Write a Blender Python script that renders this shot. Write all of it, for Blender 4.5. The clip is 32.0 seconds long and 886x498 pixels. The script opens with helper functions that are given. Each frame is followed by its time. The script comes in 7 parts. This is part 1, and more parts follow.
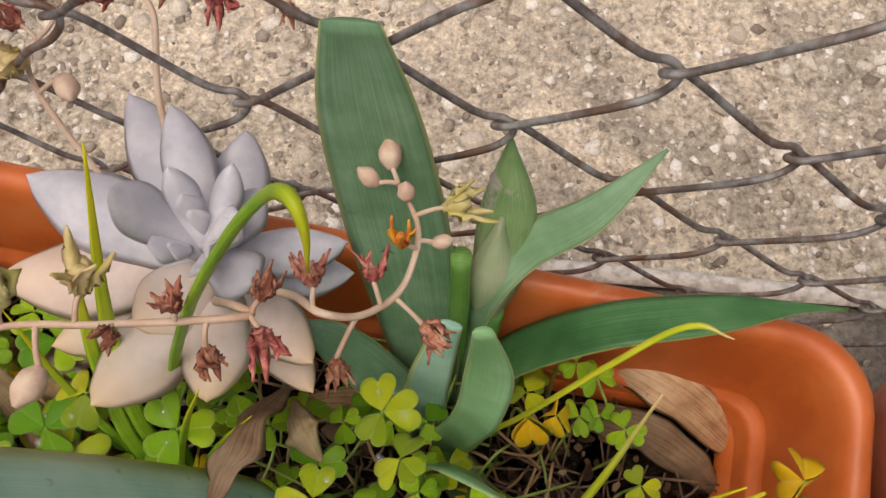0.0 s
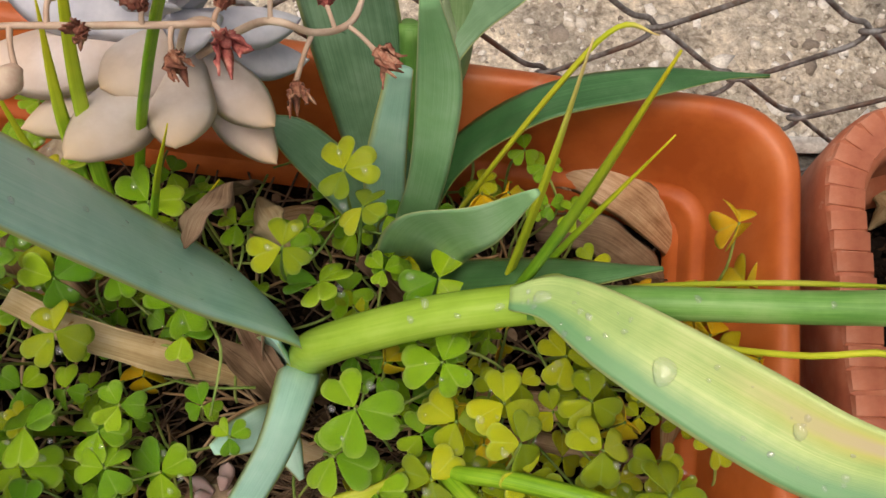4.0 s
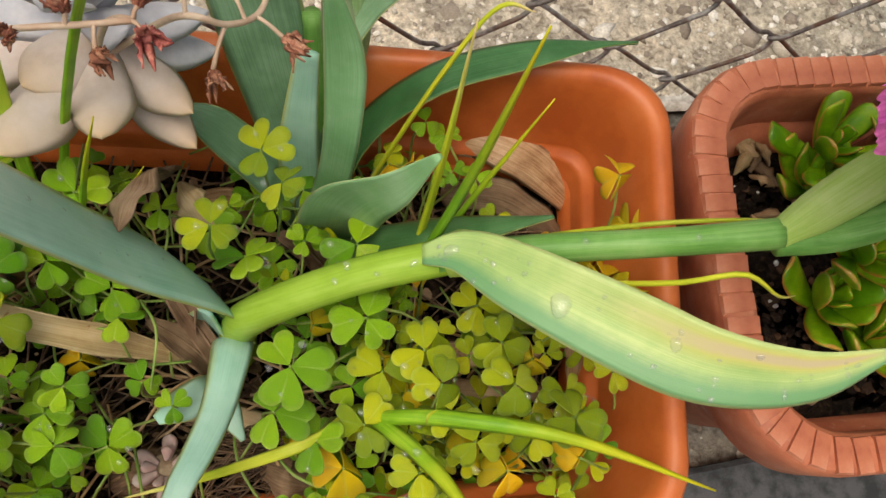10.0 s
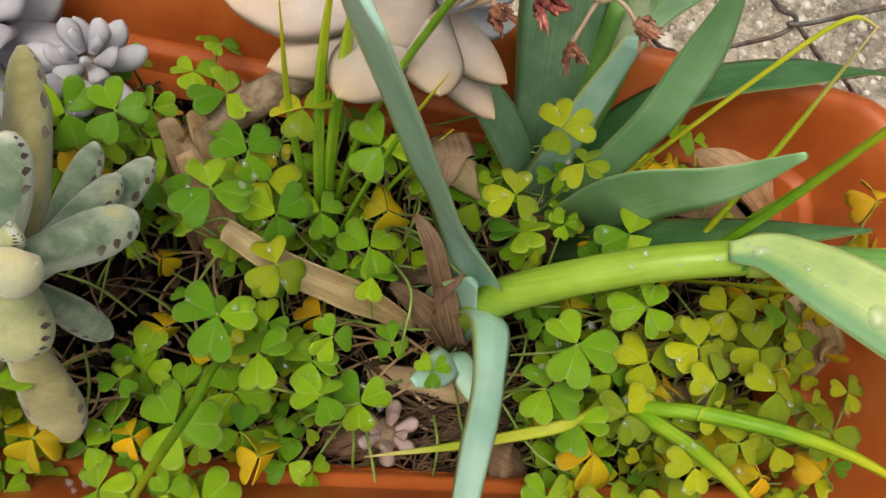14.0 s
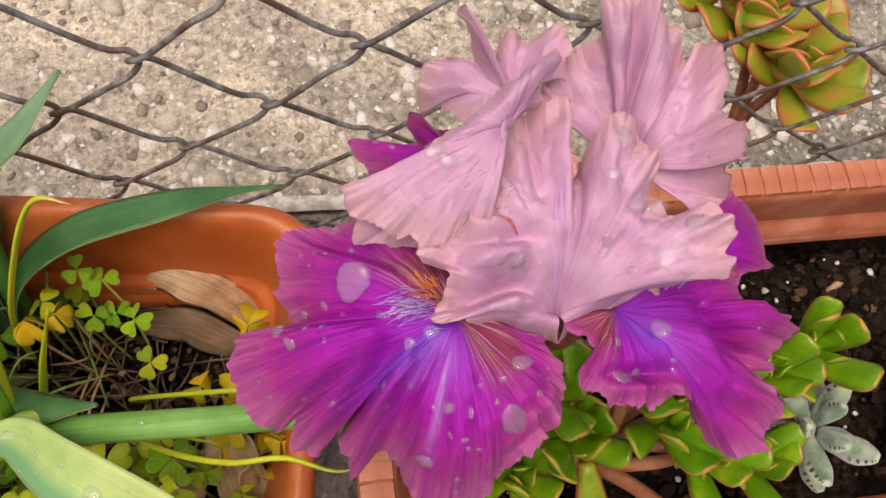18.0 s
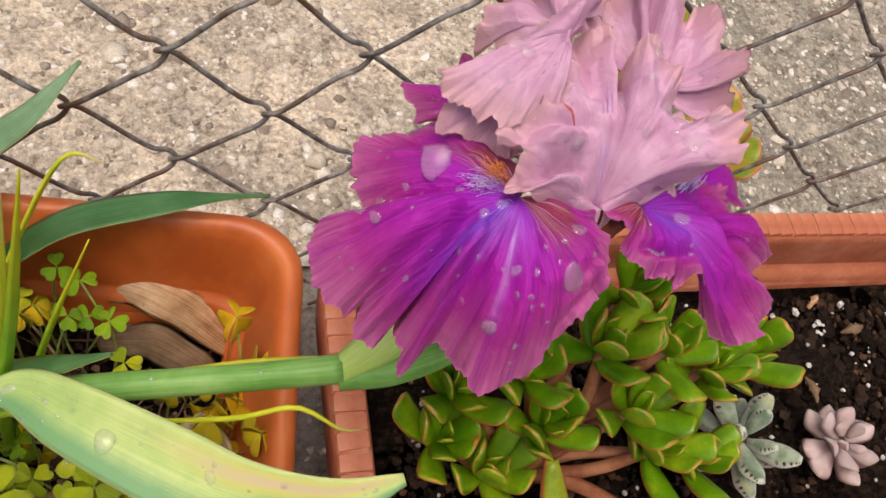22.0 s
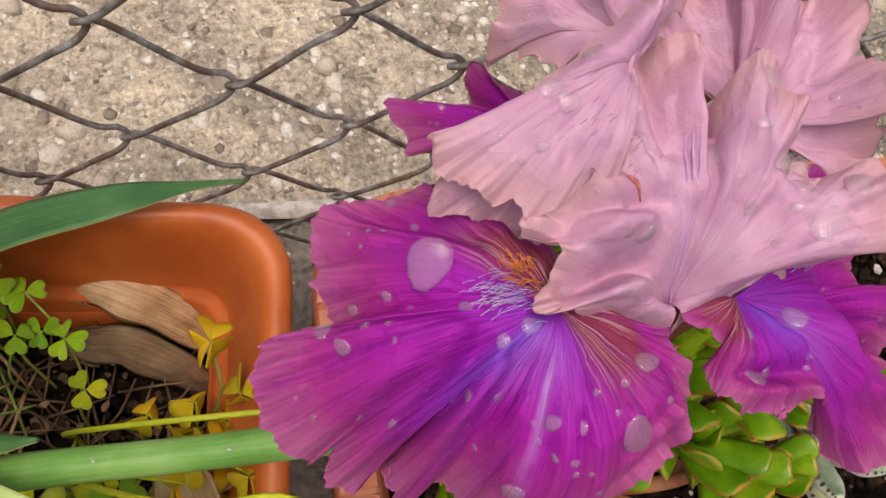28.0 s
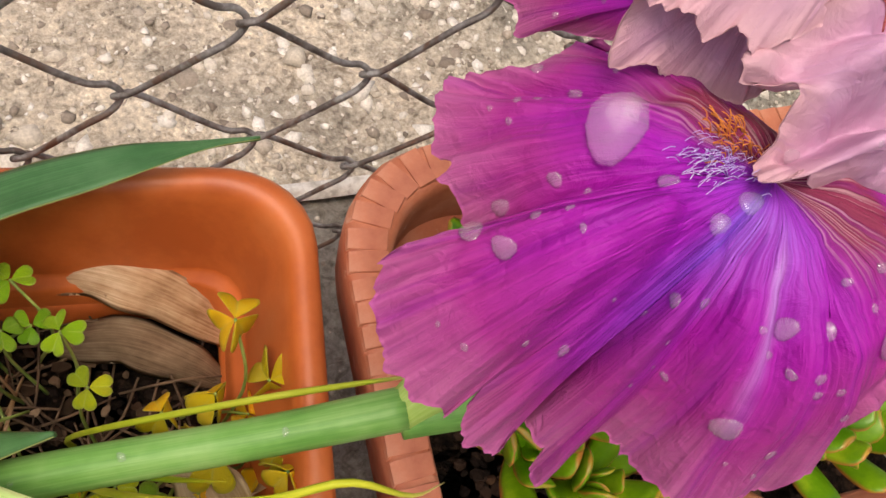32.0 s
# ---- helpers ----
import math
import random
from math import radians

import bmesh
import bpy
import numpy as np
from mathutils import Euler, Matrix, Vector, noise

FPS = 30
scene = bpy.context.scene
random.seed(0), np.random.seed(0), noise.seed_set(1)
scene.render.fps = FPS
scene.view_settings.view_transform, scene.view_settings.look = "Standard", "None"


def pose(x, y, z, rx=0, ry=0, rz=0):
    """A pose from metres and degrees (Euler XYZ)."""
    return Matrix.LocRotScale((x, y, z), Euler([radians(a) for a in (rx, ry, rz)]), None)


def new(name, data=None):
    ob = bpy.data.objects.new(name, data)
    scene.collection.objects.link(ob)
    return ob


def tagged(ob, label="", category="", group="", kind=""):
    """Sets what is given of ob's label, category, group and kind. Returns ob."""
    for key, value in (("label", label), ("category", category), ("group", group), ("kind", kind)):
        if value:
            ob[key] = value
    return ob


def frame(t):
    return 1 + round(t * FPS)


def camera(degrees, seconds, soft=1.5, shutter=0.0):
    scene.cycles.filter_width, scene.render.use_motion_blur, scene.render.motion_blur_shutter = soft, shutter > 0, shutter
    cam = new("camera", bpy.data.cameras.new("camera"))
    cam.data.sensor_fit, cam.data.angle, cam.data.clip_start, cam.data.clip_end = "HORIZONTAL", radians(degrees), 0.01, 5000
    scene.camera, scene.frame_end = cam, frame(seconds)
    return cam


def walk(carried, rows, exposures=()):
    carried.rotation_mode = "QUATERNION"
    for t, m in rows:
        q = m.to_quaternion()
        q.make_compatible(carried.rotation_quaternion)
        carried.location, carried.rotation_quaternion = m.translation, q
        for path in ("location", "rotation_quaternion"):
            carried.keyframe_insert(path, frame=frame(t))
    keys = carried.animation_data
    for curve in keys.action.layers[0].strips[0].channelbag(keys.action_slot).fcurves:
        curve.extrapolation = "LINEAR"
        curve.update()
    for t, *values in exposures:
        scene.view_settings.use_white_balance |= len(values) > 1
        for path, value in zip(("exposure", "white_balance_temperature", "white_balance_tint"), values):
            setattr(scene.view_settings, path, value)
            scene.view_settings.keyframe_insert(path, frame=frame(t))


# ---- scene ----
cam = camera(56.0, 32.0)
METRES, EYE, TILT, LEAN, TURN = 1.25, 0.417, -73.0, 0.0, 0.0
ROWS = [
    (0.0, 0.0, 0.0, 0.0, 0.0, 0.0, -0.0),
    (0.5, 0.0052, -0.0025, 0.0029, 0.22, 0.42, -0.17),
    (1.0, 0.0048, -0.0014, 0.0029, 0.33, 0.66, -0.05),
    (1.5, -0.0003, -0.0005, 0.0018, 0.17, 0.48, 0.2),
    (2.0, 0.0044, -0.0019, 0.0024, -0.06, 0.54, 0.71),
    (2.5, 0.0086, -0.005, -0.0009, -0.36, 0.67, 2.22),
    (3.0, 0.006, -0.0109, -0.0162, -1.09, 1.18, 3.39),
    (3.5, 0.0043, -0.0115, -0.0385, -2.27, 1.08, 4.29),
    (5.5, -0.0428, -0.0101, -0.0712, -4.18, -1.99, 0.14),
    (6.0, -0.0586, -0.0057, -0.0731, -5.84, -2.1, 0.8),
    (6.5, -0.066, -0.0046, -0.0742, -7.48, -2.18, 1.72),
    (7.0, -0.0781, -0.004, -0.0775, -8.49, -1.95, 2.27),
    (7.5, -0.0743, -0.0086, -0.0763, -9.25, -1.68, 2.53),
    (8.0, -0.0533, -0.0097, -0.0746, -9.64, -1.81, 3.65),
    (8.5, -0.0296, -0.0097, -0.0705, -9.69, -1.91, 5.82),
    (9.0, -0.0036, -0.0149, -0.0639, -9.5, -1.91, 7.72),
    (9.5, 0.0065, -0.0213, -0.0595, -9.48, -2.07, 8.61),
    (10.0, -0.0045, -0.0303, -0.0588, -9.18, -1.49, 7.91),
    (10.5, -0.0249, -0.0357, -0.0599, -9.13, -0.75, 5.74),
    (11.0, -0.0566, -0.0306, -0.0657, -9.2, -0.0, 3.43),
    (11.5, -0.0783, -0.0237, -0.0666, -8.73, 0.32, 1.96),
    (12.0, -0.087, -0.0188, -0.0677, -8.44, 0.17, 0.74),
    (12.5, -0.0915, -0.0146, -0.0687, -8.31, -0.56, 0.04),
    (13.0, -0.0922, -0.0113, -0.0704, -8.71, -0.89, -0.28),
    (13.5, -0.0882, -0.0128, -0.0681, -9.54, -0.82, -0.4),
    (14.0, -0.0775, -0.0196, -0.0614, -10.15, -0.52, 0.52),
    (14.5, -0.0551, -0.0293, -0.0557, -10.26, -0.2, 2.34),
    (15.0, -0.0272, -0.0405, -0.0556, -10.0, 0.33, 3.87),
    (15.5, 0.0054, -0.0506, -0.0555, -9.76, 0.48, 5.97),
    (17.5, 0.0869, -0.0495, -0.0419, -8.59, -1.48, 9.51),
    (18.0, 0.0995, -0.0481, -0.0349, -9.19, -1.21, 9.52),
    (18.5, 0.1056, -0.0431, -0.0345, -9.7, -0.33, 9.03),
    (19.0, 0.1029, -0.0394, -0.0475, -10.17, 1.38, 8.82),
    (19.5, 0.0845, -0.0443, -0.0705, -10.61, 4.34, 7.52),
    (20.0, 0.0566, -0.0569, -0.0755, -11.14, 5.71, 7.26),
    (20.5, 0.0366, -0.073, -0.082, -16.86, 5.82, 11.36),
    (21.0, 0.0224, -0.0873, -0.0796, -20.24, 7.63, 14.78),
    (21.5, 0.0419, -0.0854, -0.0777, -20.16, 7.66, 13.25),
    (22.0, 0.0575, -0.0561, -0.0743, -18.58, 8.21, 8.65),
    (22.5, 0.0713, -0.0243, -0.0658, -17.22, 7.65, 6.75),
    (23.0, 0.0794, -0.0068, -0.0605, -16.01, 6.5, 6.51),
    (23.5, 0.0854, 0.0034, -0.0609, -15.72, 5.38, 6.24),
    (24.0, 0.0983, 0.0042, -0.0547, -15.29, 4.64, 6.3),
    (24.5, 0.107, -0.0028, -0.0486, -13.32, 4.0, 6.25),
    (26.5, 0.1035, -0.0318, -0.0343, -13.23, 1.26, 7.07),
    (27.0, 0.0957, -0.0293, -0.0348, -14.13, 0.69, 7.49),
    (27.5, 0.0863, -0.024, -0.0366, -15.03, -0.03, 7.88),
    (28.0, 0.0805, -0.0176, -0.0376, -16.36, -0.59, 9.98),
    (28.5, 0.0751, -0.0111, -0.0375, -17.55, -1.17, 13.21),
    (29.0, 0.0665, -0.0007, -0.0471, -18.15, -1.41, 15.04),
    (29.5, 0.0567, 0.009, -0.0479, -18.64, -1.72, 16.19),
    (30.0, 0.0466, 0.0165, -0.0447, -18.65, -1.68, 16.77),
    (30.5, 0.0424, 0.0193, -0.0422, -19.15, -0.96, 17.3),
    (31.0, 0.038, 0.0229, -0.0421, -20.05, -0.73, 17.73),
    (31.5, 0.0462, 0.0173, -0.0441, -20.51, -0.76, 17.08),
    (32.0, 0.0658, 0.0114, -0.0459, -19.5, -0.48, 13.41),
]
walk(cam, [(t, pose(0, 0, EYE, TILT, LEAN, TURN) @ pose(METRES * x, METRES * y, METRES * z, 90 + pitch, roll, yaw)) for t, x, y, z, yaw, pitch, roll in ROWS], exposures=((0, -0.4, 6700, 10), (3, -0.42, 6700, 10), (6, -0.16, 6700, 2), (7, -0.22, 6700, 2), (8, -0.26, 6700, 2), (9, -0.26, 6700, 2), (10, -0.28, 6700, 2), (12, -0.32, 6700, 2), (13, -0.36, 6700, 2), (15, -0.33, 6700, 2), (18, -0.24, 6700, 10), (19, -0.32, 6700, 10), (20, -0.2, 6700, 10), (21, -0.3, 6700, 10), (23, -0.16, 6700, 10), (24.2, -0.04, 6700, 10), (27, -0.42, 6700, 10), (28, -0.38, 6700, 10), (29, -0.2, 6700, 10), (30, -0.12, 6700, 10), (32, -0.14, 6700, 10)))

# ---- world and light: an overcast day, soft light from above ----
world = bpy.data.worlds.new("sky_world")
scene.world = world
world.use_nodes = True
wn = world.node_tree
wn.nodes.clear()
sky = wn.nodes.new("ShaderNodeTexSky")
sky.sky_type, sky.sun_disc = "NISHITA", False
sky.sun_elevation, sky.sun_rotation = radians(78), radians(242)
sky.air_density, sky.dust_density, sky.ozone_density = 0.5, 8.0, 0.0
bg = wn.nodes.new("ShaderNodeBackground")
bg.inputs["Strength"].default_value = 0.175
wout = wn.nodes.new("ShaderNodeOutputWorld")
wn.links.new(sky.outputs[0], bg.inputs["Color"])
wn.links.new(bg.outputs[0], wout.inputs["Surface"])
sun_data = bpy.data.lights.new("sun", "SUN")
sun_data.energy, sun_data.angle, sun_data.color = 1.0, radians(50), (1.0, 0.95, 0.88)
sun = new("sun", sun_data)
sun.rotation_euler = (radians(10), 0, radians(-62))
scene.view_settings.exposure = 0.0

# ---- mesh tools ----
ORIGIN = {}
rng = np.random.default_rng(7)


def thing(name, at, label, category, group="", kind=""):
    ob = new(name)
    ob.empty_display_size = 0.01
    ob.location = at
    ORIGIN[ob] = np.array(at, float)
    return tagged(ob, label, category, group, kind)


def data_of(name, verts, faces, mat, uv=None, smooth=True):
    me = bpy.data.meshes.new(name)
    me.from_pydata([tuple(v) for v in verts], [], [tuple(int(i) for i in f) for f in faces])
    if uv is not None:
        uv = np.asarray(uv, np.float32)
        index = np.zeros(len(me.loops), np.int32)
        me.loops.foreach_get("vertex_index", index)
        me.uv_layers.new(name="UVMap").data.foreach_set("uv", uv[index].ravel())
    if smooth:
        me.polygons.foreach_set("use_smooth", [True] * len(me.polygons))
    me.materials.append(mat)
    me.update()
    return me


def part(name, shape, mat, parent, label="", smooth=True):
    """One mesh object under a thing or a part; shape is (verts, faces) or (verts, faces, uv) in world metres."""
    base = ORIGIN[parent]
    me = data_of(name, np.asarray(shape[0], float) - base, shape[1], mat, shape[2] if len(shape) > 2 else None, smooth)
    ob = new(name, me)
    ob.parent = parent
    ORIGIN[ob] = base
    return tagged(ob, label)


def solo(name, shape, mat, label, category, group="", kind="", smooth=True):
    """A thing of one mesh, with its origin at the middle of its foot."""
    v = np.asarray(shape[0], float)
    base = np.array([*v.mean(0)[:2], v[:, 2].min()])
    ob = new(name, data_of(name, v - base, shape[1], mat, shape[2] if len(shape) > 2 else None, smooth))
    ob.location = base
    ORIGIN[ob] = base
    return tagged(ob, label, category, group, kind)


def spline(points, n):
    """n places along a smooth curve through the points (of any dimension)."""
    p = np.asarray(points, float)
    if p.ndim == 1:
        p = p[:, None]
    if len(p) == 1:
        return np.repeat(p, n, 0)
    ext = np.vstack([2 * p[0] - p[1], p, 2 * p[-1] - p[-2]])
    s = np.linspace(0, len(p) - 1 - 1e-9, n)
    k, f = s.astype(int), (s % 1)[:, None]
    a, b, c, d = ext[k], ext[k + 1], ext[k + 2], ext[k + 3]
    return 0.5 * (2 * b + (c - a) * f + (2 * a - 5 * b + 4 * c - d) * f**2 + (3 * b - a - 3 * c + d) * f**3)


def unit(v):
    v = np.asarray(v, float)
    return v / (np.linalg.norm(v, axis=-1, keepdims=True) + 1e-12)


def lofted(rings, uv=None, closed_ends=True):
    """Faces between rings of equal count; rings is an array (n, m, 3)."""
    n, m = rings.shape[:2]
    verts = rings.reshape(-1, 3)
    i, j = np.meshgrid(np.arange(n - 1), np.arange(m), indexing="ij")
    a, b = i * m + j, i * m + (j + 1) % m
    faces = np.stack([a, b, b + m, a + m], -1).reshape(-1, 4).tolist()
    if closed_ends:
        faces.append(list(range(m))[::-1])
        faces.append(list(range((n - 1) * m, n * m)))
    return (verts, faces, uv) if uv is not None else (verts, faces)


def tube(points, radii, sides=8, n=24, bump=0.0):
    """A round stem along a smooth curve, its radius smoothly changing."""
    c = spline(points, n)
    r = spline(radii, n)[:, 0]
    t = unit(np.gradient(c, axis=0))
    side = unit(np.cross(t, [0.31, 0.17, 0.93]))
    up = np.cross(side, t)
    ang = np.linspace(0, 2 * np.pi, sides, endpoint=False)
    rr = r[:, None] * (1 + bump * np.sin(3 * ang[None] + np.arange(n)[:, None] * 0.7))
    rings = c[:, None] + rr[..., None] * (np.cos(ang)[None, :, None] * side[:, None] + np.sin(ang)[None, :, None] * up[:, None])
    uv = np.stack(np.meshgrid(np.linspace(0, 1, n), np.abs(np.linspace(-1, 1, sides)), indexing="ij")[::-1], -1).reshape(-1, 2)
    return lofted(rings, uv)


def strap(points, widths, side, thick=0.0011, fold=0.0, cup=0.0, n=30, m=7, wave=0.0, waves=3.0, seed=0.0, lens=True):
    """A leaf along a curve. side: one vector or one a point, across the leaf; fold and cup raise its margins."""
    c = spline(points, n)
    w = np.maximum(spline(widths, n)[:, 0], 0.0003) / 2
    th = np.maximum(spline(thick if np.ndim(thick) else [thick, thick], n)[:, 0], 0.0003) / 2
    t = unit(np.gradient(c, axis=0))
    s = spline(side if np.ndim(side) == 2 else [side, side], n)
    s = unit(s - (s * t).sum(1, keepdims=True) * t)
    nrm = np.cross(s, t)
    u = np.linspace(-1, 1, m)
    top = np.concatenate([u, u[::-1][1:-1]])
    sign = np.concatenate([np.ones(m), -np.ones(m - 2)])
    belly = np.sqrt(np.clip(1 - top**2, 0, 1)) if lens else 1 - 0.6 * top**4
    belly = np.where(np.abs(top) > 0.999, 0.12 * sign, belly * sign)
    v = np.linspace(0, 1, n)
    lift = w[:, None] * (fold * np.abs(top)[None] + cup * top[None] ** 2)
    lift = lift + wave * w[:, None] * np.sin(waves * 2 * np.pi * v[:, None] + seed + 1.3 * np.sign(top)[None]) * top[None] ** 2
    rings = c[:, None] + (w[:, None] * top[None])[..., None] * s[:, None] + (lift + th[:, None] * belly[None])[..., None] * nrm[:, None]
    uv = np.stack([np.broadcast_to(top[None] * 0.5 + 0.5, (n, len(top))), np.broadcast_to(v[:, None], (n, len(top)))], -1).reshape(-1, 2)
    return lofted(rings, uv)


def wrinkle(x, y, seed):
    """Smooth noise on a grid of places."""
    x, y = np.broadcast_arrays(x, y)
    return np.array([noise.noise(Vector((a, b, seed))) for a, b in zip(x.ravel(), y.ravel())]).reshape(x.shape)


def icoshape(level=1):
    bm = bmesh.new()
    bmesh.ops.create_icosphere(bm, subdivisions=level, radius=1.0)
    v = np.array([p.co[:] for p in bm.verts])
    f = np.array([[p.index for p in q.verts] for q in bm.faces])
    bm.free()
    return v, f


ICO1, ICO2 = icoshape(1), icoshape(2)


def scatter(places, sizes, squash=(0.4, 0.8), rough=0.2, seed=1, shape=ICO1):
    """Many small lumps, joined: uneven, turned and flattened."""
    r = np.random.default_rng(seed)
    bv, bf = shape
    k = len(places)
    ang = r.uniform(0, 2 * np.pi, k)
    stretch = np.stack([r.uniform(0.75, 1.25, k), r.uniform(0.7, 1.0, k), r.uniform(*squash, k)], -1)
    v = bv[None] * (1 + r.uniform(-rough, rough, (k, len(bv), 1)))
    v = v * stretch[:, None] * np.asarray(sizes)[:, None, None]
    c, s = np.cos(ang)[:, None], np.sin(ang)[:, None]
    v = np.stack([v[..., 0] * c - v[..., 1] * s, v[..., 0] * s + v[..., 1] * c, v[..., 2]], -1) + np.asarray(places)[:, None]
    f = bf[None] + (np.arange(k) * len(bv))[:, None, None]
    return v.reshape(-1, 3), f.reshape(-1, bf.shape[1])


def joined(shapes):
    vs, fs, n = [], [], 0
    for sh in shapes:
        vs.append(np.asarray(sh[0]))
        fs += [[i + n for i in f] for f in sh[1]]
        n += len(sh[0])
    return np.concatenate(vs), fs


def ground_noise(x, y, scale, seed=0.0):
    return noise.noise(Vector((x * scale + seed, y * scale - seed, seed)))


# ---- materials ----
def shader(name):
    m = bpy.data.materials.new(name)
    m.use_nodes = True
    t = m.node_tree
    return m, t, t.nodes["Principled BSDF"], t.nodes["Material Output"]


def node(t, kind, **values):
    n = t.nodes.new(kind)
    for key, value in values.items():
        n.inputs[key.replace("_", " ")].default_value = value
    return n


def coords(t, kind="Object", scale=(1, 1, 1)):
    c = t.nodes.new("ShaderNodeTexCoord")
    m = t.nodes.new("ShaderNodeMapping")
    m.inputs["Scale"].default_value = scale
    t.links.new(c.outputs[kind], m.inputs["Vector"])
    return m.outputs[0]


def speckle(t, vec, scale, detail=5, rough=0.6, distort=0.0):
    n = node(t, "ShaderNodeTexNoise", Scale=scale, Detail=detail, Roughness=rough, Distortion=distort)
    t.links.new(vec, n.inputs["Vector"])
    return n.outputs["Fac"]


def ramp(t, fac, stops):
    r = t.nodes.new("ShaderNodeValToRGB")
    e = r.color_ramp.elements
    while len(e) < len(stops):
        e.new(0.5)
    for q, (p, c) in zip(e, stops):
        q.position, q.color = p, (*c, 1) if len(c) == 3 else c
    t.links.new(fac, r.inputs[0])
    return r.outputs[0]


def tight(stops):
    return [(0.5 + (p - 0.5) * 0.6, c) for p, c in stops]


def mix(t, fac, a, b, how="MIX"):
    n = t.nodes.new("ShaderNodeMix")
    n.data_type, n.blend_type = "RGBA", how
    for socket, value in ((n.inputs[0], fac), (n.inputs[6], a), (n.inputs[7], b)):
        if hasattr(value, "is_linked"):
            t.links.new(value, socket)
        else:
            socket.default_value = value if isinstance(value, float) else (*value, 1)
    return n.outputs[2]


def calc(t, how, a, b=0.0, c=0.0):
    n = t.nodes.new("ShaderNodeMath")
    n.operation = how
    for socket, value in zip(n.inputs, (a, b, c)):
        if hasattr(value, "is_linked"):
            t.links.new(value, socket)
        else:
            socket.default_value = value
    return n.outputs[0]


def relief(t, bsdf, height, strength=0.3, distance=0.001):
    b = node(t, "ShaderNodeBump", Strength=strength, Distance=distance)
    t.links.new(height, b.inputs["Height"])
    t.links.new(b.outputs[0], bsdf.inputs["Normal"])


def vary(t, color, amount=0.25, hue=0.02):
    """Shift the colour a little from object to object."""
    o = t.nodes.new("ShaderNodeObjectInfo")
    h = t.nodes.new("ShaderNodeHueSaturation")
    t.links.new(calc(t, "MULTIPLY_ADD", o.outputs["Random"], 2 * hue, 0.5 - hue), h.inputs["Hue"])
    t.links.new(calc(t, "MULTIPLY_ADD", o.outputs["Random"], -2 * amount, 1 + amount), h.inputs["Value"])
    t.links.new(color, h.inputs["Color"])
    return h.outputs[0]


def glow_through(t, bsdf, out, color, amount):
    """Thin leaf: part of the light passes through."""
    tr = t.nodes.new("ShaderNodeBsdfTranslucent")
    t.links.new(color, tr.inputs["Color"])
    ms = t.nodes.new("ShaderNodeMixShader")
    ms.inputs[0].default_value = amount
    t.links.new(bsdf.outputs[0], ms.inputs[1])
    t.links.new(tr.outputs[0], ms.inputs[2])
    t.links.new(ms.outputs[0], out.inputs["Surface"])


def uv_split(t):
    c = t.nodes.new("ShaderNodeTexCoord")
    s = t.nodes.new("ShaderNodeSeparateXYZ")
    t.links.new(c.outputs["UV"], s.inputs[0])
    return s.outputs[0], s.outputs[1]


def plain(name, stops, scale=200, rough=0.6, bump=0.3, bump_scale=900, distance=0.0006, amount=0.0, through_=0.0, stain=None):
    m, t, b, out = shader(name)
    v = coords(t)
    color = ramp(t, speckle(t, v, scale, 6), tight(stops))
    if stain:
        mask = ramp(t, speckle(t, v, stain[0], 4, 0.65, 0.6), [(stain[1], (0, 0, 0)), (stain[1] + 0.12, (1, 1, 1))])
        color = mix(t, mask, color, stain[2])
    if amount:
        color = vary(t, color, amount)
    t.links.new(color, b.inputs["Base Color"])
    t.links.new(calc(t, "MULTIPLY_ADD", speckle(t, v, scale * 2.3, 3), 0.3, rough - 0.15), b.inputs["Roughness"])
    if bump:
        relief(t, b, speckle(t, v, bump_scale, 6), bump, distance)
    if through_:
        glow_through(t, b, out, color, through_)
    return m


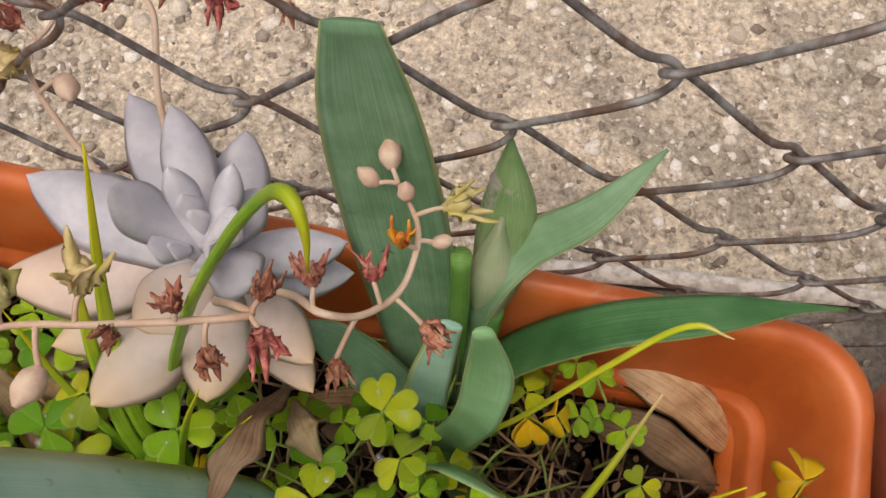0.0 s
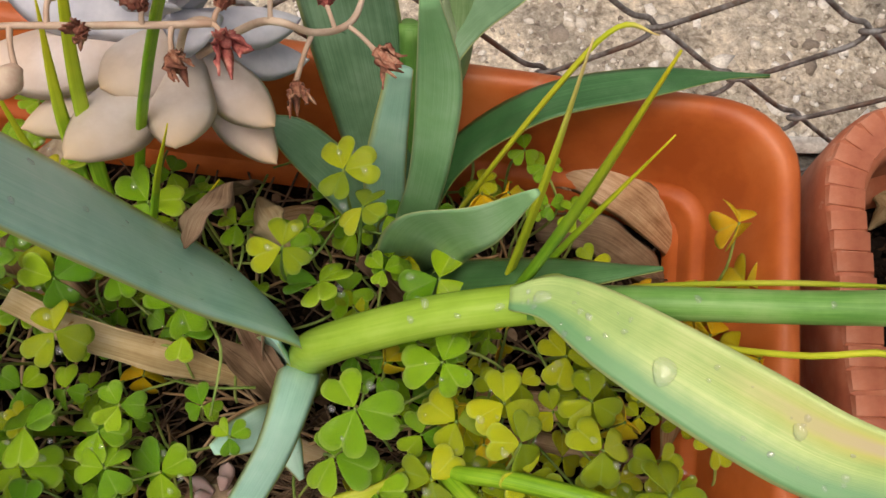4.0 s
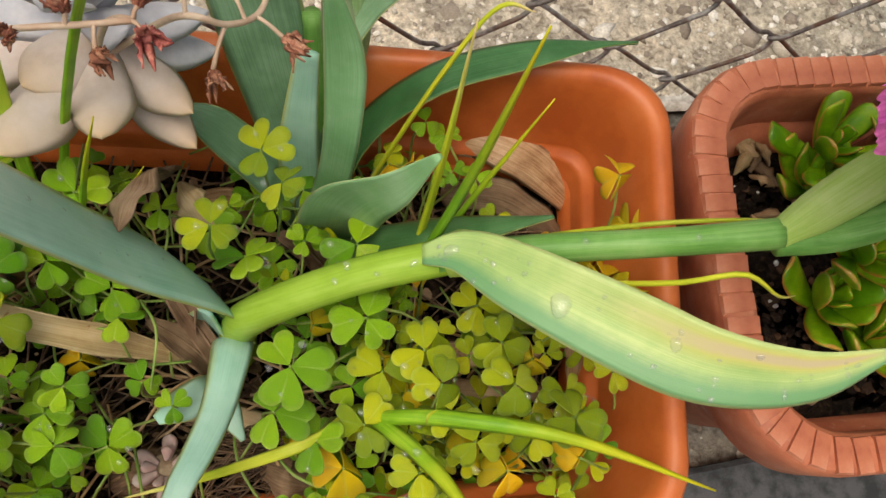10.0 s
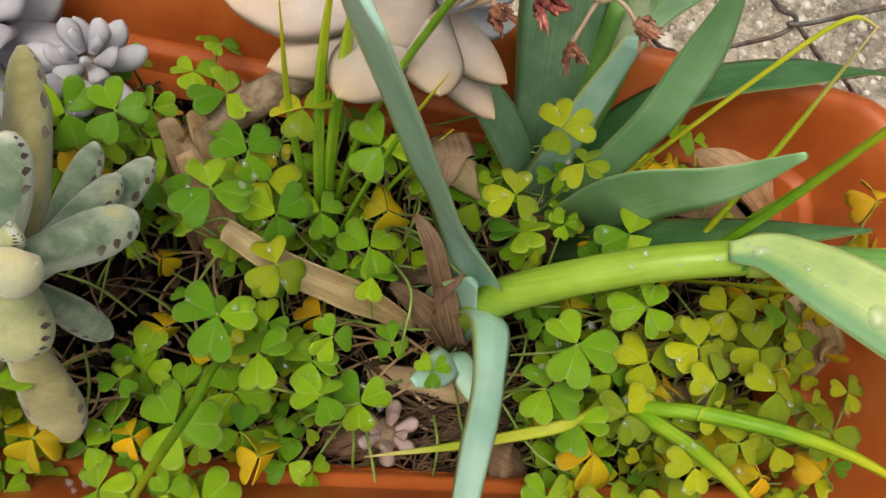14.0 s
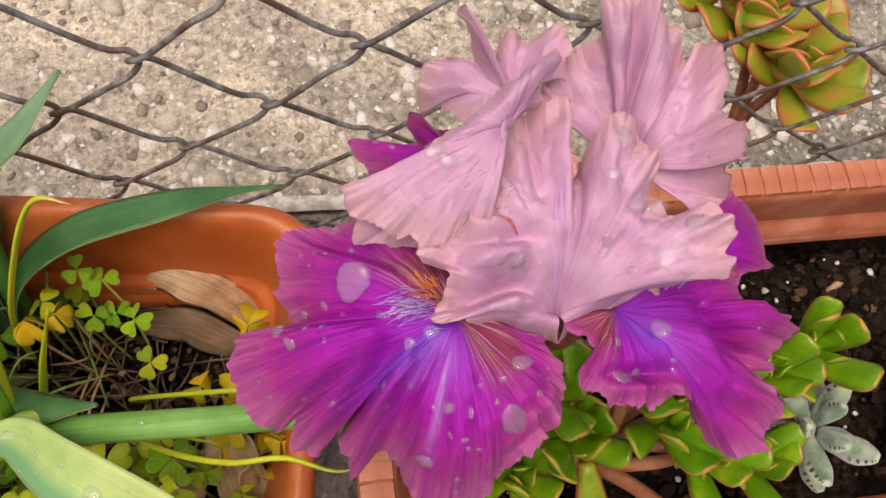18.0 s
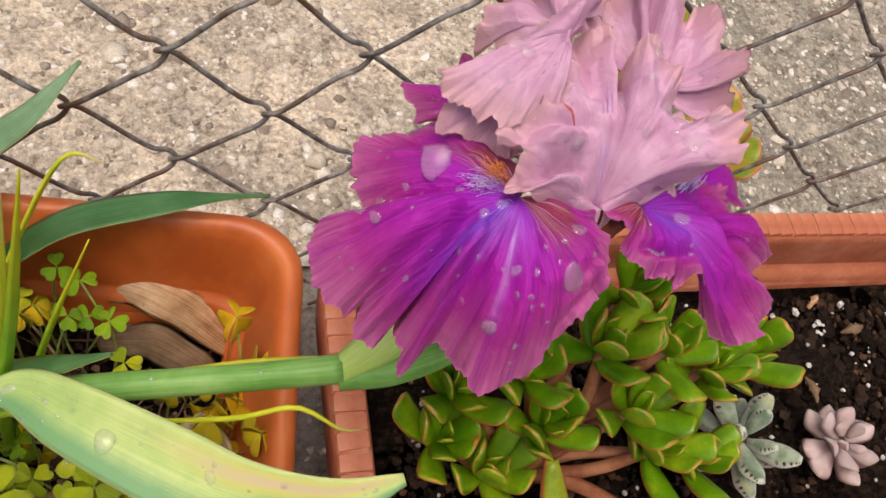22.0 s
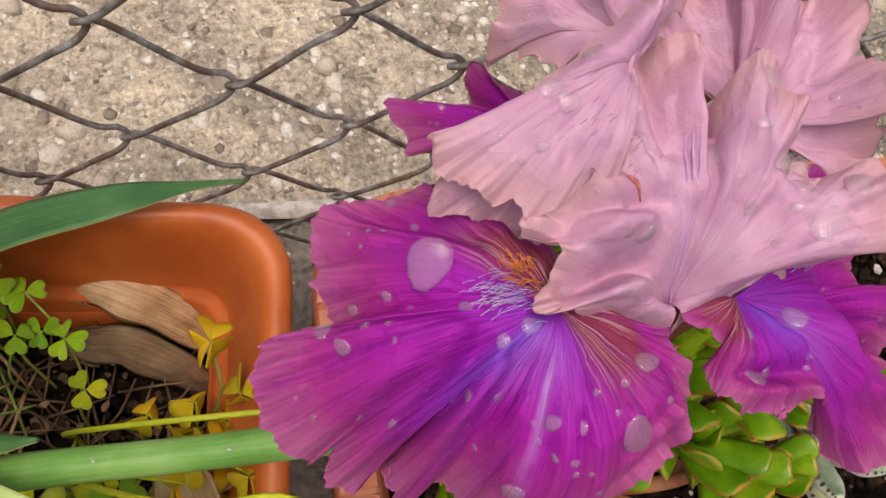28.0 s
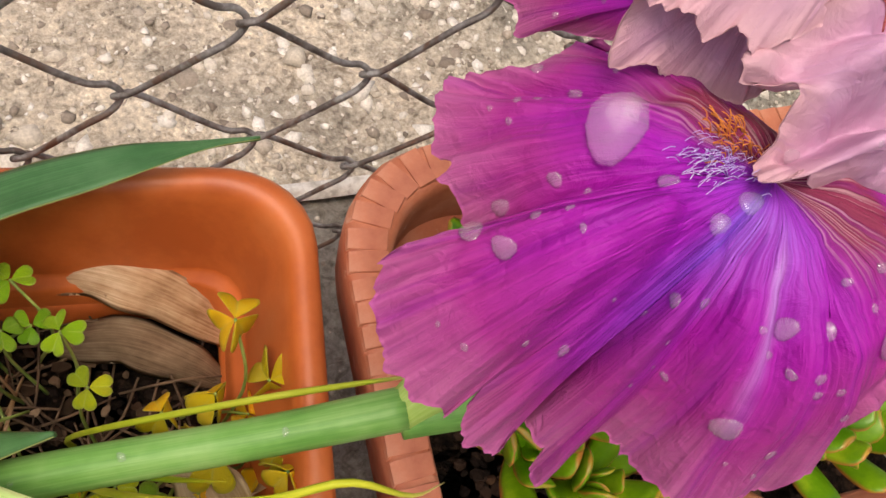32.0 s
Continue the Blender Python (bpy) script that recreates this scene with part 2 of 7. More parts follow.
def leaf_skin(name, stops, margin=None, rough=0.45, stripes=70.0, bump=0.25, through_=0.06, amount=0.12, tip=None, blotch=None, length=3.0, band=None, flank=None):
    """A long leaf: fine veins along it, a pale margin, a changed tip, dark blotches."""
    m, t, b, out = shader(name)
    along = speckle(t, coords(t, "UV", (stripes, length, 1)), 1.0, 5, 0.65)
    broad = speckle(t, coords(t, "Object"), 45, 4)
    color = ramp(t, calc(t, "MULTIPLY_ADD", along, 0.45, calc(t, "MULTIPLY", broad, 0.55)), tight(stops))
    u, v = uv_split(t)
    off = calc(t, "ABSOLUTE", calc(t, "SUBTRACT", u, 0.5))
    if blotch:
        mask = ramp(t, speckle(t, coords(t, "Object", (1, 1, 1)), blotch[0], 5, 0.7, 0.8), [(blotch[1], (0, 0, 0)), (blotch[1] + 0.06, (1, 1, 1))])
        color = mix(t, mask, color, blotch[2])
    if tip:
        k = calc(t, "ADD", v, calc(t, "MULTIPLY_ADD", broad, 0.2, -0.1))
        mask = ramp(t, k, [(tip[0], (0, 0, 0)), (min(tip[1], 1.0), (1, 1, 1))])
        color = mix(t, mask, color, tip[2])
    if flank:
        # one side of the leaf stays fresh green
        k = calc(t, "ADD", u, calc(t, "MULTIPLY_ADD", broad, 0.2, -0.1))
        color = mix(t, ramp(t, k, [(flank[0], (0.9, 0.9, 0.9)), (flank[1], (0, 0, 0))]), color, flank[2])
    if band:
        # a yellow stripe with a dry brown middle, running along the leaf
        d = calc(t, "ABSOLUTE", calc(t, "SUBTRACT", calc(t, "ADD", u, calc(t, "MULTIPLY_ADD", broad, 0.16, -0.08)), band[0]))
        gate = ramp(t, v, [(band[1] - 0.2, (0, 0, 0)), (band[1] + 0.08, (1, 1, 1)), (0.93, (1, 1, 1)), (1.0, (0, 0, 0))])
        color = mix(t, calc(t, "MULTIPLY", gate, ramp(t, d, [(0.1, (0.85, 0.85, 0.85)), (0.24, (0, 0, 0))])), color, band[2])
        color = mix(t, calc(t, "MULTIPLY", gate, ramp(t, d, [(0.04, (0.9, 0.9, 0.9)), (0.12, (0, 0, 0))])), color, band[3])
    if margin:
        mask = ramp(t, off, [(0.455, (0, 0, 0)), (0.485, (1, 1, 1))])
        color = mix(t, mask, color, margin)
    if amount:
        color = vary(t, color, amount, 0.012)
    t.links.new(color, b.inputs["Base Color"])
    b.inputs["Roughness"].default_value = rough
    b.inputs["Specular IOR Level"].default_value = 0.3
    relief(t, b, along, bump, 0.0004)
    if through_:
        glow_through(t, b, out, color, through_)
    return m


def concrete(name, stops, fine, big, grey_patch=None):
    m, t, b, out = shader(name)
    v = coords(t)
    color = ramp(t, speckle(t, v, fine, 8, 0.7), stops)
    cloud = ramp(t, speckle(t, v, big, 4, 0.6, 0.5), [(0.35, (0.62, 0.62, 0.62)), (0.62, (1.12, 1.1, 1.06))])
    color = mix(t, 1.0, color, cloud, "MULTIPLY")
    blots = ramp(t, speckle(t, v, big * 7, 5, 0.7, 0.8), [(0.34, (0.52, 0.48, 0.44)), (0.47, (1.0, 1.0, 1.0)), (0.66, (1.22, 1.22, 1.2))])
    color = mix(t, 1.0, color, blots, "MULTIPLY")
    if grey_patch:
        # a patch of greyer, darker ground with an uneven outline
        far = t.nodes.new("ShaderNodeVectorMath")
        far.operation = "DISTANCE"
        t.links.new(v, far.inputs[0])
        far.inputs[1].default_value = grey_patch[0]
        reach = calc(t, "MULTIPLY_ADD", speckle(t, v, 6, 5), -0.45, calc(t, "ADD", far.outputs["Value"], 0.22))
        color = mix(t, ramp(t, reach, [(grey_patch[1] - 0.1, (1, 1, 1)), (grey_patch[1] + 0.1, (0, 0, 0))]), color, mix(t, 1.0, color, grey_patch[2], "MULTIPLY"))
    t.links.new(color, b.inputs["Base Color"])
    b.inputs["Roughness"].default_value = 0.93
    relief(t, b, speckle(t, v, fine * 1.6, 8, 0.7), 0.8, 0.004)
    return m


def pebbles(name, stops, rough=0.85):
    m, t, b, out = shader(name)
    g = t.nodes.new("ShaderNodeNewGeometry")
    color = ramp(t, g.outputs["Random Per Island"], stops)
    v = coords(t)
    color = mix(t, 1.0, color, ramp(t, speckle(t, v, 420, 5), [(0.3, (0.72, 0.7, 0.68)), (0.7, (1.1, 1.1, 1.1))]), "MULTIPLY")
    t.links.new(color, b.inputs["Base Color"])
    b.inputs["Roughness"].default_value = rough
    relief(t, b, speckle(t, v, 900, 5), 0.4, 0.001)
    return m


M_GROUND = concrete("pebbly_ground", [(0.32, (0.22, 0.185, 0.15)), (0.44, (0.5, 0.43, 0.345)), (0.56, (0.68, 0.6, 0.49)), (0.68, (0.92, 0.86, 0.76))], 170, 9, ((0.8, 0.3, -0.21), 0.4, (0.62, 0.65, 0.67)))
M_PEBBLE = pebbles("ground_pebbles", [(0.0, (0.24, 0.195, 0.155)), (0.22, (0.46, 0.39, 0.32)), (0.5, (0.64, 0.57, 0.47)), (0.8, (0.8, 0.74, 0.65)), (1.0, (0.92, 0.89, 0.84))])
M_KERB = concrete("kerb_concrete", [(0.28, (0.17, 0.155, 0.13)), (0.5, (0.33, 0.3, 0.26)), (0.75, (0.5, 0.47, 0.42))], 260, 14)
M_EDGE = plain("whitish_edge", [(0.3, (0.5, 0.46, 0.4)), (0.6, (0.78, 0.75, 0.69))], 160, 0.9, 0.6, 500, 0.002)
M_WIRE = plain("rusty_galvanised_wire", [(0.32, (0.12, 0.1, 0.09)), (0.5, (0.22, 0.2, 0.19)), (0.68, (0.34, 0.33, 0.32))], 160, 0.55, 0.35, 1800, 0.0003, stain=(55, 0.5, (0.17, 0.1, 0.07)))
M_WIRE.node_tree.nodes["Principled BSDF"].inputs["Metallic"].default_value = 0.35
M_POT = plain("orange_plastic_terracotta", [(0.3, (0.46, 0.1, 0.02)), (0.55, (0.58, 0.14, 0.03)), (0.8, (0.64, 0.18, 0.05))], 30, 0.42, 0.12, 700, 0.0004, stain=(26, 0.66, (0.55, 0.22, 0.1)))
M_POT2 = plain("faded_terracotta_plastic", [(0.3, (0.41, 0.115, 0.055)), (0.55, (0.52, 0.17, 0.085)), (0.8, (0.6, 0.25, 0.15))], 55, 0.55, 0.2, 900, 0.0005, stain=(120, 0.63, (0.62, 0.36, 0.26)))
M_SOIL = plain("dark_potting_soil", [(0.3, (0.006, 0.004, 0.003)), (0.55, (0.022, 0.014, 0.009)), (0.78, (0.06, 0.036, 0.022))], 330, 0.9, 1.0, 420, 0.006)
M_CRUMB = pebbles("soil_crumbs", [(0.0, (0.008, 0.005, 0.004)), (0.6, (0.022, 0.014, 0.01)), (0.9, (0.05, 0.03, 0.02)), (1.0, (0.14, 0.075, 0.04))], 0.9)
M_CHIP = pebbles("bark_chips", [(0.0, (0.015, 0.01, 0.006)), (0.5, (0.05, 0.03, 0.018)), (0.85, (0.16, 0.1, 0.06)), (1.0, (0.42, 0.3, 0.19))], 0.85)
M_PERLITE = plain("white_perlite", [(0.3, (0.5, 0.49, 0.46)), (0.7, (0.75, 0.74, 0.72))], 700, 0.85, 0.6, 1500, 0.0008)
M_STONE = plain("brown_pebble", [(0.3, (0.2, 0.14, 0.07)), (0.7, (0.36, 0.27, 0.16))], 150, 0.7, 0.3)
for dull in (M_SOIL, M_CRUMB, M_CHIP):
    dull.node_tree.nodes["Principled BSDF"].inputs["Specular IOR Level"].default_value = 0.12
# weathered board; its grey is darkened to stand in for shadow
M_BOARD = plain("weathered_board_shadow_dark", [(0.3, (0.03, 0.033, 0.036)), (0.6, (0.09, 0.093, 0.1))], 90, 0.85, 0.5, 400, 0.001)
M_IRIS = leaf_skin("blue_green_iris_leaf", [(0.3, (0.105, 0.215, 0.105)), (0.5, (0.16, 0.295, 0.16)), (0.7, (0.245, 0.4, 0.245))], margin=(0.46, 0.54, 0.22), rough=0.36, blotch=(120, 0.67, (0.05, 0.13, 0.06)))
M_IRISDARK = leaf_skin("deep_green_iris_leaf", [(0.3, (0.035, 0.11, 0.035)), (0.5, (0.06, 0.165, 0.055)), (0.7, (0.115, 0.25, 0.1))], margin=(0.36, 0.4, 0.13), rough=0.32)
M_IRISPALE = leaf_skin("pale_blue_green_iris_leaf", [(0.3, (0.36, 0.64, 0.49)), (0.5, (0.46, 0.75, 0.59)), (0.7, (0.58, 0.82, 0.68))], margin=(0.6, 0.64, 0.22), rough=0.38, blotch=(95, 0.69, (0.14, 0.28, 0.16)), through_=0.08, flank=(-0.02, 0.2, (0.5, 0.57, 0.2)))
M_IRISMID = leaf_skin("fresh_green_iris_leaf", [(0.3, (0.18, 0.39, 0.16)), (0.5, (0.25, 0.48, 0.225)), (0.7, (0.35, 0.57, 0.33))], margin=(0.5, 0.6, 0.3), rough=0.36)
M_STRAP = leaf_skin("yellowing_iris_leaf", [(0.3, (0.3, 0.47, 0.15)), (0.5, (0.41, 0.56, 0.19)), (0.7, (0.54, 0.63, 0.26))], margin=(0.5, 0.6, 0.24), rough=0.3, band=(0.74, 0.62, (0.64, 0.6, 0.17), (0.6, 0.51, 0.31)), flank=(0.2, 0.42, (0.13, 0.32, 0.14)))
M_STEM = leaf_skin("fresh_green_stem", [(0.3, (0.23, 0.4, 0.035)), (0.5, (0.28, 0.47, 0.05)), (0.7, (0.35, 0.53, 0.08))], rough=0.26, stripes=8, through_=0.05)
M_STEMBLUE = leaf_skin("blue_green_stem", [(0.3, (0.1, 0.27, 0.045)), (0.5, (0.16, 0.36, 0.075)), (0.7, (0.25, 0.45, 0.13))], rough=0.4, stripes=14, through_=0.05)
M_SPATHE = leaf_skin("pale_green_spathe", [(0.3, (0.38, 0.56, 0.09)), (0.5, (0.5, 0.66, 0.15)), (0.7, (0.62, 0.74, 0.26))], rough=0.45, stripes=30, through_=0.15)
M_BUD = leaf_skin("green_bud_sheath", [(0.3, (0.15, 0.27, 0.09)), (0.5, (0.24, 0.37, 0.15)), (0.7, (0.36, 0.48, 0.25))], rough=0.45, blotch=(75, 0.56, (0.42, 0.39, 0.34)))
M_BUDPALE = leaf_skin("pale_mottled_bud_sheath", [(0.3, (0.24, 0.35, 0.16)), (0.5, (0.34, 0.44, 0.24)), (0.7, (0.46, 0.52, 0.36))], rough=0.5, blotch=(90, 0.54, (0.46, 0.42, 0.38)))
M_GRASS = leaf_skin("fresh_thin_blade", [(0.3, (0.13, 0.31, 0.012)), (0.5, (0.22, 0.43, 0.02)), (0.7, (0.36, 0.55, 0.04))], rough=0.4, stripes=12, tip=(0.6, 1.0, (0.62, 0.55, 0.015)), amount=0.2)
M_GRASSYEL = leaf_skin("yellowing_thin_blade", [(0.3, (0.38, 0.48, 0.02)), (0.5, (0.52, 0.57, 0.03)), (0.7, (0.62, 0.62, 0.06))], rough=0.45, stripes=12, tip=(0.78, 1.0, (0.7, 0.56, 0.25)), amount=0.15)
M_DEAD = leaf_skin("dry_tan_leaf", [(0.25, (0.23, 0.125, 0.05)), (0.45, (0.43, 0.28, 0.145)), (0.7, (0.63, 0.48, 0.3))], rough=0.75, stripes=22, bump=0.8, through_=0.04, amount=0.22, blotch=(60, 0.62, (0.22, 0.12, 0.055)))
M_STRAW = leaf_skin("pale_straw_leaf", [(0.25, (0.42, 0.27, 0.13)), (0.45, (0.62, 0.45, 0.25)), (0.7, (0.78, 0.64, 0.42))], rough=0.65, stripes=26, bump=0.8, through_=0.04, amount=0.15, blotch=(70, 0.62, (0.36, 0.17, 0.05)))
M_DEADGREY = leaf_skin("dry_grey_brown_leaf", [(0.28, (0.12, 0.07, 0.04)), (0.5, (0.26, 0.165, 0.1)), (0.72, (0.42, 0.3, 0.2))], rough=0.85, stripes=26, bump=0.6, through_=0.05, amount=0.25)
M_TUFT = plain("golden_dry_tuft", [(0.3, (0.22, 0.12, 0.04)), (0.7, (0.55, 0.36, 0.15))], 120, 0.85, 0)
M_FIBRE = plain("dry_root_fibre", [(0.3, (0.05, 0.028, 0.016)), (0.7, (0.2, 0.125, 0.07))], 120, 0.85, 0)


def clover_skin(name, stops, spots):
    m, t, b, out = shader(name)
    v = coords(t, "Object")
    color = ramp(t, speckle(t, v, 220, 5), tight(stops))
    u, along = uv_split(t)
    off = calc(t, "ABSOLUTE", calc(t, "SUBTRACT", u, 0.5))
    rib = ramp(t, off, [(0.0, (1, 1, 1)), (0.035, (0, 0, 0))])
    color = mix(t, calc(t, "MULTIPLY", rib, 0.35), color, (0.5, 0.62, 0.2))
    dots = ramp(t, speckle(t, v, 900, 2, 0.4), [(0.64, (0, 0, 0)), (0.68, (1, 1, 1))])
    color = mix(t, calc(t, "MULTIPLY", dots, spots), color, (0.03, 0.06, 0.015))
    edge = ramp(t, along, [(0.86, (0, 0, 0)), (1.0, (1, 1, 1))])
    color = mix(t, calc(t, "MULTIPLY", edge, 0.35), color, (0.45, 0.6, 0.12))
    color = vary(t, color, 0.36, 0.024)
    t.links.new(color, b.inputs["Base Color"])
    t.links.new(calc(t, "MULTIPLY_ADD", speckle(t, v, 130, 3), 0.4, 0.12), b.inputs["Roughness"])
    b.inputs["Specular IOR Level"].default_value = 0.4
    b.inputs["Coat Weight"].default_value = 0.1
    relief(t, b, speckle(t, v, 300, 5), 0.55, 0.0012)
    glow_through(t, b, out, color, 0.05)
    return m


M_CLOVER = clover_skin("green_clover", [(0.3, (0.11, 0.29, 0.004)), (0.5, (0.205, 0.43, 0.006)), (0.7, (0.34, 0.56, 0.015))], 0.75)
M_CLOVERYEL = clover_skin("yellow_green_clover", [(0.3, (0.24, 0.37, 0.005)), (0.5, (0.39, 0.48, 0.007)), (0.7, (0.57, 0.58, 0.012))], 0.6)
M_CLOVERGOLD = clover_skin("golden_withering_clover", [(0.3, (0.68, 0.4, 0.004)), (0.5, (0.8, 0.56, 0.005)), (0.7, (0.88, 0.7, 0.015))], 0.1)
M_PETIOLE = plain("thin_green_leafstalk", [(0.3, (0.16, 0.27, 0.04)), (0.7, (0.34, 0.42, 0.1))], 120, 0.5, 0, amount=0.2)


def succulent(name, stops, rough, tip=None, edge=None, bump=0.1, sheen=0.0, amount=0.1, spots=None, edge_at=0.4):
    m, t, b, out = shader(name)
    v = coords(t)
    color = ramp(t, speckle(t, v, 70, 6), tight(stops))
    u, along = uv_split(t)
    off = calc(t, "ABSOLUTE", calc(t, "SUBTRACT", u, 0.5))
    k = calc(t, "ADD", along, calc(t, "MULTIPLY_ADD", speckle(t, v, 90, 3), 0.3, -0.15))
    if tip:
        color = mix(t, ramp(t, k, [(tip[0], (0, 0, 0)), (tip[1], (1, 1, 1))]), color, tip[2])
    if edge:
        e = calc(t, "MAXIMUM", off, calc(t, "MULTIPLY_ADD", along, 0.5, -0.03))
        e = calc(t, "ADD", e, calc(t, "MULTIPLY_ADD", speckle(t, v, 130, 3), 0.12, -0.06))
        color = mix(t, ramp(t, e, [(edge_at, (0, 0, 0)), (edge_at + 0.07, (1, 1, 1))]), color, edge)
    if spots:
        beads = calc(t, "MULTIPLY_ADD", calc(t, "SINE", calc(t, "MULTIPLY_ADD", along, 52.0, calc(t, "MULTIPLY_ADD", speckle(t, v, 60, 2), 5.0, calc(t, "MULTIPLY", u, 3.3)))), 0.5, 0.5)
        band = calc(t, "MULTIPLY", calc(t, "ABSOLUTE", calc(t, "SUBTRACT", off, 0.41)), 11.0)
        gate = ramp(t, along, [(0.35, (0, 0, 0)), (0.5, (1, 1, 1))])
        mask = calc(t, "MULTIPLY", gate, ramp(t, calc(t, "SUBTRACT", beads, band), [(0.36, (0, 0, 0)), (0.48, (1, 1, 1))]))
        color = mix(t, mask, color, spots)
    if amount:
        color = vary(t, color, amount, 0.01)
    t.links.new(color, b.inputs["Base Color"])
    b.inputs["Roughness"].default_value = rough
    b.inputs["Subsurface Weight"].default_value = 0.12
    b.inputs["Subsurface Radius"].default_value = (0.004, 0.003, 0.002)
    b.inputs["Sheen Weight"].default_value = sheen
    relief(t, b, speckle(t, v, 1200, 4), bump, 0.0005)
    return m


M_ECHEV = succulent("lilac_grey_succulent", [(0.3, (0.41, 0.41, 0.46)), (0.55, (0.5, 0.495, 0.545)), (0.75, (0.59, 0.575, 0.615))], 0.6, edge=(0.74, 0.69, 0.69), edge_at=0.47)
M_ECHEVOLD = succulent("peach_tinged_old_succulent", [(0.3, (0.47, 0.38, 0.32)), (0.5, (0.54, 0.455, 0.4)), (0.75, (0.6, 0.525, 0.48))], 0.6, tip=(0.45, 1.0, (0.66, 0.475, 0.29)), edge=(0.64, 0.49, 0.33), edge_at=0.462)
M_PANDA = succulent("felted_grey_green", [(0.3, (0.1, 0.165, 0.095)), (0.47, (0.19, 0.26, 0.165)), (0.6, (0.31, 0.37, 0.28)), (0.76, (0.44, 0.46, 0.23))], 0.95, sheen=0.5, bump=0.8, spots=(0.05, 0.02, 0.015), edge=(0.5, 0.54, 0.43), edge_at=0.38)
M_PANDAYOUNG = succulent("felted_pale_yellow", [(0.3, (0.36, 0.4, 0.26)), (0.5, (0.48, 0.48, 0.28)), (0.7, (0.58, 0.53, 0.24))], 0.95, sheen=0.6, bump=0.8)
M_PANDAPALE = succulent("felted_yellow_green", [(0.3, (0.3, 0.33, 0.16)), (0.5, (0.42, 0.43, 0.21)), (0.7, (0.54, 0.52, 0.26))], 0.95, sheen=0.5, bump=0.8, spots=(0.05, 0.02, 0.015))
M_PANDAOLD = succulent("felted_yellowed", [(0.3, (0.24, 0.23, 0.09)), (0.55, (0.33, 0.3, 0.11)), (0.75, (0.42, 0.39, 0.18))], 0.95, sheen=0.6, bump=0.8, spots=(0.09, 0.045, 0.03))
M_JADE = succulent("glossy_jade_green", [(0.3, (0.085, 0.21, 0.004)), (0.55, (0.15, 0.31, 0.006)), (0.75, (0.28, 0.43, 0.014))], 0.28, edge=(0.58, 0.2, 0.045), edge_at=0.438)
M_JADERED = succulent("red_edged_jade", [(0.3, (0.2, 0.3, 0.015)), (0.5, (0.33, 0.38, 0.025)), (0.7, (0.5, 0.3, 0.05))], 0.3, edge=(0.62, 0.2, 0.07), edge_at=0.4)
M_GHOST = succulent("pinkish_grey_succulent", [(0.3, (0.42, 0.31, 0.29)), (0.55, (0.52, 0.41, 0.4)), (0.75, (0.58, 0.48, 0.48))], 0.6)
M_TRUNK = plain("ringed_succulent_trunk", [(0.3, (0.19, 0.12, 0.075)), (0.55, (0.33, 0.25, 0.16)), (0.75, (0.45, 0.36, 0.25))], 140, 0.8, 0.5, 500, 0.0015)
M_JADESTEM = plain("orange_brown_jade_stem", [(0.3, (0.28, 0.1, 0.045)), (0.7, (0.45, 0.2, 0.1))], 120, 0.6, 0.3)
M_STALK = plain("pale_pink_flower_stalk", [(0.3, (0.5, 0.33, 0.23)), (0.7, (0.62, 0.48, 0.36))], 110, 0.55, 0.1)
M_DRYRED = plain("dried_red_floret", [(0.3, (0.26, 0.065, 0.05)), (0.55, (0.46, 0.155, 0.11)), (0.75, (0.62, 0.32, 0.23))], 330, 0.8, 0.6, 900, 0.0008, amount=0.25)
M_FLORET = plain("yellow_green_floret", [(0.3, (0.5, 0.4, 0.13)), (0.6, (0.6, 0.5, 0.25)), (0.8, (0.62, 0.36, 0.15))], 200, 0.6, 0.2, amount=0.12)
M_ORANGE = plain("orange_yellow_floret", [(0.3, (0.55, 0.14, 0.02)), (0.6, (0.7, 0.35, 0.03))], 220, 0.6, 0.2)
M_PINKBUD = plain("cream_pink_bud", [(0.3, (0.55, 0.36, 0.27)), (0.7, (0.66, 0.52, 0.38))], 200, 0.6, 0.1)


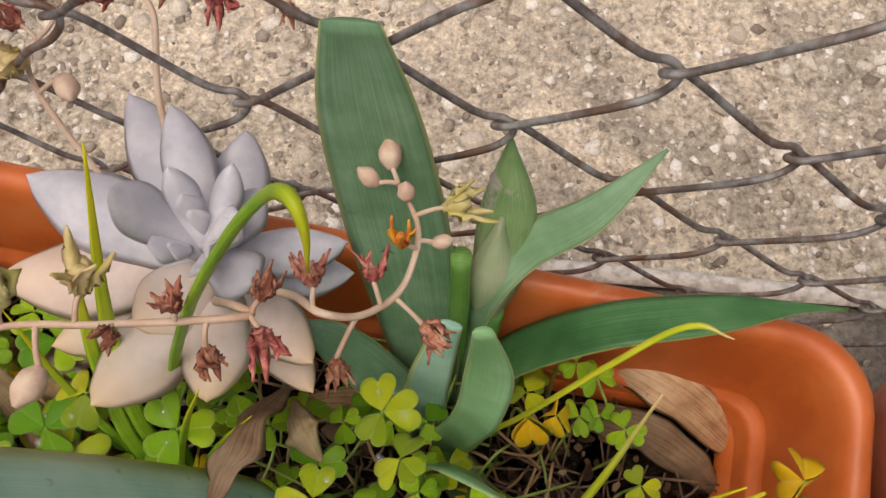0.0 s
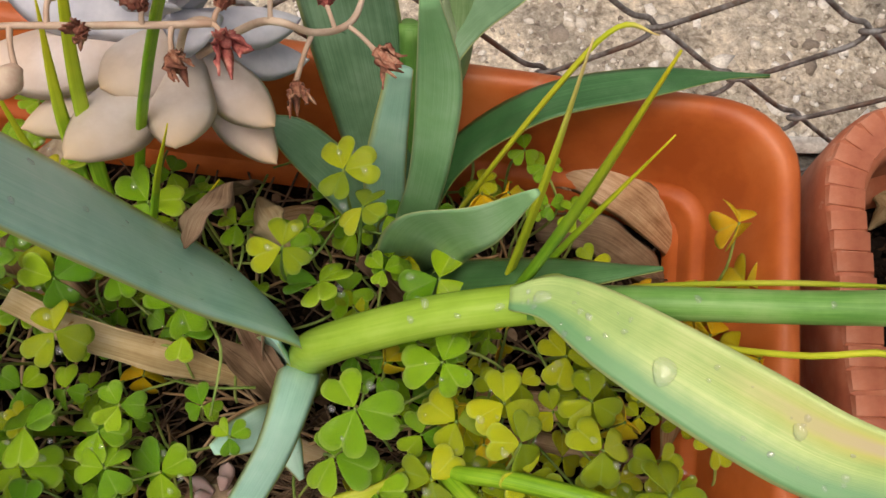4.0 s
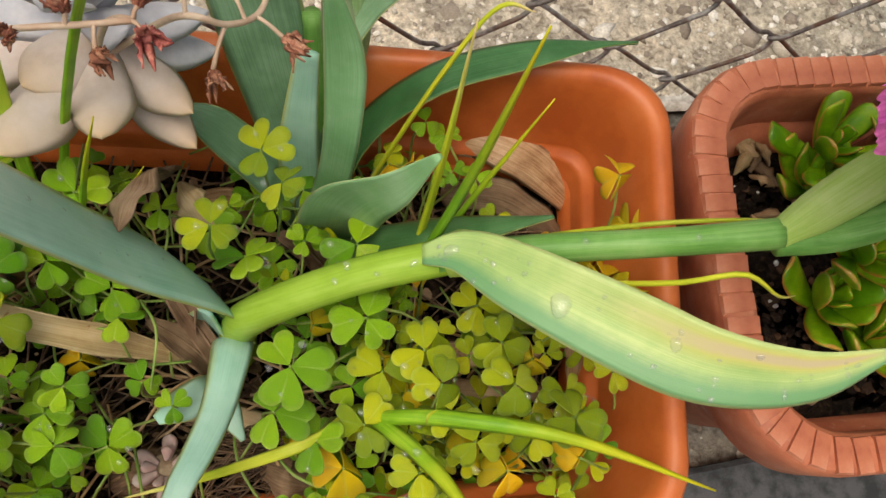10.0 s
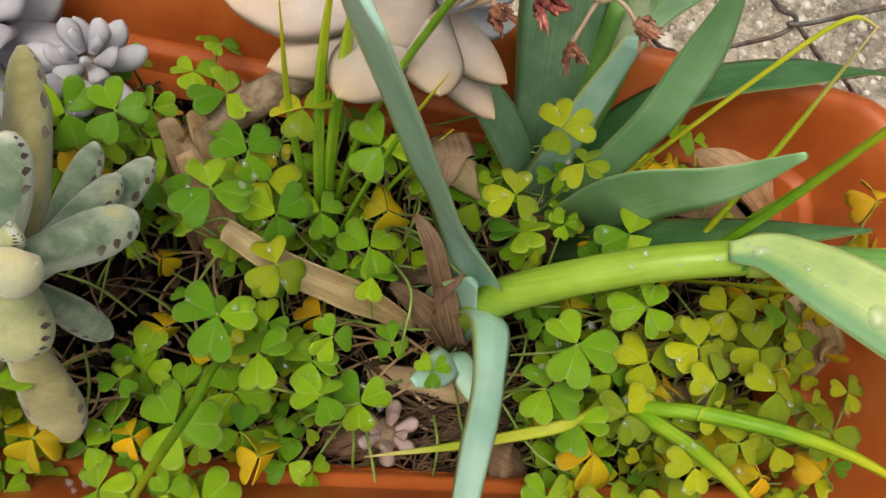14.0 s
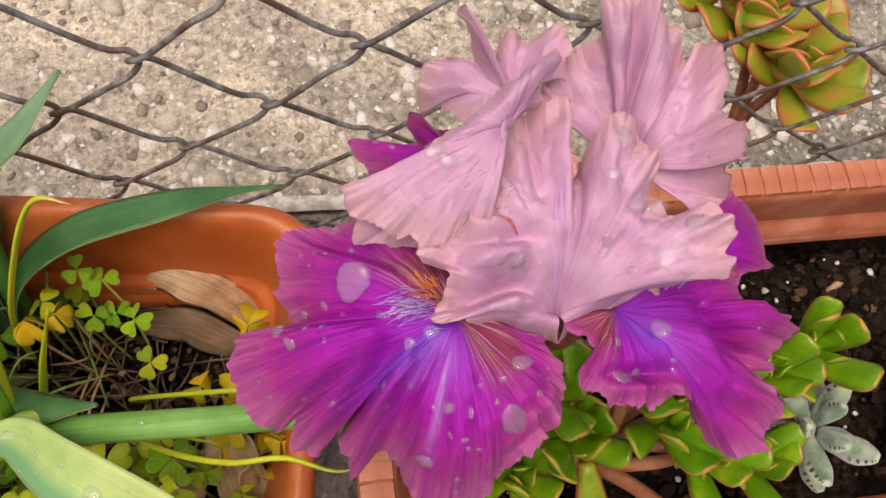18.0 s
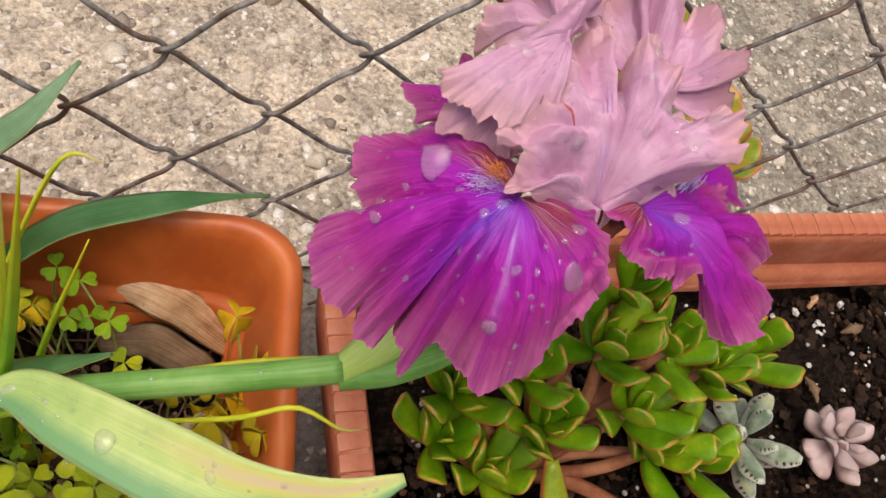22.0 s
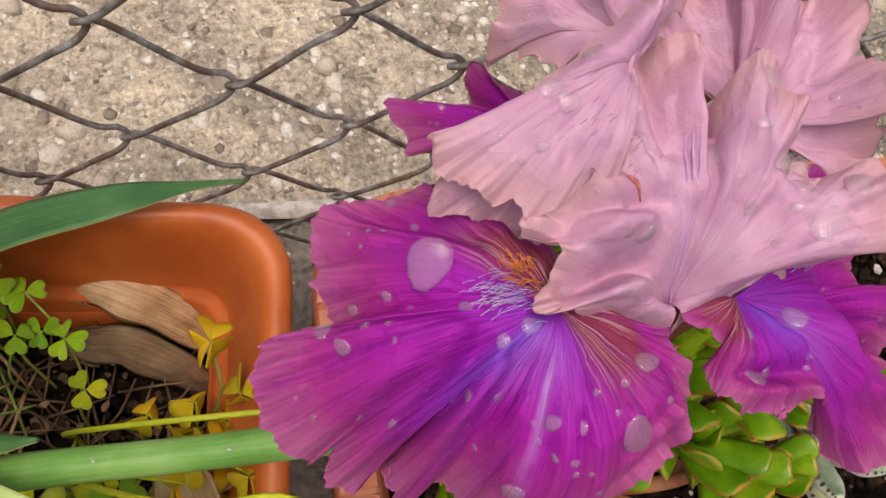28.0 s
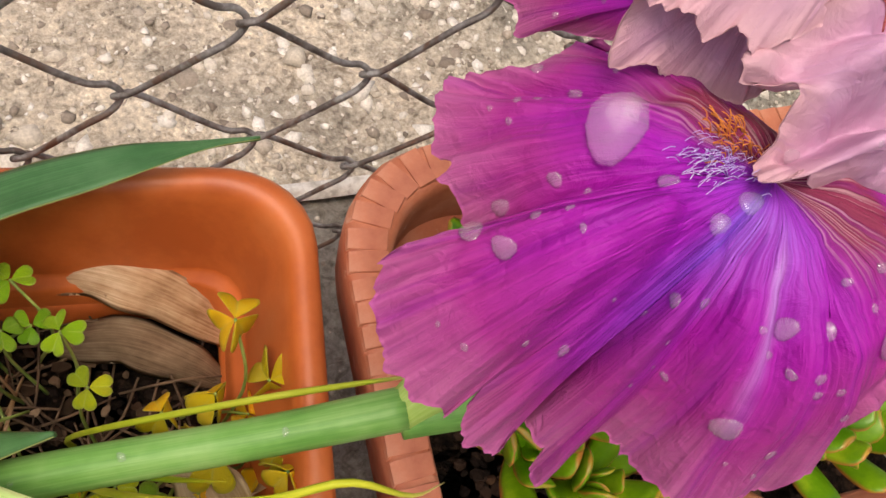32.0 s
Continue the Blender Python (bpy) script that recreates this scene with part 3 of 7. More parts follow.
def petal_skin(name, blaze=None, streak=None, hafts=(), standard=False):
    """An iris petal. Falls: purple with a violet blaze (share of the rim, width), a pale streak, and veined rust-red hafts (share, width, reach); standards: pink."""
    m, t, b, out = shader(name)
    u, s = uv_split(t)
    veins = speckle(t, coords(t, "UV", (60, 1.0, 1)), 1.0, 4, 0.6, 0.25)
    fine = speckle(t, coords(t, "UV", (210, 2.4, 1)), 1.0, 3, 0.6, 0.2)
    cloud = speckle(t, coords(t, "Object"), 75, 3)

    def near(value, mid, width, soft=1.0):
        return ramp(t, calc(t, "ABSOLUTE", calc(t, "SUBTRACT", value, mid)), [(0.0, (soft, soft, soft)), (width, (0, 0, 0))])

    if not standard:
        k = calc(t, "ADD", s, calc(t, "MULTIPLY_ADD", veins, 0.22, calc(t, "MULTIPLY_ADD", cloud, 0.2, -0.21)))
        color = ramp(t, k, [(0.1, (0.33, 0.035, 0.54)), (0.35, (0.39, 0.011, 0.45)), (0.62, (0.39, 0.012, 0.36)), (0.82, (0.39, 0.03, 0.26)), (1.0, (0.47, 0.115, 0.3))])
        if blaze:
            wide = near(calc(t, "ADD", u, calc(t, "MULTIPLY_ADD", veins, 0.06, -0.03)), blaze[0], blaze[1])
            color = mix(t, calc(t, "MULTIPLY", wide, ramp(t, s, [(0.02, (0.3, 0.3, 0.3)), (0.16, (1, 1, 1)), (0.4, (0.8, 0.8, 0.8)), (0.85, (0, 0, 0))])), color, (0.16, 0.045, 0.58))
            glow = calc(t, "MULTIPLY", near(u, blaze[0] + 0.11, 0.2), ramp(t, s, [(0.08, (0, 0, 0)), (0.22, (1, 1, 1)), (0.55, (0, 0, 0))]))
            color = mix(t, calc(t, "MULTIPLY", glow, ramp(t, fine, [(0.42, (0.25, 0.25, 0.25)), (0.58, (0.75, 0.75, 0.75))])), color, (0.42, 0.2, 0.78))
        if streak:
            line = calc(t, "MULTIPLY", near(calc(t, "ADD", u, calc(t, "MULTIPLY_ADD", cloud, 0.03, -0.015)), streak, 0.014), ramp(t, s, [(0.2, (0, 0, 0)), (0.36, (0.8, 0.8, 0.8)), (0.6, (0.5, 0.5, 0.5)), (0.85, (0, 0, 0))]))
            color = mix(t, line, color, (0.62, 0.34, 0.8))
        for mid, width, reach in hafts:
            zone = calc(t, "MULTIPLY", near(u, mid, width), ramp(t, calc(t, "ADD", s, calc(t, "MULTIPLY_ADD", veins, 0.3, -0.15)), [(reach * 0.45, (1, 1, 1)), (reach, (0, 0, 0))]))
            color = mix(t, ramp(t, zone, [(0.1, (0, 0, 0)), (0.45, (0.95, 0.95, 0.95))]), color, (0.26, 0.035, 0.07))
            lines = ramp(t, speckle(t, coords(t, "UV", (230, 0.9, 1)), 1.0, 1, 0.5, 0.2), [(0.54, (0, 0, 0)), (0.6, (1, 1, 1))])
            color = mix(t, calc(t, "MULTIPLY", lines, calc(t, "MULTIPLY", ramp(t, zone, [(0.1, (0, 0, 0)), (0.4, (1, 1, 1))]), ramp(t, s, [(reach * 0.3, (0.6, 0.6, 0.6)), (reach * 0.85, (0, 0, 0))]))), color, (0.72, 0.46, 0.5))
        color = mix(t, calc(t, "MULTIPLY", ramp(t, veins, [(0.36, (1, 1, 1)), (0.47, (0, 0, 0))]), 0.3), color, (0.26, 0.01, 0.3))
        color = mix(t, 1.0, color, ramp(t, fine, [(0.36, (0.84, 0.8, 0.86)), (0.5, (1.0, 1.0, 1.0)), (0.66, (1.08, 1.15, 1.08))]), "MULTIPLY")
    else:
        k = calc(t, "MULTIPLY_ADD", veins, 0.3, calc(t, "MULTIPLY", cloud, 0.7))
        color = ramp(t, k, [(0.36, (0.57, 0.29, 0.46)), (0.5, (0.63, 0.35, 0.525)), (0.64, (0.69, 0.43, 0.59))])
        color = mix(t, ramp(t, s, [(0.72, (0, 0, 0)), (1.0, (0.8, 0.8, 0.8))]), color, (0.65, 0.385, 0.4))
        color = mix(t, calc(t, "MULTIPLY", ramp(t, fine, [(0.58, (0, 0, 0)), (0.68, (1, 1, 1))]), 0.3), color, (0.56, 0.29, 0.54))
    t.links.new(color, b.inputs["Base Color"])
    crinkle = speckle(t, coords(t, "Object"), 330 if not standard else 260, 5, 0.6, 0.6)
    b.inputs["Roughness"].default_value = 0.5
    b.inputs["Specular IOR Level"].default_value = 0.2 if not standard else 0.3
    rib = calc(t, "ADD", calc(t, "MULTIPLY", veins, 0.6 if not standard else 0.25), calc(t, "MULTIPLY", fine, 0.4 if not standard else 0.15))
    relief(t, b, calc(t, "MULTIPLY_ADD", crinkle, 0.8, rib), 0.6, 0.0014)
    glow_through(t, b, out, color, 0.1)
    return m


M_FALL = petal_skin("velvet_purple_petal", blaze=(0.54, 0.12), streak=0.73, hafts=((0.06, 0.2, 0.8), (1.0, 0.22, 0.8)))
M_FALLRIGHT = petal_skin("violet_striped_purple_petal", blaze=(0.34, 0.16), hafts=((0.04, 0.16, 1.0),))
M_FALLPLAIN = petal_skin("plain_purple_petal")
M_STANDARD = petal_skin("pink_standard_petal", standard=True)
M_STREAK = plain("bruised_violet_streak", [(0.3, (0.28, 0.1, 0.22)), (0.7, (0.4, 0.2, 0.34))], 300, 0.7, 0)
M_STYLE = plain("salmon_style_arm", [(0.3, (0.62, 0.26, 0.2)), (0.7, (0.74, 0.42, 0.36))], 300, 0.6, 0.2)
# rust red, darkened to stand in for the shade deep between the petals
M_THROAT = plain("shade_dark_rust_red", [(0.35, (0.1, 0.02, 0.012)), (0.6, (0.26, 0.06, 0.03))], 420, 0.6, 0.4, 900, 0.0008)
M_RIB = plain("violet_midrib", [(0.3, (0.5, 0.28, 0.55)), (0.7, (0.6, 0.37, 0.62))], 200, 0.6, 0.1)
M_BEARD = plain("lilac_beard_hair", [(0.3, (0.5, 0.38, 0.8)), (0.7, (0.72, 0.62, 0.88))], 200, 0.6, 0)
M_BEARDORANGE = plain("rust_orange_beard_hair", [(0.3, (0.5, 0.1, 0.02)), (0.7, (0.75, 0.27, 0.05))], 200, 0.7, 0)


def water(name):
    """A thin lens of water: clear, with the sky's gleam on it and white mixed in as painted skylight."""
    m, t, b, out = shader(name)
    t.nodes.remove(b)
    clear = t.nodes.new("ShaderNodeBsdfTransparent")
    gleam = node(t, "ShaderNodeBsdfGlossy", Roughness=0.04)
    # white mixed into the drops to paint the bright sky they mirror
    sky_white = node(t, "ShaderNodeBsdfDiffuse", Color=(0.9, 0.88, 0.92, 1))
    fr = node(t, "ShaderNodeFresnel", IOR=1.28)
    base = t.nodes.new("ShaderNodeMixShader")
    base.inputs[0].default_value = 0.12
    top = t.nodes.new("ShaderNodeMixShader")
    t.links.new(clear.outputs[0], base.inputs[1])
    t.links.new(sky_white.outputs[0], base.inputs[2])
    t.links.new(calc(t, "MULTIPLY_ADD", fr.outputs[0], 0.75, 0.02), top.inputs[0])
    t.links.new(base.outputs[0], top.inputs[1])
    t.links.new(gleam.outputs[0], top.inputs[2])
    t.links.new(top.outputs[0], out.inputs["Surface"])
    return m


M_WATER = water("sky_whitened_water")

# ---- the setting: ground beyond the fence, the kerb, its edge, the fence ----
def edge_y(x):
    return 0.116 - 0.1 * x


FAR = -0.21
near = np.linspace(-0.9, 1.6, 90)
xs = np.concatenate([[-60, -8, -2.5], near, [3, 9, 60]])
ys = np.concatenate([[-60, -8, -1.5, -0.4, -0.1], np.linspace(0.0, 1.4, 70), [2.5, 9, 60]])
gv = [(x, y, FAR + (0.006 * ground_noise(x, y, 9) + 0.003 * ground_noise(x, y, 40) if abs(x) < 3 and abs(y) < 3 else 0)) for x in xs for y in ys]
gf = [(i * len(ys) + j, (i + 1) * len(ys) + j, (i + 1) * len(ys) + j + 1, i * len(ys) + j + 1) for i in range(len(xs) - 1) for j in range(len(ys) - 1)]
ground = new("ground", data_of("ground", gv, gf, M_GROUND))
tagged(ground, "pale sandy concrete ground with embedded pebbles", "ground", kind="structure")
r = np.random.default_rng(11)
n = 26000
px, py = r.uniform(-0.55, 1.05, n), r.uniform(0.1, 0.85, n)
keep = py > edge_y(px) + 0.008
px, py = px[keep], py[keep]
ps = np.clip(r.lognormal(-6.15, 0.62, len(px)), 0.0008, 0.013)
pz = [FAR + 0.006 * ground_noise(x, y, 9) + 0.003 * ground_noise(x, y, 40) for x, y in zip(px, py)]
stones = solo("ground_pebbles", scatter(np.stack([px, py, np.array(pz) - ps * 0.12], -1), ps, (0.3, 0.55), 0.38, 3), M_PEBBLE, "cream and grey pebbles set in sandy concrete", "pebbles", kind="stuff")

kx = np.concatenate([np.linspace(-9, -3, 20)[:-1], np.linspace(-3.0, 3.5, 140), np.linspace(3.5, 9, 20)[1:]])
prof = lambda x: [(-2.5, -0.215), (-2.5, 0.03), (edge_y(x) - 0.5, 0.03), (edge_y(x) - 0.27, 0.03), (edge_y(x) - 0.16, 0.03), (edge_y(x) - 0.014, 0.03), (edge_y(x), 0.024), (edge_y(x) + 0.002, -0.06), (edge_y(x) + 0.004, -0.215)]
kv = [(x, y + (0.0025 * ground_noise(x, z, 30, 2) if k > 4 else 0), z + 0.0018 * ground_noise(x, y, 45, 5)) for x in kx for k, (y, z) in enumerate(prof(x))]
kf = [(i * 9 + j, (i + 1) * 9 + j, (i + 1) * 9 + j + 1, i * 9 + j + 1) for i in range(len(kx) - 1) for j in range(8)]
kf += [tuple(range(9)), tuple(len(kv) - 1 - j for j in range(9))]
kerb = tagged(new("kerb", data_of("kerb", kv, kf, M_KERB)), "low rough grey concrete wall top carrying the planters", "kerb", kind="structure")
ev = []
ex_ = np.linspace(-0.9, 1.4, 150)
for x in ex_:
    w = 0.0045 + 0.0018 * ground_noise(x, 0, 35, 3)
    c = edge_y(x) - 0.003 + 0.002 * ground_noise(x, 0, 22, 8)
    ev += [(x, c - w, 0.0325), (x, c - w * 0.4, 0.0365), (x, c + w * 0.6, 0.036), (x, c + w * 1.3, 0.029), (x, c + w * 1.2, 0.005)]
ef = [(i * 5 + j, (i + 1) * 5 + j, (i + 1) * 5 + j + 1, i * 5 + j + 1) for i in range(len(ex_) - 1) for j in range(4)]
tagged(new("kerb_edge", data_of("kerb_edge", ev, ef, M_EDGE)), "chipped whitish edge along the wall top", "edging", kind="structure")

# grit on the wall top between and behind the planters
n = 1500
gx, gy = r.uniform(-0.32, 0.6, n), r.uniform(-0.14, 0.115, n)
keep = gy < edge_y(gx) - 0.012
gs = np.clip(r.lognormal(-6.6, 0.45, n), 0.0006, 0.004)
grit = solo("kerb_grit", scatter(np.stack([gx, gy, np.full(n, 0.0303)], -1)[keep], gs[keep], (0.4, 0.8), 0.25, 5), M_PEBBLE, "loose grey grit on the wall top", "grit", kind="stuff")


def fence_y(x):
    return 0.0905 - 0.15 * x + 0.06 * max(x - 0.12, 0) * 1.0


def chain_fence():
    root = thing("chain_link_fence", (0.1, fence_y(0.1), 0.03), "rusty galvanised chain link fence behind the planters", "fence")
    U, V = np.array([0.0313, 0.0345]), np.array([0.0357, -0.0292])
    start = np.array([0.087, 0.172])
    climb = U - V
    rad = 0.00098
    for k in range(-14, 22):
        low = start + -(-k // 2) * U + (k // 2) * V - 3 * climb
        pts = []
        for j in range(0, 10):
            for q, (p, side) in enumerate(((low + j * climb, -1), (low + j * climb + U, 1))):
                dx, dz = r.normal(0, 0.0007, 2)
                x, z = p[0] + dx, p[1] + dz
                # a bend that hooks round the neighbour's: wide on one side, tight on the other
                if side > 0:
                    bend = ((-0.0105, -0.0105, -0.0021), (-0.0024, -0.0052, -0.0018), (0.0013, -0.0006, 0.0), (-0.0012, 0.0026, 0.0018), (-0.009, 0.0062, 0.0021))
                else:
                    bend = ((0.0052, -0.0046, 0.0021), (0.0, -0.0024, 0.0016), (-0.0018, 0.0, 0.0), (-0.0002, 0.0024, -0.0016), (0.0048, 0.005, -0.0021))
                for hx, hz, hy in bend:
                    pts.append((x + hx, fence_y(x) + hy, z + hz))
        pts = [p for p in pts if p[2] > 0.028]
        if len(pts) < 6:
            continue
        part("wire", tube(pts, [rad, rad], 8, len(pts) * 4), M_WIRE, root)
    return root


chain_fence()


# ---- the planters ----
def ring(length, width, radius, n=7):
    """Places round a rectangle with rounded corners."""
    out = []
    for cx, cy, a0 in ((1, 1, 0), (-1, 1, 90), (-1, -1, 180), (1, -1, 270)):
        for a in np.radians(np.linspace(a0, a0 + 90, n)):
            out.append((cx * (length / 2 - radius) + radius * math.cos(a), cy * (width / 2 - radius) + radius * math.sin(a)))
    # extra places along the straight sides
    out = np.array(out)
    dense = []
    for p, q in zip(out, np.roll(out, -1, 0)):
        k = max(1, int(np.linalg.norm(q - p) / 0.02))
        dense += [p + (q - p) * i / k for i in range(k)]
    return np.array(dense)


def frame_of(yaw, right, back):
    a = radians(yaw)
    e, f = np.array([math.cos(a), math.sin(a)]), np.array([-math.sin(a), math.cos(a)])
    return lambda p: np.asarray(p)[..., :1] * e + np.asarray(p)[..., 1:2] * f


class Box:
    """A planter's place: turned by yaw, spanning x0..x1 and y0..y1 along its own axes."""

    def __init__(self, yaw, x0, x1, y0, y1, front_skew=0.0):
        self.turn, self.front_skew, self.back = frame_of(yaw, 0, 0), front_skew, y1
        self.mid, self.length, self.width = np.array([(x0 + x1) / 2, (y0 + y1) / 2]), x1 - x0, y1 - y0

    def place(self, p):
        """From the planter's own axes to the world; the front wall is skewed to fit the camera's view."""
        p = np.array(p, float)
        p[..., 1] = self.back - (self.back - p[..., 1]) * (1 - self.front_skew * p[..., 0])
        return self.turn(p)

    def ring(self, inset, radius, z):
        p = ring(self.length - 2 * inset, self.width - 2 * inset, max(radius - inset * 0.6, 0.006)) + self.mid
        return np.concatenate([self.place(p), np.full((len(p), 1), z)], 1)

    def ring_like(self, inset, radius, z, count):
        """The same ring with a fixed count of places, matched by angle share."""
        p = self.ring(inset, radius, z)
        d = np.r_[0, np.cumsum(np.linalg.norm(np.diff(np.vstack([p, p[:1]]), axis=0), axis=1))]
        s = np.linspace(0, d[-1], count, endpoint=False)
        q = np.vstack([p, p[:1]])
        return np.stack([np.interp(s, d, q[:, k]) for k in range(3)], -1)


LEFT = Box(-12.0, -0.30, 0.1205, -0.1054, 0.075, 0.674)
RIGHT = Box(-5.4, 0.130, 0.55, -0.090, 0.0655)


def planter(box, name, label, radius, count=200, **pieces):
    """A planter of nested shells: each piece is (material, label, steps of inset and height)."""
    mid = box.place(box.mid[None])[0]
    root = thing(name, (mid[0], mid[1], 0.0305), label, "planter", "planters on the wall top")
    for piece, (mat, text, steps) in pieces.items():
        rings = np.stack([box.ring_like(i, radius, z, count) for i, z in steps])
        part(piece, lofted(rings, closed_ends=piece == "pot_body"), mat, root, text)
    return root


pot_left = planter(LEFT, "orange_planter", "smooth orange plastic planter with a rounded rim, overgrown", 0.026,
                   pot_body=(M_POT, "", [(0.02, 0.031), (0.018, 0.033), (0.01, 0.118), (0.009, 0.121), (0.0262, 0.121), (0.0285, 0.1), (0.034, 0.04), (0.037, 0.037)]),
                   rim=(M_POT, "thick rounded rim", [(0.0095, 0.1205), (0.0065, 0.122), (0.004, 0.13), (0.0005, 0.158), (0.0, 0.163), (0.0006, 0.1668), (0.0022, 0.169), (0.0048, 0.17), (0.0074, 0.1693), (0.0092, 0.1672), (0.0107, 0.1625), (0.0188, 0.138), (0.0198, 0.134)]),
                   inner_ledge=(M_POT, "", [(0.0198, 0.134), (0.0208, 0.1322), (0.0232, 0.1315), (0.0247, 0.1297), (0.0268, 0.115)]))
pot_right = planter(RIGHT, "terracotta_planter", "faded terracotta planter with a notched rim", 0.036,
                    pot_body=(M_POT2, "", [(0.03, 0.031), (0.028, 0.033), (0.016, 0.132), (0.0145, 0.1335), (0.0215, 0.1335), (0.0228, 0.129), (0.036, 0.04), (0.038, 0.037)]),
                    rim=(M_POT2, "flat faded rim", [(0.015, 0.1335), (0.0135, 0.135), (0.005, 0.136), (0.0025, 0.139), (0.0012, 0.16), (0.0015, 0.1655), (0.003, 0.1675), (0.0125, 0.1678), (0.0145, 0.166), (0.0155, 0.162), (0.0165, 0.142)]),
                    inner_ledge=(M_POT2, "", [(0.0165, 0.142), (0.0185, 0.139), (0.0205, 0.1375), (0.0222, 0.131)]))

# the raised tiles of the notched rim, each like a shingle lapping the next
tv = np.array([(-0.0033, -0.0062, 0), (0.0033, -0.0062, 0), (0.0033, 0.0062, 0), (-0.0033, 0.0062, 0), (-0.0031, -0.0057, 0.0022), (0.0026, -0.0057, 0.0013), (0.0026, 0.0057, 0.0013), (-0.0031, 0.0057, 0.0022), (-0.0032, 0.0, 0.0024), (0.0027, 0.0, 0.0015)])
tf = [(0, 1, 5, 4), (2, 3, 7, 6), (1, 2, 6, 9, 5), (3, 0, 4, 8, 7), (4, 5, 9, 8), (8, 9, 6, 7), (0, 3, 2, 1)]
tile_mesh = data_of("rim_tile", tv, tf, M_POT2, smooth=False)
path_ = RIGHT.ring_like(0.0078, 0.036, 0.1667, 1200)
d_ = np.r_[0, np.cumsum(np.linalg.norm(np.diff(np.vstack([path_, path_[:1]]), axis=0), axis=1))]
total = int(d_[-1] / 0.0072)
for k in range(total):
    i = int(np.searchsorted(d_, (k + 0.5) * d_[-1] / total)) % 1200
    p, q = path_[i], path_[(i + 3) % 1200]
    ob = new("rim_tile", tile_mesh)
    ob.parent = pot_right
    ob.location = p - ORIGIN[pot_right] + np.array([0, 0, r.normal(0, 0.00015)])
    ob.rotation_euler = (0, 0, math.atan2(q[1] - p[1], q[0] - p[0]) + r.normal(0, 0.02))


def soil(box, inset, z, name, label, seed, mound=0.006):
    shares = np.r_[1.0, 0.97, 0.93, np.linspace(0.88, 0.04, 26)]
    edge = box.ring_like(inset, 0.03, z, 220)
    mid = np.r_[box.place(box.mid[None])[0], z]
    rings = []
    for s in shares:
        q = mid + (edge - mid) * np.array([1 - (1 - s) * 1.0, s / max(s, 1e-6), 1])
        q = mid + (edge - mid) * s
        for v in q:
            v[2] = z + (mound * ground_noise(v[0], v[1], 28, seed) + 0.0035 * ground_noise(v[0], v[1], 110, seed) + 0.0018 * ground_noise(v[0], v[1], 330, seed)) * min(1, (1 - s) * 12 + 0.15)
        rings.append(q)
    return solo(name, lofted(np.stack(rings[::-1])), M_SOIL, label, "soil", kind="stuff")


soil(LEFT, 0.0278, 0.106, "potting_soil", "dark soil strewn with dry roots", 3.0)
soil(RIGHT, 0.0222, 0.127, "potting_soil", "dark crumbly bark compost", 9.0, 0.009)


def inside(box, n, inset, seed):
    q = np.random.default_rng(seed)
    p = np.stack([q.uniform(-0.5, 0.5, n) * (box.length - 2 * inset), q.uniform(-0.5, 0.5, n) * (box.width - 2 * inset)], -1) + box.mid
    return box.place(p)


for box, z, count, seed in ((RIGHT, 0.128, 4600, 21), (LEFT, 0.107, 2600, 22)):
    p = inside(box, count, 0.03, seed)
    s = np.clip(r.lognormal(-6.65, 0.5, count), 0.0006, 0.0042)
    solo("soil_crumbs", scatter(np.concatenate([p, np.full((count, 1), z) + s[:, None] * 0.6], 1), s, (0.35, 0.8), 0.3, seed), M_CRUMB, "dark bark crumbs on the soil", "compost", kind="stuff", smooth=False)
p = inside(RIGHT, 150, 0.032, 31)
s = np.clip(r.lognormal(-7.0, 0.5, 150), 0.0004, 0.0022)
solo("perlite", scatter(np.concatenate([p, np.full((150, 1), 0.1316) + s[:, None] * 0.5], 1), s, (0.6, 0.9), 0.25, 33), M_PERLITE, "scattered white perlite grains on dark compost", "perlite", kind="stuff", smooth=False)
solo("pebble", scatter([(0.17, -0.073, 0.132)], [0.0066], (0.42, 0.42), 0.1, 4, ICO2), M_STONE, "smooth brown pebble on dark compost", "pebble")

# ---- the flowering iris: stem, leaves, spathe and bloom ----
iris = thing("bearded_iris", (-0.037, -0.02, 0.106), "pink and purple bearded iris bloom leaning on a thick green stem", "iris")
part("stem", tube([(-0.037, -0.021, 0.1), (-0.033, -0.0205, 0.148), (-0.022, -0.0205, 0.172), (0.006, -0.0195, 0.192), (0.036, -0.0205, 0.2045)], [0.0062, 0.0064, 0.006, 0.0056, 0.0054], 14, 40), M_STEM, iris, "fresh yellow-green lower stem")
part("stem", tube([(0.03, -0.0205, 0.2035), (0.058, -0.0235, 0.2085), (0.095, -0.029, 0.216), (0.124, -0.0325, 0.2215)], [0.0047, 0.0044, 0.0042, 0.0046], 14, 36), M_STEMBLUE, iris, "blue-green upper stem")
part("stem_node", tube([(0.032, -0.0205, 0.2035), (0.0375, -0.0205, 0.2053), (0.043, -0.0212, 0.2065)], [0.0061, 0.0068, 0.0052], 14, 10), M_SPATHE, iris, "pale swollen node")
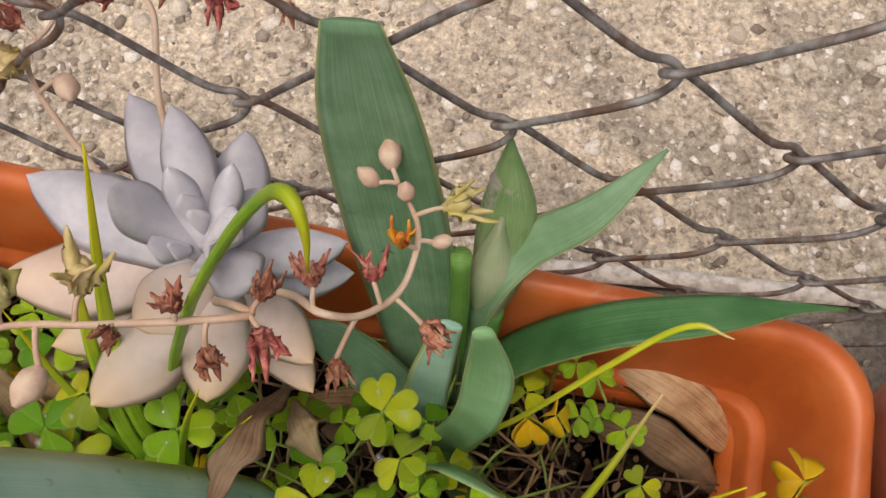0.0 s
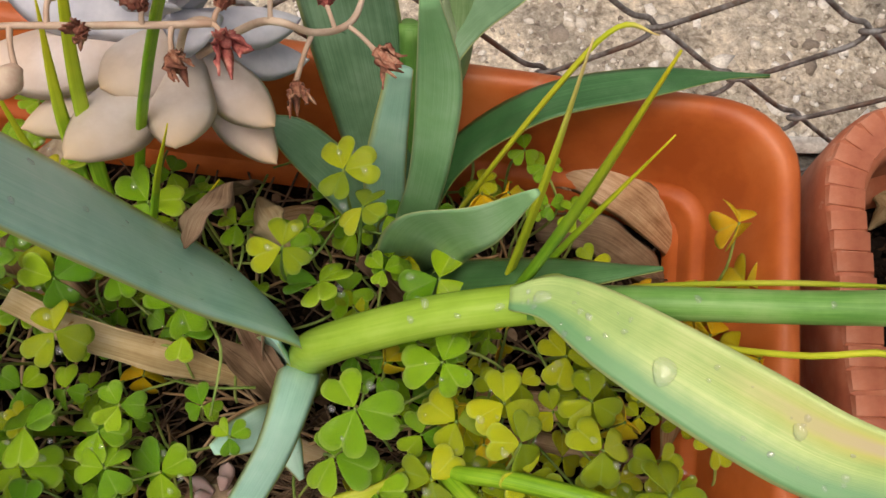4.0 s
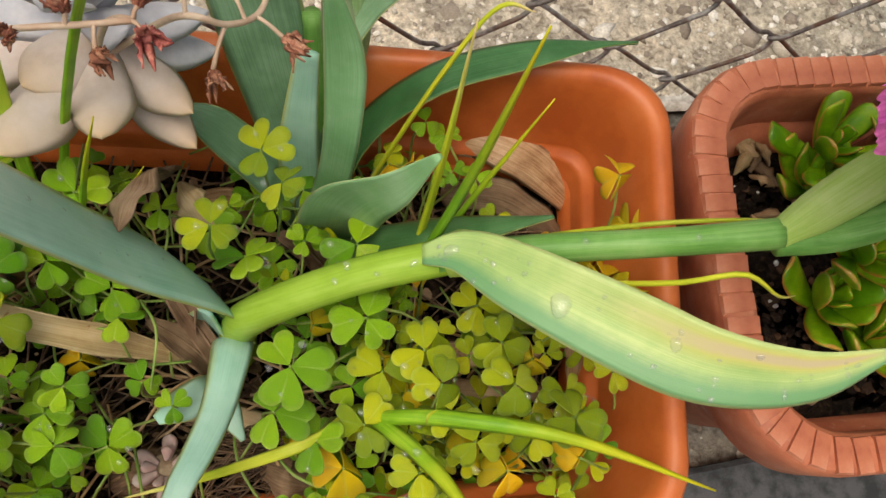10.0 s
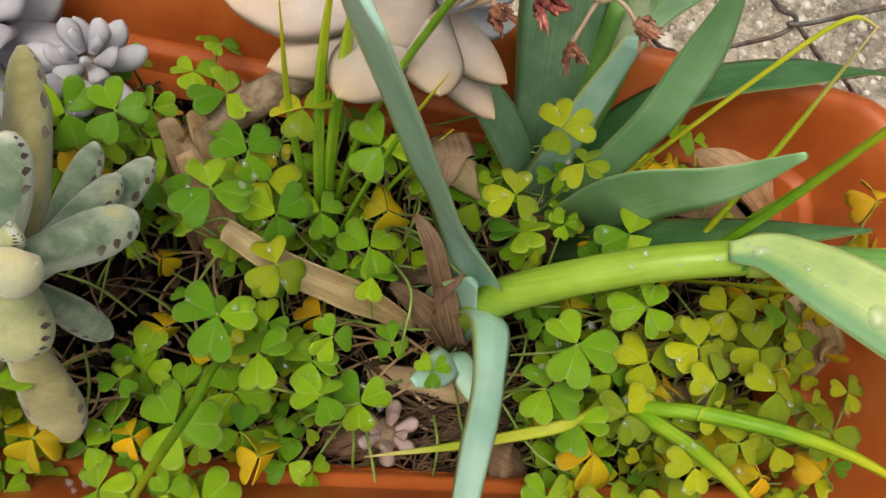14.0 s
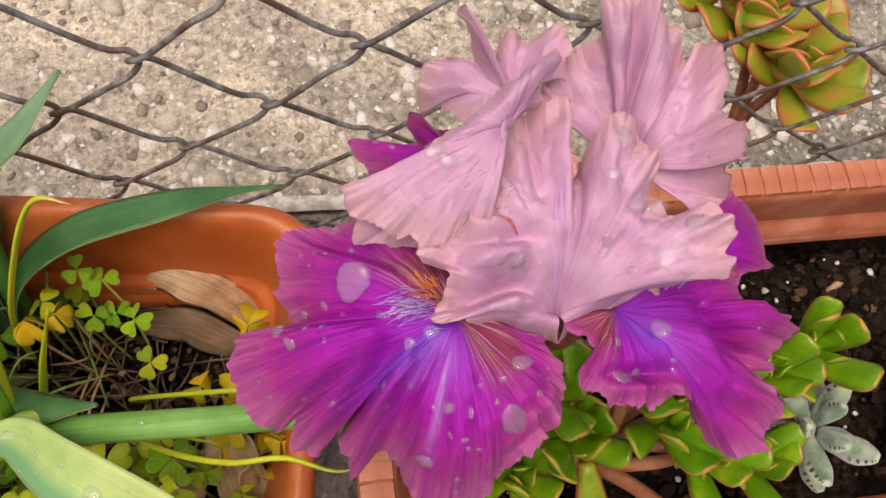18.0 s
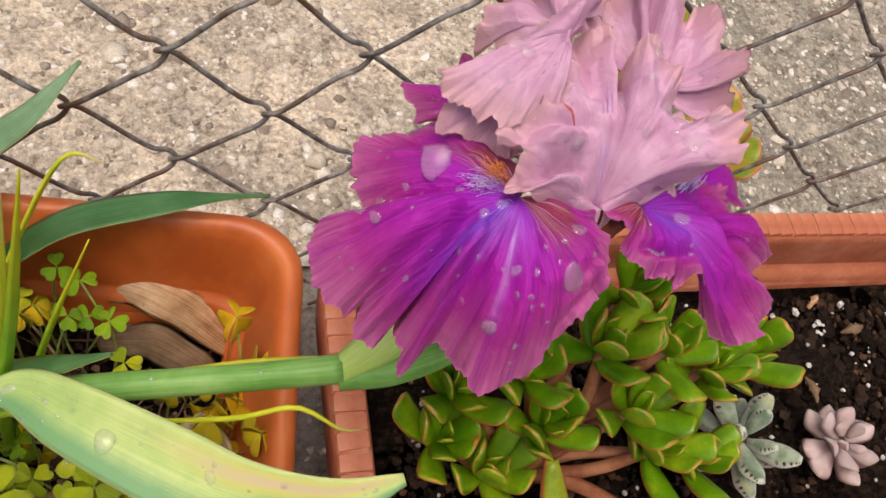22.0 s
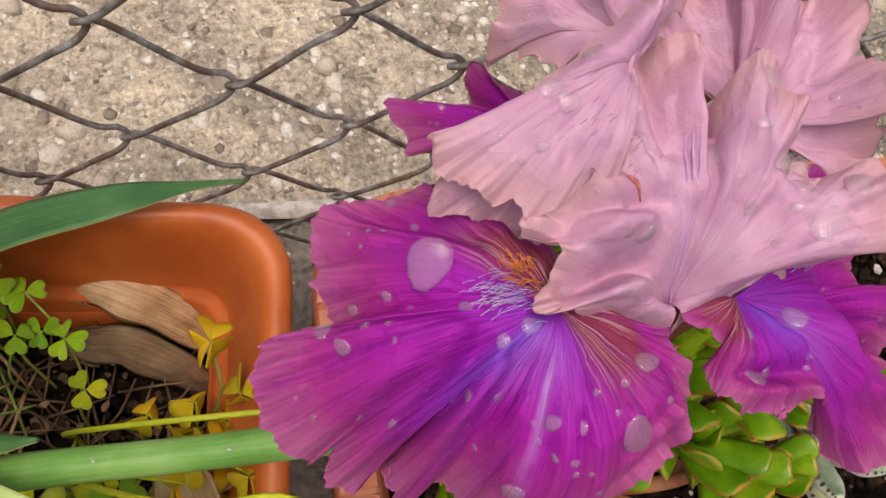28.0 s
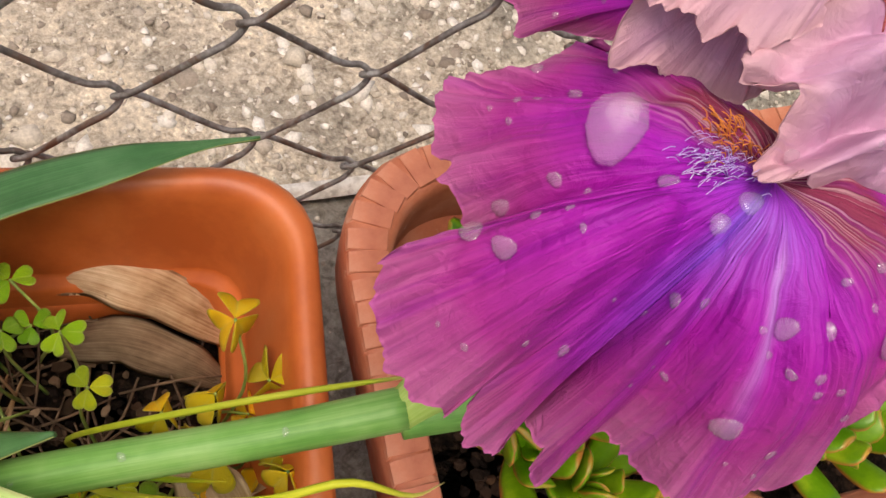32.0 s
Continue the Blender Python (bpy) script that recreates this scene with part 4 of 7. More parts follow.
sheath_shape = strap([(0.0255, -0.0198, 0.2065), (0.0365, -0.0225, 0.2118), (0.05, -0.0345, 0.219), (0.0735, -0.0535, 0.2245), (0.0905, -0.0655, 0.2295), (0.111, -0.0722, 0.236), (0.13, -0.0712, 0.2415)], [0.006, 0.0128, 0.019, 0.022, 0.0205, 0.0145, 0.0035], [(0.3, 0.9, 0.1), (0.42, 0.86, 0.12), (0.35, 0.85, 0.3), (0.3, 0.85, 0.35), (0.3, 0.8, 0.5), (0.15, 0.8, 0.6), (0.1, 0.8, 0.5)], 0.0018, fold=-0.12, cup=-0.16, n=44, m=13)
sheath = part("sheath_leaf", sheath_shape, M_STRAP, iris, "broad pale green sheath leaf, brown towards the tip")
leaf_up_shape = strap([(-0.0385, -0.0205, 0.125), (-0.0375, -0.0135, 0.15), (-0.0408, -0.0075, 0.166), (-0.048, -0.0055, 0.186), (-0.0575, -0.0048, 0.21), (-0.068, -0.0037, 0.244), (-0.079, -0.003, 0.279), (-0.086, -0.003, 0.302)], [0.016, 0.027, 0.034, 0.0345, 0.034, 0.033, 0.03, 0.019], [(0.6, -0.75, 0.2), (0.62, -0.74, 0.25), (0.56, -0.78, 0.28), (0.48, -0.84, 0.27), (0.43, -0.87, 0.26), (0.42, -0.88, 0.25), (0.42, -0.88, 0.25), (0.42, -0.88, 0.25)], 0.0016, fold=0.08, n=46, m=9)
leaf_up = part("leaf", leaf_up_shape, M_IRISPALE, iris, "pale blue-green leaf with yellow margin")
part("leaf", strap([(-0.037, -0.018, 0.13), (-0.0345, -0.027, 0.159), (-0.039, -0.0472, 0.173), (-0.0445, -0.0605, 0.184), (-0.05, -0.0715, 0.193), (-0.0595, -0.096, 0.206), (-0.067, -0.122, 0.213)], [0.012, 0.0135, 0.0105, 0.0096, 0.0088, 0.0062, 0.002], [(0.8, -0.1, 0.3), (0.9, -0.3, 0.15), (0.88, -0.4, 0.05), (0.87, -0.36, 0.15), (0.84, -0.3, 0.35), (0.8, -0.25, 0.5), (0.8, -0.2, 0.5)], 0.0018, fold=0.25, n=36, m=9), M_IRISPALE, iris, "narrow folded blue-green leaf hanging over the rim")
part("leaf_sheath", strap([(-0.0405, -0.0215, 0.105), (-0.041, -0.018, 0.14), (-0.0405, -0.0165, 0.166)], [0.02, 0.022, 0.005], (0.7, -0.7, 0.15), 0.002, cup=0.3, n=18), M_IRISPALE, iris)
part("dry_sheath", strap([(-0.05, -0.012, 0.106), (-0.0475, -0.0125, 0.135), (-0.044, -0.0145, 0.163)], [0.018, 0.015, 0.004], (0.6, 0.75, 0.1), 0.0011, cup=0.5, n=16), M_DEADGREY, iris, "withered brown outer sheath")
part("young_leaf", strap([(-0.043, -0.032, 0.112), (-0.0455, -0.037, 0.143), (-0.0525, -0.043, 0.153), (-0.0605, -0.047, 0.157)], [0.009, 0.011, 0.0125, 0.004], (0.55, -0.8, 0.2), 0.0012, fold=0.15, n=22), M_IRISPALE, iris)
part("young_leaf", strap([(-0.042, -0.032, 0.112), (-0.043, -0.037, 0.142), (-0.04, -0.047, 0.147), (-0.036, -0.057, 0.145)], [0.008, 0.009, 0.0095, 0.002], (0.9, 0.35, 0.1), 0.0012, fold=0.15, n=22), M_IRISPALE, iris)
part("spathe", strap([(0.1225, -0.033, 0.221), (0.136, -0.028, 0.2255), (0.151, -0.0225, 0.237), (0.162, -0.0195, 0.252)], [0.0085, 0.0135, 0.0135, 0.003], (-0.25, 0.85, 0.35), [0.008, 0.01, 0.008, 0.001], fold=-0.1, n=26, m=11), M_SPATHE, iris, "pale papery spathe below the bloom")
part("spathe", strap([(0.1225, -0.0345, 0.219), (0.139, -0.035, 0.222), (0.156, -0.0345, 0.234), (0.163, -0.034, 0.246)], [0.008, 0.0115, 0.01, 0.002], (-0.1, 0.9, -0.3), [0.008, 0.009, 0.006, 0.001], fold=-0.1, n=26, m=9), M_STEMBLUE, iris)
part("flower_tube", tube([(0.155, -0.029, 0.234), (0.161, -0.0305, 0.262), (0.1645, -0.032, 0.286), (0.1655, -0.032, 0.304)], [0.0048, 0.0038, 0.0034, 0.003], 12, 24), M_THROAT, iris, "rust-brown flower tube")
HEART = np.array([0.1625, -0.0345, 0.3125])


def from_heart(p):
    """Millimetres from the flower's heart to the world."""
    return HEART + np.asarray(p, float) * 0.001


def petal(name, mat, o, rim, label, swell=0.003, power=2.0, ruffle=0.0012, frill=0.0004, pleat=0.0003, crumple=0.0008, seed=0.0, humps=(), creases=(), closed=False, na=260, ns=46, thick=0.0005, broad=120.0, edge=0.0009):
    """A petal spread from its foot o to a rim of control places (millimetres from the heart): a swell between, gathers that run out to
    a frilled margin, humps (x, y, height, width) and creases (x0, y0, x1, y1, height, width)."""
    o = from_heart(o)
    r = spline(from_heart(list(rim) + ([rim[0]] if closed else [])), na)
    out = unit((r - o) * (1, 1, 0))
    r = r + out * (edge * (1.3 * wrinkle(r[:, 0] * 260, r[:, 1] * 260, seed + 2) + 0.7 * wrinkle(r[:, 0] * 620, r[:, 1] * 620, seed + 3) + 0.3 * wrinkle(r[:, 0] * 1500, r[:, 1] * 1500, seed + 4)))[:, None]
    s = np.linspace(0, 1, ns)[:, None] ** 0.8
    # inside, the petal follows a smoothed rim; its lobes and notches live near the margin
    w = max(int(na * 0.035), 3)
    bell = np.exp(-((np.arange(-3 * w, 3 * w + 1) / w) ** 2))
    even = np.stack([np.convolve(np.pad(r[:, k], 3 * w, mode="wrap" if closed else "edge"), bell / bell.sum(), "valid") for k in range(3)], -1)
    lobe = (r - even)[None] * (s**5)[..., None]
    top = o + (even - o)[None] * s[..., None] + lobe
    x, y = top[..., 0], top[..., 1]
    z = o[2] + (even[:, 2] - o[2])[None] * s**power + lobe[..., 2] + swell * np.sin(np.pi * s) * (1 - 0.3 * s)
    run = np.r_[0, np.cumsum(np.linalg.norm(np.diff(r, axis=0), axis=1))]
    rx, ry = r[:, 0], r[:, 1]
    z = z + ruffle * s**4 * wrinkle(rx * broad, ry * broad, seed + 6)[None] * 1.8 + 0.6 * ruffle * s**7 * wrinkle(rx * broad * 2.1, ry * broad * 2.1, seed + 7)[None] + frill * s**10 * (wrinkle(rx * 380, ry * 380, seed + 8) + 0.6 * wrinkle(rx * 800, ry * 800, seed + 9))[None] * 1.6
    z = z + pleat * (s**1.3 * (1.15 - s)) * (wrinkle(run * 260, 0 * run, seed + 12) + 0.6 * wrinkle(run * 620, 0 * run, seed + 14))[None] * 2.0
    z = z + crumple * np.minimum(s * 3, 1) * (wrinkle(x * 95, y * 95, seed + 16) + 0.55 * wrinkle(x * 210 + 0.6 * wrinkle(x * 120, y * 120, seed + 20), y * 210, seed + 18) + 0.16 * wrinkle(x * 560, y * 560, seed + 19))
    mx, my = (x - HEART[0]) * 1000, (y - HEART[1]) * 1000
    for hx, hy, h, w in humps:
        z = z + 0.001 * h * np.exp(-((mx - hx) ** 2 + (my - hy) ** 2) / w**2)
    for x0, y0, x1, y1, h, w in creases:
        d = np.array([x1 - x0, y1 - y0])
        k = np.clip(((mx - x0) * d[0] + (my - y0) * d[1]) / (d @ d), 0, 1)
        far = np.hypot(mx - x0 - k * d[0], my - y0 - k * d[1])
        z = z + 0.001 * h * np.exp(-((far / w) ** 2)) * (0.35 + 0.65 * np.sin(np.pi * (0.15 + 0.7 * k)))
    top = np.stack([x, y, z], -1)
    nrm = np.cross(np.gradient(top, axis=0), np.gradient(top, axis=1))
    nrm[0] = nrm[1]
    nrm = unit(nrm)
    thin = (1 - 0.7 * s**6)[..., None]
    verts = np.concatenate([(top + nrm * thick / 2 * thin).reshape(-1, 3), (top - nrm * thick / 2 * thin).reshape(-1, 3)])
    k = ns * na
    i, j = np.meshgrid(np.arange(ns - 1), np.arange(na - 1), indexing="ij")
    q = np.stack([i * na + j, i * na + j + 1, (i + 1) * na + j + 1, (i + 1) * na + j], -1).reshape(-1, 4)
    faces = q[:, ::-1].tolist() + (q + k).tolist()
    lines = [[(ns - 1) * na + b for b in range(na)]]
    if not closed:
        lines += [[b * na for b in range(ns)], [b * na + na - 1 for b in range(ns)]]
    for line in lines:
        faces += [[a, b, b + k, a + k] for a, b in zip(line[:-1], line[1:])]
    uv = np.stack([np.broadcast_to(run[None] / run[-1], (ns, na)), np.broadcast_to(s, (ns, na))], -1).reshape(-1, 2)
    return part(name, (verts, faces, np.concatenate([uv, uv])), mat, iris, label), top


def spot(top, x, y):
    """The grid place of a petal nearest to a plan place in millimetres from the heart."""
    p = from_heart((x, y, 0))
    d = np.hypot(top[..., 0] - p[0], top[..., 1] - p[1])
    return np.unravel_index(np.argmin(d), d.shape)


fall_big, top_big = petal("fall", M_FALL, (-14, 4, 1.5),
    [(-7, 6, 0), (-10, 14, -1), (-18, 20, -2), (-23.6, 23.5, -3.5), (-27.6, 28.1, -5.5), (-34, 27.6, -7.5), (-40.9, 29.2, -9.5), (-44.6, 25.6, -9.5), (-45.3, 18, -12), (-43.9, 10.9, -11.5), (-50, 10.8, -13.5), (-57.1, 10.1, -14), (-57.1, 4.6, -16.5),
     (-57.2, -0.8, -19.5), (-51.5, -7.4, -25), (-45.8, -5.6, -22), (-48.4, -10.2, -28.5), (-43.5, -13.4, -32), (-37.6, -6.2, -27), (-38, -14.7, -33.5), (-37.2, -19.3, -34.5), (-31, -15.2, -27), (-27.4, -19.5, -28.5), (-25, -27.4, -26.5),
     (-21.8, -29.5, -25.5), (-17, -29.2, -23.5), (-12.1, -27.3, -17.5), (-8.5, -24, -9.5), (-3.2, -21.3, -3.5), (-0.3, -18.1, -0.5), (2.9, -14.3, 1), (2.5, -10.1, 2.5), (0.7, -5.2, 2.5), (-1.5, -2.3, 1.5), (-4.2, 0.8, 0)],
    "broad ruffled purple fall with a violet blaze, wet", swell=0.0035, power=2.4, ruffle=0.0038, frill=0.0014, pleat=0.0008, crumple=0.0014, edge=0.0016, broad=165, seed=1.2, na=460, ns=70,
    humps=((-14, -19, 5, 7), (-5, -10, 1.5, 6), (-38, 8, 2.0, 7), (-35, 20, -1.5, 6)),
    creases=((-27, 0, -41, -11, -7.5, 2.6), (-21, -3, -33, -17, -5.0, 2.0), (-25, -2, -37, -15, 4.0, 1.7), (-22, -8, -27, -24, 3.2, 1.8), (-18, -8, -22, -27, -2.4, 1.5), (-29, 7, -45, 10.5, -4.0, 2.0), (-30, 3, -53, -5, 2.8, 2.4), (-34, 0, -49, -9, -3.4, 1.8),
             (-25, 13, -43, 18, 2.0, 2.0), (-24, 16, -38, 26, -3.0, 1.8), (-26, 19, -31, 28, 2.2, 1.6), (-40, 5, -56, 4, -2.4, 1.6), (-13, -5, -18, -26, -1.0, 0.8), (-6, -19, 0.5, -13, 2.2, 1.5), (-10, -23, -2.5, -17, -2.6, 1.2), (-13, -17, -4, -12, 1.2, 1.6)))
fall_right, top_right = petal("fall", M_FALLRIGHT, (16, 0, -0.5),
    [(8, 0.8, -1.5), (6, -1.6, -1.5), (8.6, -4, -0.5), (9.6, -8.1, 1.5), (5.7, -10.3, 2.3), (5.9, -13.1, 2.3), (11.1, -15.9, 0.5), (17.7, -19, -2.5), (21.5, -17.6, -3.5), (27, -18.4, -4.5), (31, -17, -6.5), (31.8, -22.9, -12.5), (35.8, -29.6, -20.5),
     (39.5, -32, -17), (47.2, -27, -10), (46.6, -20.5, -9), (46, -16, -11), (50.2, -16.2, -16), (54.8, -12.1, -17.5), (60.2, -8.3, -19.5), (59, -4.4, -18.5), (51.6, -3.8, -14), (47, 0, -12), (44.5, 5, -9), (36, 9, -5)],
    "ruffled purple fall with a violet stripe and hanging flap, wet", swell=0.003, power=2.0, ruffle=0.0034, frill=0.0014, pleat=0.0006, crumple=0.0015, edge=0.0015, broad=165, seed=0.4, na=360, ns=54,
    humps=((26, -7, 2.5, 6), (12, -11, 1.5, 4)), creases=((34, -3, 46, -14, -8.0, 2.6), (29, -8, 34, -18, 2.5, 2.2), (11, -11.5, 23, -13, -3.4, 1.5), (10, -14.5, 25, -16.5, 2.2, 1.2), (40, 1, 55, -8, 4.0, 2.4), (34, -20, 42, -27, -2.6, 1.6), (37, -19, 45, -23, 2.0, 1.4)))
petal("fall", M_FALLPLAIN, (38, 10, -10), [(40, 19, -10), (47.3, 22.2, -9), (50.5, 22.5, -9.5), (54.7, 20.5, -11), (57.3, 17.3, -13), (58.3, 11.8, -15), (60, 6, -16.5), (51, 4.6, -13), (44, 1.5, -11)], "purple rear lobe of the fall", swell=0.001, ruffle=0.0018, seed=4.4, na=150, ns=30, creases=((45, 12, 57, 12, 2.0, 3),))
fall_back, top_back = petal("fall", M_FALLPLAIN, (0, 37, -14), [(-1, 44, -13), (-5, 45.6, -10), (-10.2, 44.8, -6), (-11.4, 47.2, -4), (-13.4, 47.6, -4.8), (-13.8, 46.8, -9), (-12.2, 45.6, -14), (-16.1, 46.4, -15.5), (-21.5, 49.3, -17.5), (-26.3, 49.9, -18.5),
    (-24.6, 46.2, -19.5), (-23.3, 43.5, -20.5), (-22.5, 41, -21.5), (-16.6, 40, -20.5), (-8.6, 35, -18.5)], "purple fall behind the standards with a curled edge", swell=0.001, ruffle=0.0008, seed=2.0, na=190, ns=34, creases=((-6, 42, -23, 46, 1.5, 2),))
std_left, top_left = petal("standard", M_STANDARD, (3, 39, 14), [(-7, 37, 8), (-8.3, 43.3, 4.5), (-8.9, 47.1, 2.5), (-11.6, 46.6, 0.3), (-12, 49.6, 2.5), (-10.3, 52.4, 5.5), (-7.2, 52.2, 7.5), (-4.8, 49.3, 10.5), (-3, 47.9, 14.5), (-4.2, 50, 20.5), (-5.4, 50.9, 24.5), (-3.9, 50.1, 24.8), (-2.6, 48.6, 20), (-0.6, 46.9, 16),
    (1.5, 47.4, 14.5), (3, 50.9, 15.5), (8.2, 50.8, 17.5), (12, 49.8, 18.5), (13.6, 46.3, 18.5), (11.9, 40, 17.5)], "crumpled pink standard with a thin upright tip", swell=0.002, power=1.4, ruffle=0.0036, frill=0.0018, pleat=0.0004, crumple=0.0028, edge=0.0014, broad=170, seed=1.7, na=260, ns=40,
    creases=((-2, 40, -8, 48, 2.0, 2.2), (4, 42, 6, 50, -2.0, 2.0), (7, 42, 11, 49, 1.6, 1.6)))
std_right, top_rightstd = petal("standard", M_STANDARD, (22, 24, 8), [(9, 36, 13), (9.1, 43.5, 14.5), (12.5, 46.1, 15.5), (15.7, 45, 15.5), (18.1, 48, 16.5), (20.4, 47.7, 19.5), (18.4, 48.5, 25.5), (18.5, 50.1, 29.5), (20.5, 50.4, 31.5), (24.2, 50.1, 31.5), (27.7, 49.3, 31.5), (28.3, 48.1, 28.5), (27, 47.6, 24.5), (28.5, 46.4, 19.5),
    (33.7, 46.2, 18.5), (38.2, 43.9, 17.5), (38.5, 41.6, 15.5), (40.1, 44.9, 18.5), (41.1, 40.3, 20.5), (40, 33, 22.5), (37.7, 26.8, 24), (36, 19.9, 25), (34.6, 16.7, 23.5), (33.3, 19.4, 20.5), (34.9, 23, 18), (35.2, 17.6, 17), (36.4, 14.8, 14), (31.9, 11.5, 12)],
    "wide frilled pink standard with a deep fold and upright tip", swell=0.001, power=1.3, ruffle=0.0036, frill=0.0018, pleat=0.0004, crumple=0.0028, edge=0.0014, broad=170, seed=2.6, na=340, ns=52,
    creases=((23.5, 28, 24.5, 45, -6.0, 1.5), (19.5, 30, 20, 46, 2.2, 2.2), (28.5, 28, 30, 45, 2.8, 3.0), (32, 28, 38.5, 40, -1.8, 1.6), (28, 20, 35, 17, -2.4, 1.6), (30, 24, 37, 24, 1.4, 2.0), (13, 34, 16, 44, -1.6, 1.6)))
std_under, top_under = petal("standard", M_STANDARD, (-10, 26, 12), [(-20, 30, 13), (-27.1, 26, 12), (-29.8, 20.7, 6), (-28, 19.7, 4.5), (-24.2, 18.6, 3.5), (-21.6, 18.4, 2.5), (-19.2, 16.6, 1.5), (-17.6, 14.9, 1.5), (-15.2, 15, 2.5), (-13, 13.5, 3.5), (-8, 16, 6)], "inner pink standard lobe reaching down to the throat", swell=0.001, power=1.3, ruffle=0.0014, frill=0.001, pleat=0.0004, crumple=0.0018, seed=5.1, na=170, ns=36)
std_front, top_front = petal("standard", M_STANDARD, (5, 1.5, -3.5),
    [(5.5, -3.2, -5), (9.5, -1.4, -3.5), (14.7, 0.8, 0.5), (20.3, 2, 4.5), (27, 0.2, 13), (30.4, -1.2, 18), (31.8, 4.6, 20.5), (31.6, 8.6, 20.5), (29.5, 12.1, 19.5), (24.8, 12.5, 16.8), (22.9, 17.1, 17.5), (23.6, 21.8, 21.3), (21.7, 24.1, 21.5), (20.3, 27.5, 22.5), (17.3, 29, 22.5), (14.3, 28.4, 21.5), (12.4, 26.2, 19),
     (12.3, 25, 16), (10.6, 26.6, 14.5), (9.6, 29.2, 15), (9.6, 31.6, 17), (10.5, 34.6, 18.5), (7.2, 36, 17.5), (2, 34.6, 16.5), (-4, 30, 16), (-7.5, 18.7, 16.5), (-14.3, 15.8, 12.5), (-20, 14.3, 8.5), (-15.7, 9.4, 10.2), (-18.8, 4.7, 7.5), (-18, 2, 6.5), (-15.1, 2.8, 6), (-7, 0.2, 0.5), (1, -2.6, -4.5), (5.5, -3.2, -5)],
    "large pale pink standard with a violet midrib, wet", swell=0.0065, power=0.72, ruffle=0.0026, frill=0.0014, pleat=0.0003, crumple=0.0026, edge=0.0013, seed=0.9, na=480, ns=70, broad=170,
    humps=((5, 14, 2.2, 7), (20, 8, 2.0, 6), (-8, 11, 1.5, 4)),
    creases=((-2, 7.0, -14, 4.8, -5.5, 1.9), (-3, 10.4, -16, 9.2, 3.4, 1.6), (-1, 3.4, -13, 2.2, 2.6, 1.3), (1, 13.4, -15, 13.2, -3.2, 1.6), (6.5, 14, 8.5, 30, 2.8, 1.7), (10.8, 22, 11, 28, -3.0, 1.3), (12.8, 15, 15, 27, 2.4, 1.7), (2.4, 20, 3.5, 34, -3.2, 1.5), (17, 14, 24, 18, -2.6, 1.5), (14, 4, 28, 5.5, -1.8, 1.8), (17, 20, 22, 22, 1.5, 1.5), (25, 8, 31, 6, 1.6, 1.6), (4.4, 16, 5.2, 1.5, 1.2, 1.4), (-9, 12, -18, 14, 1.6, 1.2)))
std_flap, top_flap = petal("standard", M_STANDARD, (-2, 30.5, 22),
    [(5.9, 41.3, 21.5), (12.3, 45.4, 20.5), (12.5, 43.3, 19.5), (8.2, 41.2, 18.5), (6.2, 39, 18.5), (6.1, 36, 17.5), (1, 33.7, 18.7), (-2.8, 33.4, 19), (-4.1, 30.1, 18.7), (-5.5, 22, 18.5), (-7.2, 16.2, 17.5), (-10.1, 14.8, 15.5), (-14.5, 14.5, 13.5), (-18.5, 15.2, 12.5), (-22.4, 17.4, 12.5), (-26.3, 19.2, 13.5),
     (-29.4, 22.2, 13.5), (-32, 25.5, 15.5), (-29.1, 26.6, 15.8), (-24.6, 26.8, 16.8), (-19.6, 27.4, 17.8), (-13.1, 31.8, 18.7), (-7, 33.9, 20.5), (-1.1, 37.8, 21.5)],
    "pink standard lobe folded over, streaked and wet", closed=True, swell=0.0042, power=1.3, ruffle=0.0016, frill=0.0014, pleat=0.0006, crumple=0.0018, edge=0.0012, seed=0.2, na=330, ns=46, creases=((-6, 29, 8, 42, 1.6, 2.0), (-3, 29, 9, 39.5, -1.2, 1.3), (-12, 24, -16, 16, -0.7, 1.2), (-14, 26, -26, 22, 0.8, 2)))

# violet ribs over the large standard, its small tear, bruised streaks on the folded lobe
for shift, wide in ((-1.1, 0.00016), (0, 0.00026), (1.0, 0.00018)):
    line = [top_front[spot(top_front, x, y)] + (0, 0, 0.00032) for x, y in ((7.4 + shift * 0.4, 25), (6.2 + shift * 0.7, 20), (4.8 + shift, 15), (4.2 + shift, 9), (4.6 + shift * 0.9, 4.5), (5.2 + shift * 0.5, 1.2))]
    part("midrib", tube(line, [wide * 0.4, wide, wide, wide * 0.5], 6, 60), M_RIB, std_front, "violet rib")
line = [top_front[spot(top_front, x, y)] + (0, 0, 0.0004) for x, y in ((-5.6, 17.0), (-3.8, 15.6), (-2.2, 14.2))]
part("tear", strap(line, [0.0002, 0.0008, 0.0002], (0.5, 0.8, 0.1), 0.0004, n=10, m=5), M_DRYRED, std_front, "small dark tear")
sq = np.random.default_rng(8)
for k in range(26):
    home, surface, lobe = ((-11.5, 23.5), top_flap, std_flap) if k < 14 else ((-3.5, 18.5), top_front, std_front)
    x, y = home[0] + sq.normal(0, 2.0), home[1] + sq.normal(0, 1.3)
    dx = sq.uniform(0.3, 0.8)
    line = [surface[spot(surface, x + dx * f, y + dx * f * 0.5)] + (0, 0, 0.00028) for f in (-1, 0, 1)]
    part("streak", tube(line, [0.00003, 0.00007, 0.00003], 5, 6), M_STREAK, lobe)
part("style_arm", strap([from_heart(p) for p in ((2, 20, 8), (8, 24, 12), (11, 27, 13.5))], [0.004, 0.0055, 0.003], (0.8, -0.5, 0.1), 0.0012, cup=0.5, wave=0.4, n=20), M_STYLE, iris, "salmon style arm between the standards")
